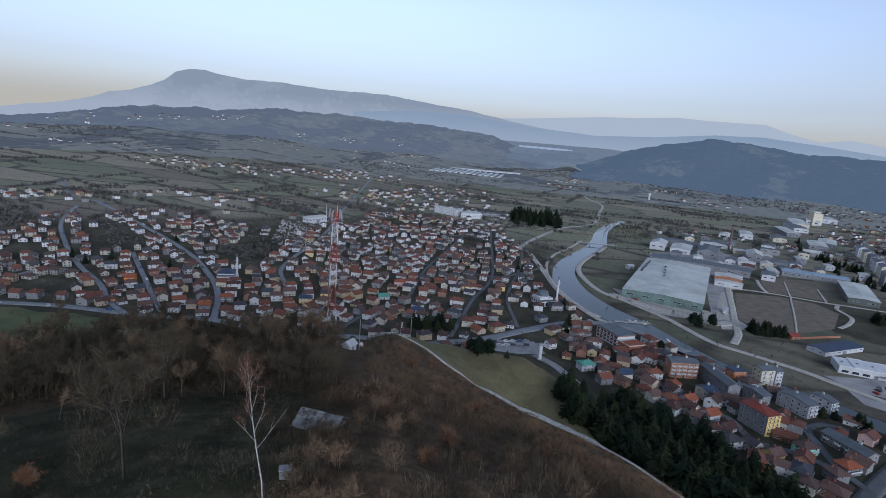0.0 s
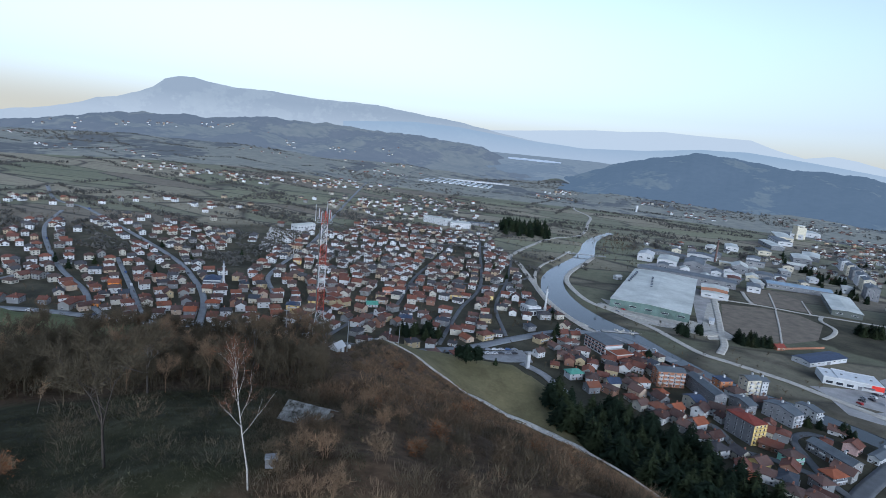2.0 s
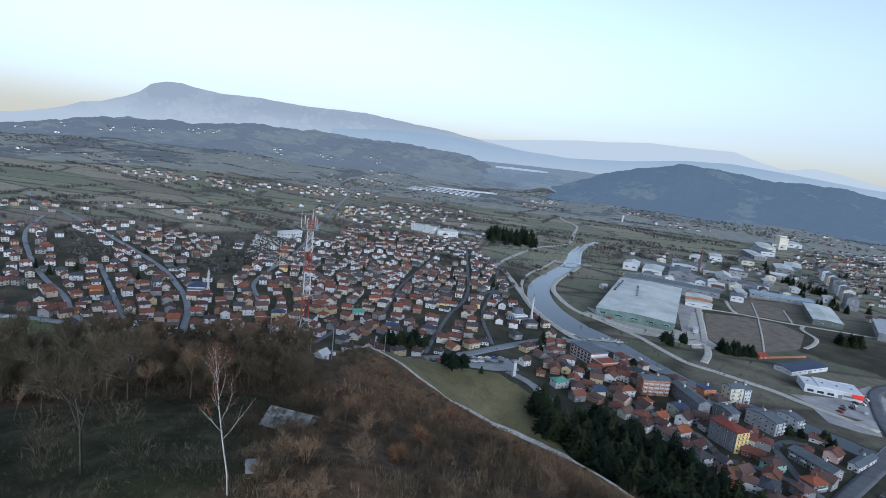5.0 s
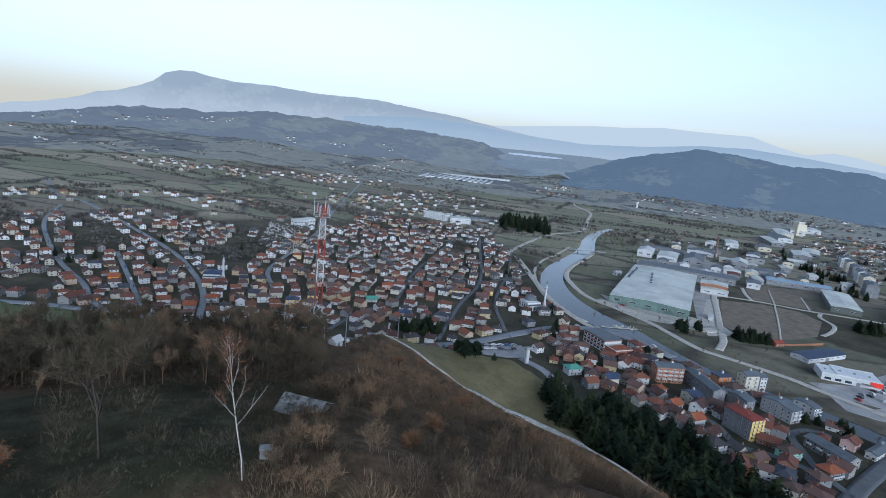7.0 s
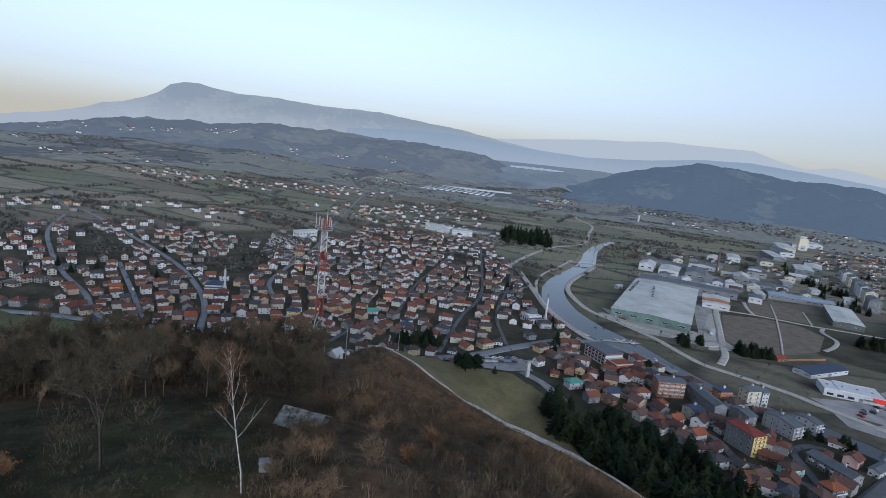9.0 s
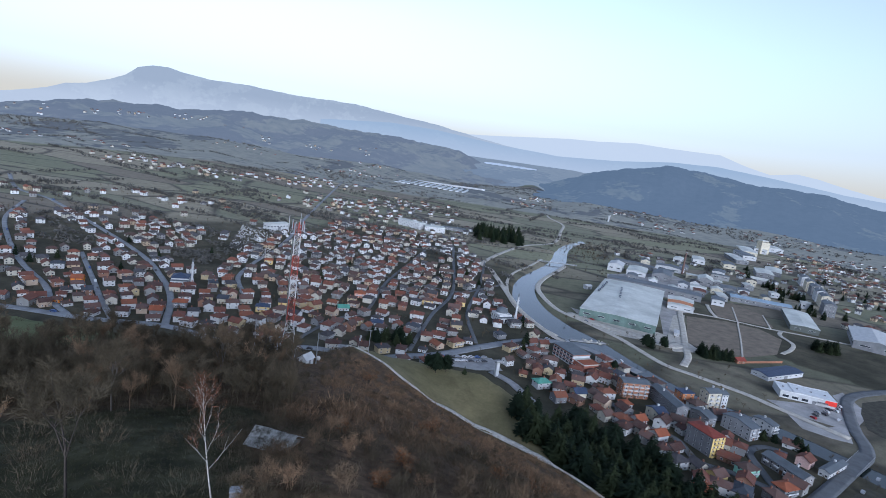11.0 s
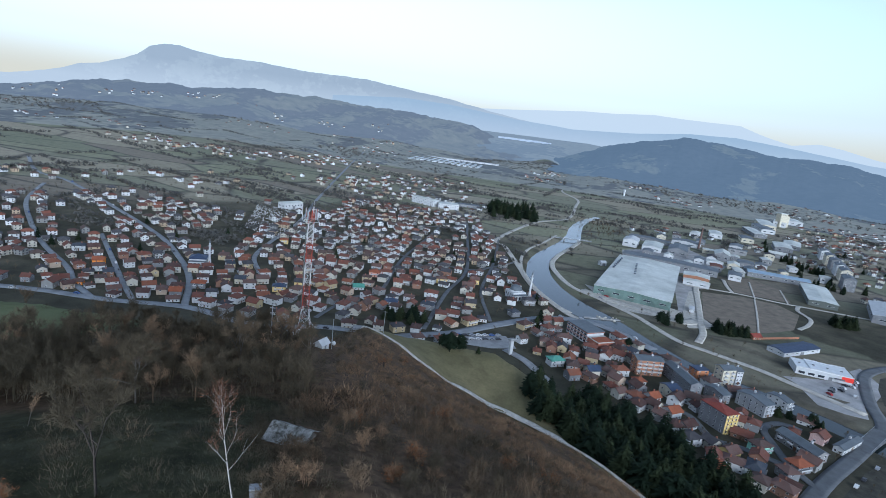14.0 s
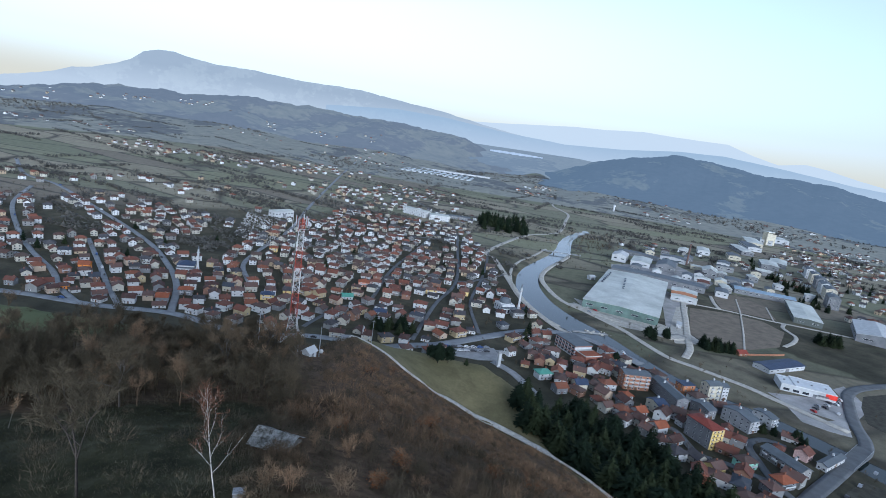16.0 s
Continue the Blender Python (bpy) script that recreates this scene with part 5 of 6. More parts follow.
woods = []
for i in range(6500):
    a, d = radians(prng.uniform(-56, 34)), 28 + 205 * prng.random() ** .62
    x, y = d * math.sin(a), d * math.cos(a)
    z = float(gz(x, y))
    if z < 12 or clearing(x, y) or len(woods) > 760:
        continue
    right = x > -16 - .1 * y
    near = d < 60
    if right:
        k, s = prng.randrange(0, 6), prng.uniform(.75, 1.25)
        if k == 5:
            s *= .55
    elif y > 62:
        k, s = prng.randrange(3, 11), prng.uniform(.7, 1.05)
    else:
        k, s = prng.randrange(0, 6), prng.uniform(.6, 1.1)
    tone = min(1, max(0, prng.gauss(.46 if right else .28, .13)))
    az_ = math.degrees(a)
    if az_ > -21 and d > 85:
        k, s = prng.randrange(0, 5), prng.uniform(.5, .85)
        if d > float(np.interp(az_, [-17, -11, -6.5, -1, 8, 22], [150, 190, 195, 200, 192, 150])):
            s *= .6
    woods.append((x, y, z, prng.uniform(0, 6.28), s, tone, k))
brush = []
for j in range(12):
    bv, bf = [], []
    tall = (1.4, 2.1, 2.9)[j % 3]
    count, thin = (210, .012) if j < 6 else (80, .032)
    for i in range(count):
        a, d = prng.uniform(0, 6.28), prng.random() ** .6 * .55 * tall
        b0 = np.array([math.cos(a) * d, math.sin(a) * d, tall * (1 - .5 * (d / (.55 * tall)) ** 2) * prng.uniform(.02, .72)])
        n1 = np.array([math.cos(a) * d * .35 + prng.gauss(0, .3), math.sin(a) * d * .35 + prng.gauss(0, .3), prng.uniform(.35, 1.1)])
        w0 = np.array([prng.gauss(0, 1), prng.gauss(0, 1), prng.gauss(0, .3)]) * thin
        bv += [b0 - w0, b0 + w0, b0 + n1 * tall * prng.uniform(.14, .34)]
        bf.append((3 * i, 3 * i + 1, 3 * i + 2))
    brush.append((np.array(bv), np.array(bf)))
shrubs += brush
N_TREES, N_BRUSH = len(woods), 6200
for i in range(26000):
    if len(woods) > N_TREES + N_BRUSH:
        break
    a, d = radians(prng.uniform(-56, 30)), 30 + 195 * prng.random() ** .66
    x, y = d * math.sin(a), d * math.cos(a)
    z = float(gz(x, y))
    if z < 12 or clearing(x, y):
        continue
    patchy = noise.fractal((x * .045, y * .045, 2.0), .8, 2, 4)
    right = x > -16 - .1 * y
    low = d > 85 and math.degrees(a) > -21
    size = prng.uniform(.75, 1.35) * (1 + .45 * patchy) * (.72 if low else 1)
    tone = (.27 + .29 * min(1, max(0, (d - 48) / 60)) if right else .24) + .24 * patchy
    woods.append((x, y, z - .15, prng.uniform(0, 6.28), size, min(1, max(0, prng.gauss(tone, .10))), (11 if d < 72 else 17) + prng.randrange(6)))
for i in range(46):
    x, y = prng.gauss(-16.4, 1.5), prng.gauss(50.3, 1.0)
    woods.append((x, y, float(gz(x, y)) - .1, prng.uniform(0, 6.28), prng.uniform(.6, .95), prng.uniform(.3, .55), 11 + prng.randrange(6)))
# the tall dark belt of trees behind the clearing
for i in range(3000):
    if len(woods) > N_TREES + N_BRUSH + 330:
        break
    a, d = radians(prng.uniform(-56, -16)), prng.uniform(74, 128)
    x, y = d * math.sin(a), d * math.cos(a)
    z = float(gz(x, y))
    if z < 12 or clearing(x, y) or y < 66 or math.hypot(x - MAST[0], y - MAST[1]) < 15:
        continue
    woods.append((x, y, z, prng.uniform(0, 6.28), prng.uniform(.65, 1.0), min(1, max(0, prng.gauss(.25, .14))), prng.randrange(5, 11)))
# darker, taller trees along the western side of the clearing
for i in range(2500):
    if len(woods) > N_TREES + N_BRUSH + 500:
        break
    a, d = radians(prng.uniform(-56, -38)), prng.uniform(58, 112)
    x, y = d * math.sin(a), d * math.cos(a)
    if inside(x, y, GLADE) or clearing(x, y):
        continue
    woods.append((x, y, float(gz(x, y)), prng.uniform(0, 6.28), prng.uniform(.6, .95), prng.uniform(0, .16), prng.randrange(5, 11)))
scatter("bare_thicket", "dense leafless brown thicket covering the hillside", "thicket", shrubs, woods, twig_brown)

# undergrowth and dry grass on the hill
tuft_v, tuft_f = [], []
for i in range(16):
    b = np.array([prng.gauss(0, .34), prng.gauss(0, .34), 0])
    t = b + np.array([prng.gauss(0, .13), prng.gauss(0, .13), prng.uniform(.10, .27)])
    w = np.array([prng.gauss(0, .017), prng.gauss(0, .017), 0])
    tuft_v += [b - w, b + w, t]
    tuft_f.append((3 * i, 3 * i + 1, 3 * i + 2))
tuft = [(np.array(tuft_v), np.array(tuft_f))]
tufts = []
for i in range(9500):
    a, d = radians(prng.uniform(-56, 26 if i % 3 == 0 else -12)), 30 + (110 if i % 3 == 0 else 50) * prng.random() ** .8
    x, y = d * math.sin(a), d * math.cos(a)
    z = float(gz(x, y))
    if z > 20 and np.min(np.hypot(TRACK[:, 0] - x, TRACK[:, 1] - y)) > 2.2:
        tufts.append((x, y, z - .05, prng.uniform(0, 6.28), prng.uniform(.5, 1.3), prng.random(), 0))
scatter("dry_grass", "tussocks of dry winter grass on the hilltop", "grass", tuft, tufts,
        tone_material("dry_grass", [(0, (.028, .030, .015)), (.5, (.050, .050, .027)), (1, (.10, .094, .060))]))


def tree_thing(label, x, y, arrays, bark, twig, tone, turn=0.0, leaves=None, category="tree", name="tree"):
    ob = thing(name, label, category, m=put_at(x, y, turn))
    tri_object("trunk", *arrays[0], bark, parent=ob)
    v, f = arrays[1]
    tri_object("crown", v, f, twig, np.full(len(v), tone), parent=ob)
    if leaves and len(arrays[2][0]):
        v, f = arrays[2]
        tri_object("leaves", v, f, leaves, np.random.rand(len(v)), parent=ob)
    return ob


# the birch in front: a pale leaning stem that forks near its top
def birch(x, y):
    n = Nodes("birch_bark", .8)
    c = n.coords((1, 1, 6))
    n.colour(n.mix(n.ramp(n.noise(1.6, 3, c), [(.56, (0, 0, 0)), (.62, (1, 1, 1))]), (.38, .36, .32), (.07, .06, .05)))
    z0 = float(gz(x, y))
    ob = thing("birch_tree", "slender leafless birch with white bark and reddish twigs", "tree", m=pose(x, y, z0))
    r = random.Random(5)
    pts = [np.array(p) for p in ((.3, -.4, -.5), (0, 0, 1.5), (-.7, .5, 4), (-1.3, 1.0, 6.4), (-1.7, 1.4, 8.4), (-1.95, 1.6, 9.9))]
    pieces, ends = [], []
    for i, (a, b) in enumerate(zip(pts, pts[1:])):
        v, f = limb_tris(a, b, .098 - .015 * i, .083 - .015 * i)
        pieces.append((np.array(v), np.array(f)))

    def arm(p, d, L, rad, lev):
        d = d / np.linalg.norm(d)
        for k in range(3):
            q = p + d * L / 3
            v, f = limb_tris(p, q, rad * (1 - .22 * k), rad * (1 - .22 * (k + 1)))
            pieces.append((np.array(v), np.array(f)))
            ends.append((q, d))
            if lev < 2:
                for s in (-1, 1):
                    if r.random() < .6:
                        arm(q, d + np.array([r.gauss(0, .5), r.gauss(0, .5), r.uniform(-.1, .5)]), L * .5, rad * .5, lev + 1)
            d = d + np.array([r.gauss(0, .1), r.gauss(0, .1), .1])
            d = d / np.linalg.norm(d)
            p = q
    top = pts[-1]
    for dx, dy, L in ((-.4, .2, .9), (-.1, -.3, 1.0), (.2, .3, .8)):
        arm(top, np.array([dx, dy, 1.6]), L, .018, 1)
    for j, f, dx, dy, L in ((3, .2, .6, .1, 1.9), (3, .5, -.6, .2, 1.8), (3, .8, .5, -.3, 1.6), (3, .95, -.4, -.3, 1.7), (2, .5, .7, .2, 2.1), (2, .8, -.6, -.2, 1.8), (4, .3, .5, .2, 1.2), (4, .5, -.5, .2, 1.1)):
        arm(pts[j] + (pts[min(j + 1, 5)] - pts[j]) * f, np.array([dx * .6, dy, 1.5]), L * 1.15, .024, 0)
    arm(pts[2], np.array([.8, .3, 1.1]), 2.8, .03, 1)
    arm(pts[2] + np.array([0, 0, .6]), np.array([-1.0, .3, .55]), 1.9, .035, 0)
    v, f = merge(pieces)
    tri_object("trunk", v, f, n.m, parent=ob)
    tv, tf = [], []
    for i in range(800):
        p, d = r.choice(ends)
        p = p + np.array([r.gauss(0, .08), r.gauss(0, .08), r.gauss(0, .15)])
        q = p + (d * .3 + np.array([r.gauss(0, .5), r.gauss(0, .5), r.gauss(.2, .5)])) * r.uniform(.3, .9)
        w = np.array([r.gauss(0, 1), r.gauss(0, 1), r.gauss(0, 1)]) * .011
        tv += [p - w, p + w, q]
        tf.append((3 * i, 3 * i + 1, 3 * i + 2))
    tri_object("crown", np.array(tv), np.array(tf), tone_material("birch_twigs", [(0, (.11, .055, .035)), (1, (.14, .07, .04))]), np.random.rand(len(tv)), parent=ob)


birch(-17.3, 38.0)
tree_thing("tall bare tree with a dark trunk and twiggy crown", -30.4, 39.8, bare_plant(41, 12.5, .46, 1, 4, 2600, 1.1, .014), bpy.data.materials["grey_bark"], twig_brown, .12)
tree_thing("wide pale-branched bare tree at the edge of the clearing", -44, 66, bare_plant(42, 10.5, .55, 1, 4, 2600, 1.2, .017), plain("pale_bark", (.115, .10, .082), .9, grain=2), twig_brown, .25)
tree_thing("pale-branched bare tree among the thicket", -41, 92, bare_plant(43, 11, .5, 1, 4, 2000, 1.2, .016), bpy.data.materials["pale_bark"], twig_brown, .4)
tree_thing("slim bare tree behind the clearing", -29, 97, bare_plant(44, 11, .33, 1, 4, 1500, 1.1, .012), bpy.data.materials["pale_bark"], twig_brown, .3)
tree_thing("slim bare tree behind the clearing", -37, 101, bare_plant(45, 11, .33, 1, 4, 1500, 1.1, .012), bark_grey, twig_brown, .5)
tree_thing("thin young tree with a pale stem", -52, 57, bare_plant(46, 6, .12, 1, 2, 200, .6, .012, .25), bpy.data.materials["pale_bark"], twig_brown, .8)
for i, (x, y, s) in enumerate(((-4, 55, .8), (-13, 66, .7), (8, 66, .9), (-1, 92, 1.2), (-3, 88, 1.1), (-21, 143, 1.3), (-19, 180, 1.5), (-6, 49, .6), (14, 70, .8), (-38, 38, .6))):
    tree_thing("small oak keeping its dry orange leaves", x, y, bare_plant(60 + i, 3.6 * s, .45, 3, 3, 420, .7, .016, leaves=520, leaf=.08), bark_grey, twig_brown, .7, i * 50, leaf_orange, name="oak_shrub")


# ---- conifers ----
def conifer_mesh(seed, h, rad, pine=False):
    r = random.Random(seed)
    V, Fc = [], []
    levels = 17
    for L in range(levels):
        f = L / (levels - 1)
        z = h * (.10 + .88 * f) if not pine else h * (.28 + .7 * f)
        R = rad * ((1 - f) ** .75 + .05) if not pine else rad * math.sin(math.pi * (.18 + .8 * f)) ** .7
        n = int(10 - 5 * f)
        off = r.uniform(0, 6.28)
        for k in range(n):
            a = off + 6.283 * k / n + r.gauss(0, .25)
            rr = R * r.uniform(.65, 1.15)
            tip = np.array([math.cos(a) * rr, math.sin(a) * rr, z - rr * r.uniform(.05, .45)])
            base = np.array([0, 0, z + h * .02])
            side = np.array([-math.sin(a), math.cos(a), 0]) * rr * .30
            for g in range(4):
                m = base + (tip - base) * r.uniform(.25, .75)
                q = tip + np.array([r.gauss(0, .18), r.gauss(0, .18), r.gauss(0, .12)]) * rr
                o = len(V)
                V.extend([m - side * r.uniform(.5, 1.3) + [0, 0, r.gauss(0, .1)], m + side * r.uniform(.5, 1.3) + [0, 0, r.gauss(0, .1)], q])
                Fc.append((o, o + 1, o + 2))
                o = len(V)
                V.extend([base, m + side * r.uniform(-1, 1), q + [0, 0, -.12 * rr]])
                Fc.append((o, o + 1, o + 2))
    return np.array(V), np.array(Fc)


def conifer(label, x, y, h, seed, pine=False):
    ob = thing("conifer", label, "conifer", m=put_at(x, y, seed * 37))
    part("trunk", rod(bmesh.new(), (0, 0, -.5), (0, 0, h * .92), h * .018, .03, 7), bark_grey, ob)
    v, f = conifer_mesh(seed, h, h * (.29 if not pine else .34), pine)
    tri_object("crown", v, f, needle, np.full(len(v), random.Random(seed).random()), parent=ob)
    return ob


con_masters = [conifer("dark green conifer in the hillside plantation", 70, 230, 13, 1), conifer("dark green conifer in the hillside plantation", 76, 236, 12, 2),
               conifer("dark pine with a rounded crown", -5, 250, 11, 3, True)]
crng = random.Random(77)
count = 0
FOREST = [(30, 232), (45, 262), (74, 292), (110, 252), (132, 214), (142, 160), (100, 120), (70, 164), (60, 184), (48, 200), (37, 215)]


for i in range(4000):
    if count >= 260:
        break
    x, y = crng.uniform(25, 142), crng.uniform(118, 292)
    z = float(gz(x, y))
    if not inside(x, y, FOREST) or not free(x, y, 1.9):
        continue
    taken.append((x, y, 1.9))
    s = crng.uniform(.75, 1.15)
    ob = copy_thing(con_masters[count % 3 if count % 7 == 0 else count % 2], pose(x, y, z, 0, 0, crng.uniform(0, 360)))
    ob.scale = (s * 1.45, s * 1.45, s * 1.28)
    tagged(ob, "dark green conifer in the hillside plantation", group="hillside conifers")
    count += 1
GROVES = [(-42, 373, 16, 6, 14, "dark conifer beside the main street"),
          (222, 449, 14, 5, 22, "dark conifer in a clipped row by the field"), (359, 520, 12, 8, 20, "dark conifer beside the sheds"),
          (210, 297, 10, 5, 9, "dark conifer in a garden by the river"),
          (190, 318, 12, 14, 9, "dark conifer between the flats")]
for cx, cy, sx, sy, n, lab in GROVES:
    for i in range(n):
        x, y = cx + crng.uniform(-1, 1) * sx, cy + crng.uniform(-1, 1) * sy
        if river_gap(np.array([x]), np.array([y]))[0] < 6:
            continue
        s = crng.uniform(.6, 1.0) if n > 9 else crng.uniform(.45, .75)
        ob = copy_thing(con_masters[i % 2], put_at(x, y, crng.uniform(0, 360)))
        ob.scale = (s * 1.25, s * 1.25, s)
        tagged(ob, lab, group="")
for x, y, s, k in ((163, 449, 1.1, 2), (166, 453, 1.0, 2), (169, 451, 1.05, 0), (181, 457, .95, 2), (184, 460, .85, 0), (60, 458, .8, 0), (58, 405, 1.05, 0), (55, 398, .9, 1), (121, 384, .7, 2), (0, 252, .85, 2), (-9, 252, .7, 2), (9, 254, .35, 1)):
    ob = copy_thing(con_masters[k], put_at(x, y, x * 7))
    ob.scale = (s, s, s)
    tagged(ob, "single dark green conifer beside the houses", group="")

grove_shapes = [merge([conifer_mesh(s, 13, 3.7), tuple(np.array(q) for q in limb_tris((0, 0, -.5), (0, 0, 12), .24, .04))]) for s in (1, 2)]
gv = []
for cx, cy, sx, sy, n, lo, hi in ((58, 958, 42, 66, 90, 1.15, 1.5), (472, 800, 14, 45, 26, .7, 1.1), (-150, 560, 60, 50, 12, .45, .75), (-30, 600, 70, 90, 20, .45, .75), (-300, 480, 90, 70, 16, .5, .8),
                                  (440, 720, 40, 60, 18, .7, 1.1), (560, 900, 90, 120, 30, .6, 1.0)):
    for i in range(n):
        x, y = cx + crng.uniform(-1, 1) * sx, cy + crng.uniform(-1, 1) * sy
        if river_gap(np.array([x]), np.array([y]))[0] > 6 and (n > 90 or free(x, y, 1.5)):
            gv.append((x, y, float(gz(x, y)), crng.uniform(0, 6.28), crng.uniform(lo, hi), crng.random(), i % 2))
scatter("conifer_grove", "dark conifers in groves and gardens across the valley", "conifers", grove_shapes, gv, needle)

# ---- garden trees, river thickets, hedges ----
garden = [merge(bare_plant(400 + s, 6.0, .42, 1, 2, 150, 1.3, .02)) for s in range(5)]
gp = []
for i in range(9000):
    if len(gp) > 1300:
        break
    x, y = prng.uniform(-560, 230), prng.uniform(215, 900)
    if not free(x, y, 1.0) or road_gap(x, y) < 1.5 or river_gap(np.array([x]), np.array([y]))[0] < 3 or float(gz(x, y)) > 12 or prng.random() > .35 + .65 * (in_town(x, y) > 0):
        continue
    gp.append((x, y, float(gz(x, y)), prng.uniform(0, 6.28), prng.uniform(.5, 1.15), prng.random() * .45, prng.randrange(5)))
for i in range(260):
    x, y = prng.gauss(215, 28), prng.gauss(925, 60)
    gp.append((x, y, float(gz(x, y)), prng.uniform(0, 6.28), prng.uniform(.7, 1.2), prng.random() * .5, prng.randrange(5)))
for i in range(170):
    j = prng.randrange(20, len(RIVER_LINE))
    x, y, w = RIVER_LINE[j]
    a, off = prng.uniform(0, 6.28), w / 2 + prng.uniform(4, 9)
    x, y = x + math.cos(a) * off, y + math.sin(a) * off
    if river_gap(np.array([x]), np.array([y]))[0] > 2 and road_gap(x, y) > 2:
        gp.append((x, y, float(gz(x, y)) - 1, prng.uniform(0, 6.28), prng.uniform(.3, .6), prng.random() * .6, prng.randrange(5)))
for i in range(150):
    x, y = prng.uniform(172, 240), prng.uniform(200, 262)
    if y < 214 + (x - 166) * .92 and x - y < 12:
        gp.append((x, y, float(gz(x, y)), prng.uniform(0, 6.28), prng.uniform(.15, .42), prng.random() * .4, prng.randrange(5)))
for i in range(70):
    x, y = prng.uniform(285, 365), prng.uniform(332, 402)
    if y - 322 < (x - 250) * .9 and road_gap(x, y) > 2:
        gp.append((x, y, float(gz(x, y)), prng.uniform(0, 6.28), prng.uniform(.3, .8), prng.random() * .3, prng.randrange(5)))
scatter("garden_trees", "bare garden trees and shrubs between the houses", "trees", garden, gp, twig_brown)

clump_v, clump_f = [], []
for i in range(16):
    p = np.array([prng.gauss(0, .5), prng.gauss(0, .5), abs(prng.gauss(.5, .35))])
    o = len(clump_v)
    clump_v += [p + np.array([prng.gauss(0, .42) for _ in range(3)]) for _ in range(3)]
    clump_f.append((o, o + 1, o + 2))
clump = [(np.array(clump_v), np.array(clump_f))]
hp = []
for i in range(330):
    a, d = radians(prng.uniform(-50, 36)), 620 * (5.2 ** prng.random())
    if a > .05 and d < 1000:
        continue
    x0, y0 = d * math.sin(a), d * math.cos(a)
    turn = prng.choice([.35, .35, .4, 1.9]) + prng.gauss(0, .15)
    L = prng.uniform(60, 260)
    for k in range(int(L / 4.5)):
        x, y = x0 + math.cos(turn) * k * 4.5 + prng.gauss(0, 1.5), y0 - math.sin(turn) * k * 4.5 + prng.gauss(0, 1.5)
        if y > 500 and in_town(x, y) == 0 and river_gap(np.array([x]), np.array([y]))[0] > 5 and free(x, y, 4) and prng.random() < .8:
            s = prng.uniform(1.6, 3.6)
            hp.append((x, y, float(gz(x, y)), prng.uniform(0, 6.28), s, prng.random() * .5, 0))
for i in range(15000):
    a, d = radians(prng.uniform(-50, 36)), 1500 + 1700 * prng.random() ** .8
    x, y = d * math.sin(a), d * math.cos(a)
    wob = math.sin(x * .006 + 1.3 * math.sin(y * .004)) * math.sin(y * .0055 + 2)
    if d < 2350 and (wob > .45 or (math.degrees(a) > 7 + 4 * wob and d > 1700 and prng.random() < .3)):
        hp.append((x, y, float(gz(x, y)), prng.uniform(0, 6.28), prng.uniform(2.2, 4.2), .3 + prng.random() * .5, 0))
# colours kept pale, the farther clumps palest: haze put into the tone
scatter("far_woods", "bare hedgerows and woods across the valley", "woods", clump, hp,
        tone_material("far_wood", [(0, (.075, .075, .07)), (.5, (.10, .096, .085)), (1, (.13, .12, .10))]))


# ---- the mast ----
mast_red = plain("mast_red_paint", (0.25, 0.050, 0.032), .6, grain=1)
mast_white = plain("mast_white_paint", (0.46, 0.46, 0.45), .6, grain=1)
steel = plain("galvanised_steel", (0.35, 0.36, 0.37), .5, .6, grain=2)


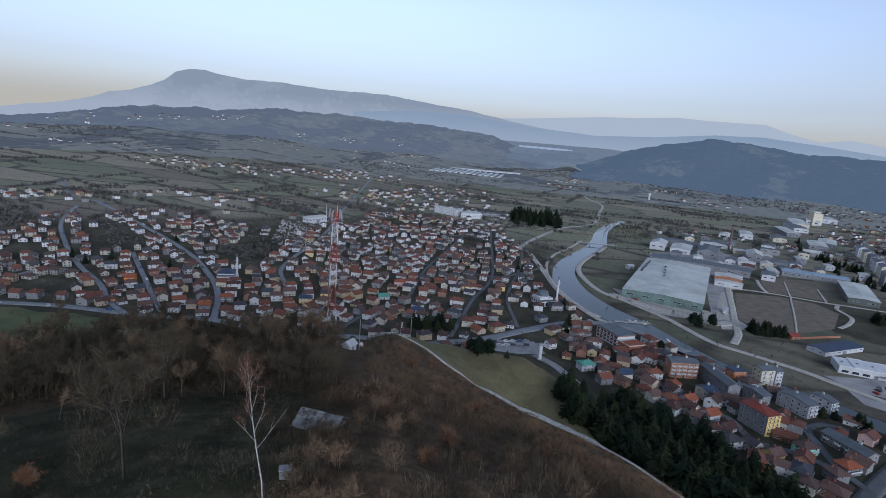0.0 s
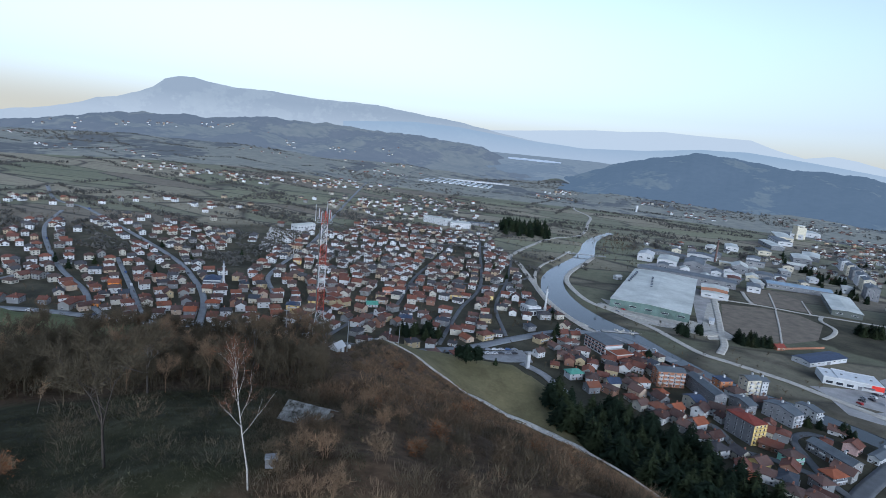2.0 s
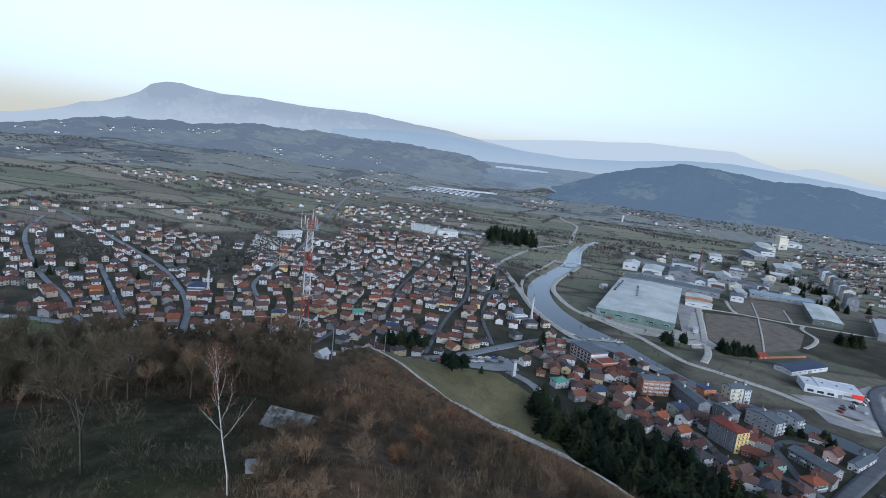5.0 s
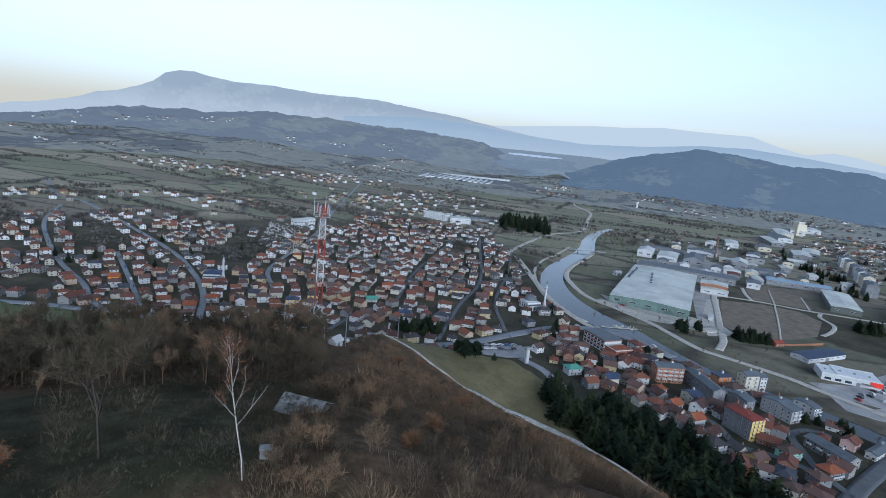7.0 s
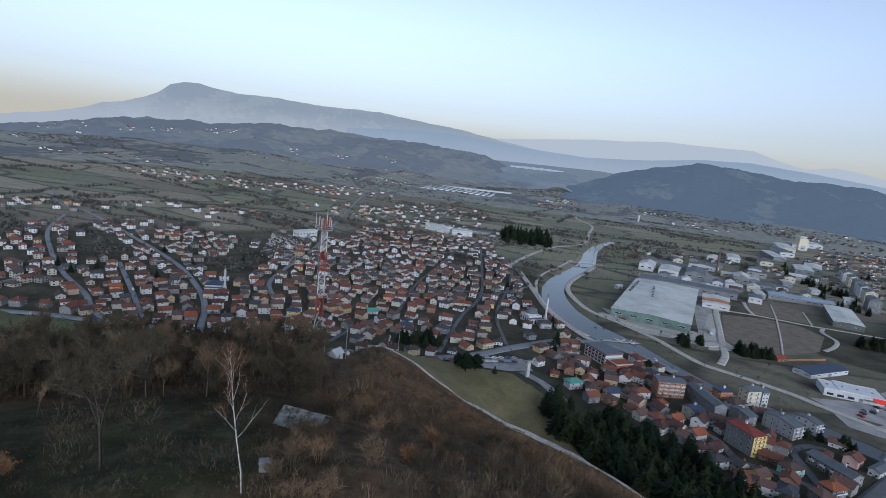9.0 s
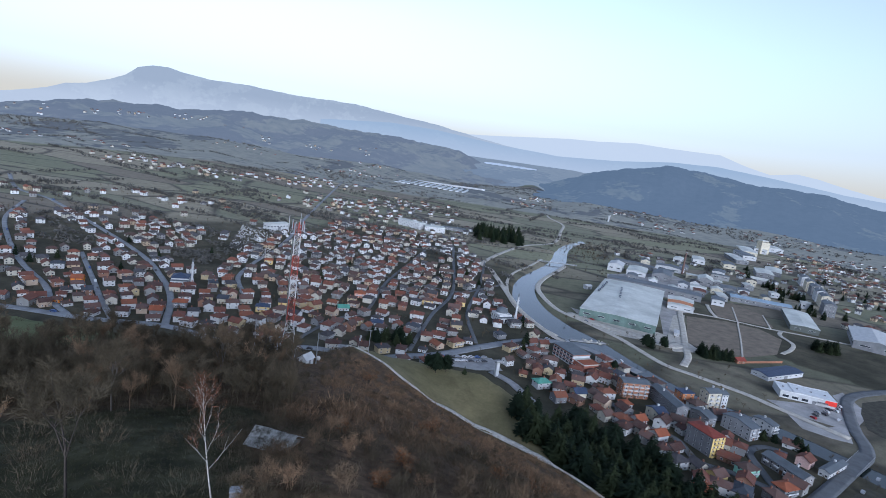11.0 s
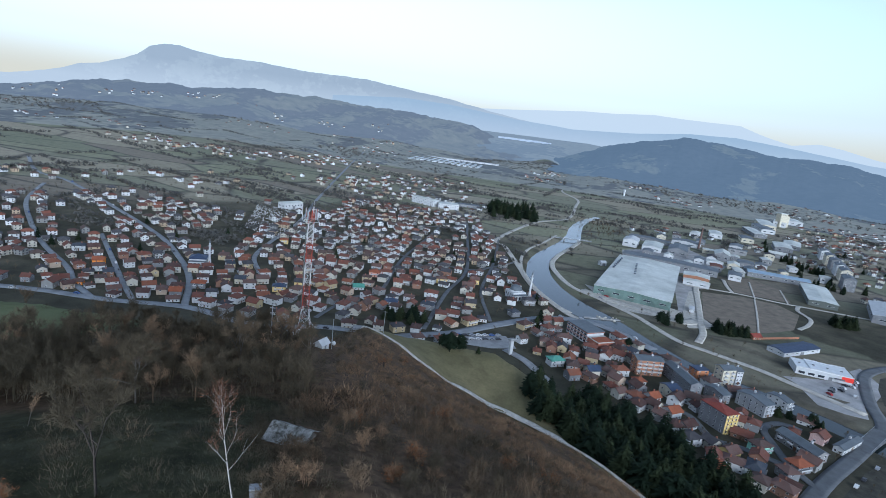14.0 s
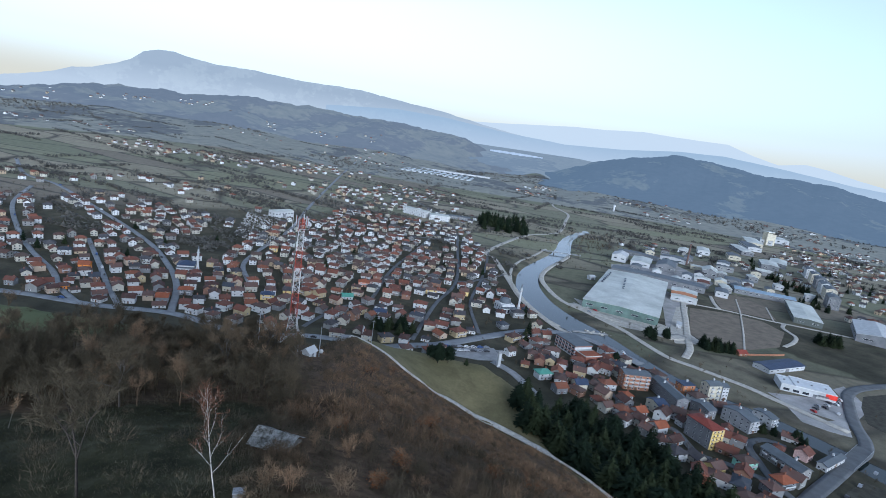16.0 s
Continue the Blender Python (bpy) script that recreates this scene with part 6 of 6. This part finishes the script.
def lattice_mast(x, y):
    z0 = float(gz(x, y))
    ob = thing("radio_mast", "red and white lattice telecom mast with panel antennas", "mast", m=pose(x, y, z0, 0, 0, 12))
    b = 86.2 - z0
    bands = [(-.5, b, 1.7, 1.5, mast_red, 1), (b, b + 5, 1.5, .85, mast_white, 2), (b + 5, b + 11.3, .85, .80, mast_red, 4), (b + 11.3, b + 17.3, .80, .76, mast_white, 4),
             (b + 17.3, b + 22.5, .76, .72, mast_red, 4), (b + 22.5, b + 27.8, .72, .68, mast_white, 4), (b + 27.8, b + 30.5, .68, .66, mast_red, 2)]
    for za, zb, wa, wb, m, n in bands:
        for sx, sy in ((-1, -1), (1, -1), (1, 1), (-1, 1)):
            part("leg", rod(bmesh.new(), (sx * wa, sy * wa, za), (sx * wb, sy * wb, zb), .062, .062, 6), m, ob)
        bm = bmesh.new()
        for k in range(n):
            f0, f1 = k / n, (k + 1) / n
            a, c = wa + (wb - wa) * f0, wa + (wb - wa) * f1
            u, v = za + (zb - za) * f0, za + (zb - za) * f1
            for q in range(4):
                p = [pose(0, 0, 0, 0, 0, 90 * q) @ Vector(t) for t in ((-a, -a, u), (a, -a, u), (c, -c, v), (-c, -c, v))]
                rod(bm, p[0], p[2], .032, .032, 4)
                rod(bm, p[1], p[3], .032, .032, 4)
                rod(bm, p[3], p[2], .032, .032, 4)
        part("lattice_section", bm, m, ob)
    top = b + 28.5
    bm = bmesh.new()
    for q in range(4):
        rod(bm, pose(0, 0, 0, 0, 0, 90 * q) @ Vector((-1.8, -1.8, top)), pose(0, 0, 0, 0, 0, 90 * q) @ Vector((1.8, -1.8, top)), .06, .06, 5)
        rod(bm, pose(0, 0, 0, 0, 0, 90 * q) @ Vector((-1.8, -1.8, top + 1)), pose(0, 0, 0, 0, 0, 90 * q) @ Vector((1.8, -1.8, top + 1)), .04, .04, 5)
    part("platform", bm, steel, ob)
    for i in range(9):
        a = 6.283 * i / 9
        r = 1.5
        bm = one_box(-.16, -.1, 0, .16, .1, 2.3, .03)
        bm.transform(pose(r * math.cos(a), r * math.sin(a), top + .2 + (i % 3) * .4, 0, 0, math.degrees(a) + 90))
        part("panel_antenna", bm, mast_red if i % 3 == 1 else steel, ob)
    for x1, y1, zz in ((-2.6, 0, top - 1), (2.4, .5, top - 3), (1.6, -1.4, b + 16), (1.4, -1.3, b + 5)):
        part("dish", rod(bmesh.new(), (x1, y1, zz), (x1 + .1, y1 - .4, zz), .32, .36, 14), steel, ob)
    part("cable_ladder", one_box(-1.2, -.25, b - 2, -1.0, .25, b + 27), bpy.data.materials["dark_cladding"], ob, "dark bundle of cables up the mast")
    part("whip_antenna", rod(bmesh.new(), (-2.3, 0, top), (-2.3, 0, top + 4.2), .08, .05, 6), mast_white, ob)
    part("whip_antenna", rod(bmesh.new(), (.4, .4, b + 30.5), (.4, .4, b + 33.5), .06, .03, 6), mast_white, ob)
    cab = thing("equipment_cabinet", "pale equipment cabinets at the foot of the mast", "cabinet", m=put_at(x - 1.5, y - 5, 12))
    part("body", one_box(-2, -.6, -.2, 2, .6, 1.6, .04), white_wall, cab)
    part("door", one_box(-.9, -.66, .05, .9, -.58, 1.5), mast_white, cab)


lattice_mast(*MAST)
hut = thing("kiosk", "small white-roofed shelter beside the mast", "hut", m=put_at(-35.3, 128, 68) @ Matrix.Diagonal((.82, .82, .85, 1)))
part("roof", gable_roof(3.6, 3.0, 1.6, 1.2, .3, .12), white_wall, hut)
part("wall", gable_body(3.4, 2.8, 1.6, 1.1), white_wall, hut)
part("door", one_box(-.4, -1.46, -.1, .4, -1.36, 1.5), grey_wall, hut)


def pole(x, y, h, label, ball=False, r=.13, category="pole"):
    ob = thing("pole", label, category, m=put_at(x, y))
    part("shaft", rod(bmesh.new(), (0, 0, -.5), (0, 0, h), r, r * .7, 8), steel, ob)
    if ball:
        bm = bmesh.new()
        bmesh.ops.create_uvsphere(bm, u_segments=12, v_segments=8, radius=.55)
        bm.transform(Matrix.Translation((.5, 0, 1.6)))
        part("dish", bm, mast_white, ob)
    else:
        part("cross_arm", one_box(-.7, -.05, h - .6, .7, .05, h - .45), steel, ob)
    return ob


pole(-33.3, 130, 8.2, "grey steel pole with a round white dish", True)
pole(-47.5, 125, 8, "thin wooden pole behind the thicket")
pole(-38, 127, 6, "thin steel pole beside the mast")
pole(-36, 234, 11, "thin flagpole on the ridge")
flag = thing("banner_pole", "leaning white banner on a thin pole", "flag", m=put_at(-41, 236, 0))
part("shaft", rod(bmesh.new(), (0, 0, -.5), (0, 0, 6.5), .07, .05, 6), steel, flag)
bm = bmesh.new()
row = [[bm.verts.new((x0 + .25 * math.sin(k * 1.3), .12 * math.sin(k * 2), 6.4 - k * .55)) for x0 in (.05, .75)] for k in range(6)]
for p, q in zip(row, row[1:]):
    bm.faces.new((p[0], p[1], q[1], q[0]))
bmesh.ops.solidify(bm, geom=bm.faces[:], thickness=.04)
part("banner", bm, white_wall, flag)
bunker = thing("concrete_hut", "square pale concrete hut at the end of the track", "hut", m=put_at(-48.5, 240, 15))
part("wall", one_box(-2.6, -2, -.8, 2.6, 2, 3.2, .05), white_wall, bunker)
part("roof", one_box(-2.8, -2.2, 3.2, 2.8, 2.2, 3.45), concrete, bunker)
part("door", one_box(-.5, -2.06, 0, .5, -1.98, 2), grey_wall, bunker)

# the broken slab of an old roof in the thicket
ruin = thing("ruined_roof", "weathered grey slab of a collapsed roof", "ruin", m=put_at(-18.0, 54.6, -12) @ Matrix.Diagonal((.78, .78, .95, 1)))
bm = bmesh.new()
for x0, x1, y0, z0, y1, z1 in ((-3.4, 3.2, -2.6, .2, .2, 1.5), (-3.4, 3.2, .2, 1.5, 2.4, .4)):
    n = 6
    g = [[bm.verts.new((x0 + (x1 - x0) * i / n + noise.noise((i, j, z0)) * .25, y0 + (y1 - y0) * j / 3, z0 + (z1 - z0) * j / 3 + noise.noise((i * .9, j, 5)) * .12)) for i in range(n + 1)] for j in range(4)]
    for j in range(3):
        for i in range(n):
            bm.faces.new((g[j][i], g[j][i + 1], g[j + 1][i + 1], g[j + 1][i]))
bmesh.ops.solidify(bm, geom=bm.faces[:], thickness=.18)
ws = Nodes("weathered_slab", .9)
moss = ws.ramp(ws.noise(.9, 6, None, .7), [(.42, (.44, .44, .42)), (.52, (.26, .255, .235)), (.62, (.07, .066, .05))])
ws.colour(ws.mix(.5, moss, ws.ramp(ws.noise(6, 3), [(.35, (.5, .5, .48)), (.65, (1, 1, 1))]), "MULTIPLY")).bump(ws.noise(3, 4), .5, .05)
part("slab", bm, ws.m, ruin)
part("wall", one_box(-3, -2.2, -.8, 2.8, 2, .25), plain("old_masonry", (.2, .19, .17), .95, grain=1.5, depth=.4), ruin)
crate = thing("metal_crate", "small grey metal crate in the undergrowth", "crate", m=put_at(-16.7, 41.3, 20))
part("body", one_box(-.5, -.4, -.1, .5, .4, .8, .03), grey_wall, crate)
part("lid", one_box(-.54, -.44, .8, .54, .44, .87), steel, crate)

# ---- open ground in the town ----
def patch(name, label, pts, material, z=.12, category="ground"):
    v = [(x, y, float(gz(x, y)) + z) for x, y in pts]
    me_v = v + [(x, y, zz - .4) for x, y, zz in v]
    n = len(v)
    f = [tuple(range(n))] + [(i, i + n, (i + 1) % n + n, (i + 1) % n) for i in range(n)]
    ob = mesh_ob(name, me_v, f, material)
    bm = bmesh.new()
    bm.from_mesh(ob.data)
    bmesh.ops.recalc_face_normals(bm, faces=bm.faces[:])
    bm.to_mesh(ob.data)
    bm.free()
    return tagged(ob, label, category, kind="structure")


plough = plain("ploughed_earth", (.165, .138, .105), .95, grain=.12, depth=.35)
patch("field", "dark brown ploughed field behind a fence", [(248, 581), (291, 584), (321, 571), (327, 540), (294, 487), (258, 465), (217, 466), (213, 486)], plough, category="field")
patch("field", "dark brown allotment field", [(302, 652), (344, 686), (360, 642), (343, 586), (290, 601)], plough, category="field")
patch("yard", "pale gravel yard in front of the factory", [(190, 480), (206, 470), (214, 486), (240, 588), (262, 600), (240, 655)], yard, .08)
patch("sand_bank", "pale trampled sand between the river and the factory", [(117, 545), (121, 520), (125, 497), (136, 476), (157, 470), (177, 468), (192, 462), (205, 462), (214, 470), (192, 500), (172, 511), (148, 519), (128, 538)], gravel, .1)
patch("yard", "pale gravel forecourt with a container", [(232, 576), (247, 584), (211, 490), (216, 458), (188, 450), (186, 462), (204, 509)], gravel, .16)
patch("yard", "pale works yard behind the hall", [(190, 694), (205, 760), (320, 840), (340, 740), (300, 680), (250, 660)], yard, .06)
patch("yard", "pale paved bank beside the bridge", [(228, 353), (226, 331), (239, 323), (250, 320), (263, 346), (247, 339)], yard, .1)
patch("yard", "asphalt car park in front of the supermarket", [(225, 372), (232, 352), (262, 338), (296, 372), (302, 410), (288, 400), (282, 378)], yard, .09, "car park")
patch("yard", "pale concrete car park below the hill", [(-8, 345), (2, 358), (31, 370), (38, 350), (20, 344)], concrete, .15, "car park")
strip("road_path", [(236, 602), (290, 594), (330, 579), (365, 572), (430, 556)], 4, gravel, .22)
tagged(bpy.data.objects["road_path"], "pale path between the fields", "path", kind="structure")
tagged(strip("road_path", [(345, 575), (334, 556), (332, 530), (318, 508), (300, 490)], 4, gravel, .22), "pale curving path beside the field", "path", kind="structure")
for fl in ([(333, 661), (303, 581)], [(302, 580), (275, 516), (247, 453)], [(359, 640), (336, 578)]):
    tagged(strip("road_path", fl, 1.6, gravel, .26), "narrow trodden path between the allotments", "path", kind="structure")
tagged(strip("road_path", [(300, 655), (290, 620), (286, 596)], 4, gravel, .22), "pale path between the fields", "path", kind="structure")
tagged(strip("road_path", [(30, 345), (42, 332), (48, 320), (56, 303)], 6, concrete, .3), "pale concrete ramp at the foot of the hill", "path", kind="structure")
lake, plain_ob = [], bpy.data.objects["backdrop_plain"]
for k in range(25):
    f = k / 24
    half = 62 * math.sin(math.pi * (.06 + .88 * f)) ** .5 * (1 + .15 * math.sin(k * 1.9))
    for side in (-1, 1):
        a, d = radians(1.0 + 5.4 * f), 3150 - 20 * f + side * half
        lake.append((d * math.sin(a), d * math.cos(a), standing(plain_ob, d * math.sin(a), d * math.cos(a)) + 2.5))
tagged(mesh_ob("far_water", lake, [(2 * k, 2 * k + 2, 2 * k + 3, 2 * k + 1) for k in range(24)], plain("pale_water", (.6, .63, .66), .3)),
       "pale strip of water in the far valley", "water", kind="structure")
soil_and_shade = plain("garden_soil_and_shade", (.055, .052, .04), .95, grain=.25, depth=.5)
patch("garden", "dark kitchen gardens beside the bridge road", [(168, 219), (186, 237), (206, 256), (222, 268), (250, 250), (235, 215), (200, 196), (172, 200)], soil_and_shade, .1, "garden")
# shade over this plot is put into the ground's dark colour
patch("garden", "overgrown plot inside the bend of the road, shade painted dark", [(276, 345), (290, 372), (306, 394), (334, 408), (372, 396), (350, 350), (312, 322), (284, 326)], soil_and_shade, .1, "garden")
for a, b in (((176, 214), (196, 234)), ((186, 210), (208, 231)), ((198, 205), (222, 228))):
    tagged(strip("road_path", [a, b], 1.6, concrete, .24), "narrow concrete path between kitchen gardens", "path", kind="structure")
pier = thing("concrete_pier", "tall white concrete pier with a platform on top", "pier", m=put_at(33, 339, 30))
part("shaft", one_box(-1.1, -1.1, -1, 1.1, 1.1, 10, .1), white_wall, pier)
part("platform", one_box(-2.4, -2, 10, 2.4, 2, 10.7), concrete, pier)
part("railing", one_box(-2.4, -2, 10.7, 2.4, -1.9, 11.6), steel, pier)
wall_f = thing("boundary_wall", "long low reddish brick wall beside the field", "wall", m=pose(0, 0, 0))
bm = one_box(0, -.15, -.3, 42, .15, 1.8)
bm.transform(pose(246.5, 447, 0, 0, 0, 22.5))
part("panel", bm, raw_brick, wall_f)

# ---- bridges ----
def bridge(a, b, width, z, label, material, rail=1.1):
    a, b = Vector((*a, z)), Vector((*b, z))
    L = (b - a).length
    ob = thing("bridge", label, "bridge", m=pose(a.x, a.y, z, 0, 0, math.degrees(math.atan2(b.y - a.y, b.x - a.x))))
    part("deck", one_box(0, -width / 2, -.5, L, width / 2, 0), material, ob)
    for s in (-1, 1):
        bm = bmesh.new()
        box(bm, 0, s * width / 2 - .06, rail - .08, L, s * width / 2 + .06, rail)
        box(bm, 0, s * width / 2 - .04, rail * .5, L, s * width / 2 + .04, rail * .5 + .06)
        for i in range(int(L / 2.5) + 1):
            box(bm, i * 2.5, s * width / 2 - .05, 0, i * 2.5 + .1, s * width / 2 + .05, rail)
        part("railing", bm, steel, ob)
    for f in (.33, .67):
        part("pier", one_box(L * f - .6, -width * .4, -5, L * f + .6, width * .4, -.5), concrete, ob)


bridge((108, 778), (166, 781), 3, 1.4, "slim footbridge over the river", concrete)
bridge((220, 280), (248, 306), 8, .55, "road bridge over the river with railings", dark_asphalt)
weir = thing("weir", "low concrete weir with stones across the river", "weir", m=pose(119, 446, -1.6, 0, 0, 8))
part("sill", one_box(-20, -1.5, -1, 20, 1.5, .55, .1), concrete, weir)
for i in range(14):
    bm = bmesh.new()
    bmesh.ops.create_icosphere(bm, subdivisions=1, radius=prng.uniform(.7, 1.5))
    for v in bm.verts:
        v.co *= prng.uniform(.75, 1.2)
    bm.transform(Matrix.Translation((prng.uniform(-18, 18), prng.uniform(-4, 5), .2)))
    part("boulder", bm, gravel, weir)


# ---- cars ----
car_paint = by_random("car_paint", [(0, (.5, .5, .5)), (.3, (.05, .05, .055)), (.5, (.25, .26, .28)), (.75, (.28, .03, .03)), (.80, (.05, .09, .22)), (.88, (.6, .6, .58))], .35, .1)
tyre = plain("tyre_rubber", (.03, .03, .03), .9)


def car(x, y, turn, label="parked car on the street"):
    ob = thing("car", label, "car", "parked cars", put_at(x, y, turn, .3))
    bm = bmesh.new()
    prof = [(-2.1, .25), (2.1, .25), (2.15, .75), (1.2, .9), (.6, 1.42), (-1.2, 1.45), (-1.9, .95), (-2.15, .8)]
    a = [bm.verts.new((px, -.82, pz)) for px, pz in prof]
    b = [bm.verts.new((px, .82, pz)) for px, pz in prof]
    bm.faces.new(a[::-1])
    bm.faces.new(b)
    for i in range(8):
        bm.faces.new((a[i], a[(i + 1) % 8], b[(i + 1) % 8], b[i]))
    bmesh.ops.recalc_face_normals(bm, faces=bm.faces[:])
    part("body", bm, car_paint, ob)
    part("side_glass", one_box(-1.3, -.84, .98, .75, .84, 1.34), glass_dark, ob)
    for sx in (-1.3, 1.3):
        for sy in (-.78, .78):
            part("wheel", rod(bmesh.new(), (sx, sy - .1, .32), (sx, sy + .1, .32), .32, .32, 10), tyre, ob)
    return ob


first = car(262, 352, 40, "parked car in front of the supermarket")
for i in range(9):
    copy_thing(first, put_at(244 + i * 4.3, 350 + i * 3.0 + (i % 3) * 2, 108 + i % 4, .3))
for i in range(14):
    copy_thing(first, put_at(-2 + (i % 7) * 4.6, 351 + (i // 7) * 7 + (i % 7) * 1.6, 20, .3))
for i in range(26):
    l, w = ROAD_LINES[prng.choice([2, 3, 4, 5, 6, 8, 10, 15])]
    j = prng.randrange(2, len(l) - 2)
    d = l[j + 1] - l[j]
    off = prng.choice([-1, 1]) * (w / 2 - 1.1)
    nx, ny = d[1], -d[0]
    k = math.hypot(nx, ny)
    x, y = l[j][0] + nx / k * off, l[j][1] + ny / k * off
    tagged(copy_thing(first, put_at(x, y, math.degrees(math.atan2(d[1], d[0])), .35)), "parked car at the side of the street")

for i, (x, y) in enumerate(((158, 213), (164, 219), (190, 245), (198, 252), (213, 265), (232, 281))):
    tagged(copy_thing(first, put_at(x + 3.0, y - 2.8, 44, .35)), "parked car at the side of the bridge road")

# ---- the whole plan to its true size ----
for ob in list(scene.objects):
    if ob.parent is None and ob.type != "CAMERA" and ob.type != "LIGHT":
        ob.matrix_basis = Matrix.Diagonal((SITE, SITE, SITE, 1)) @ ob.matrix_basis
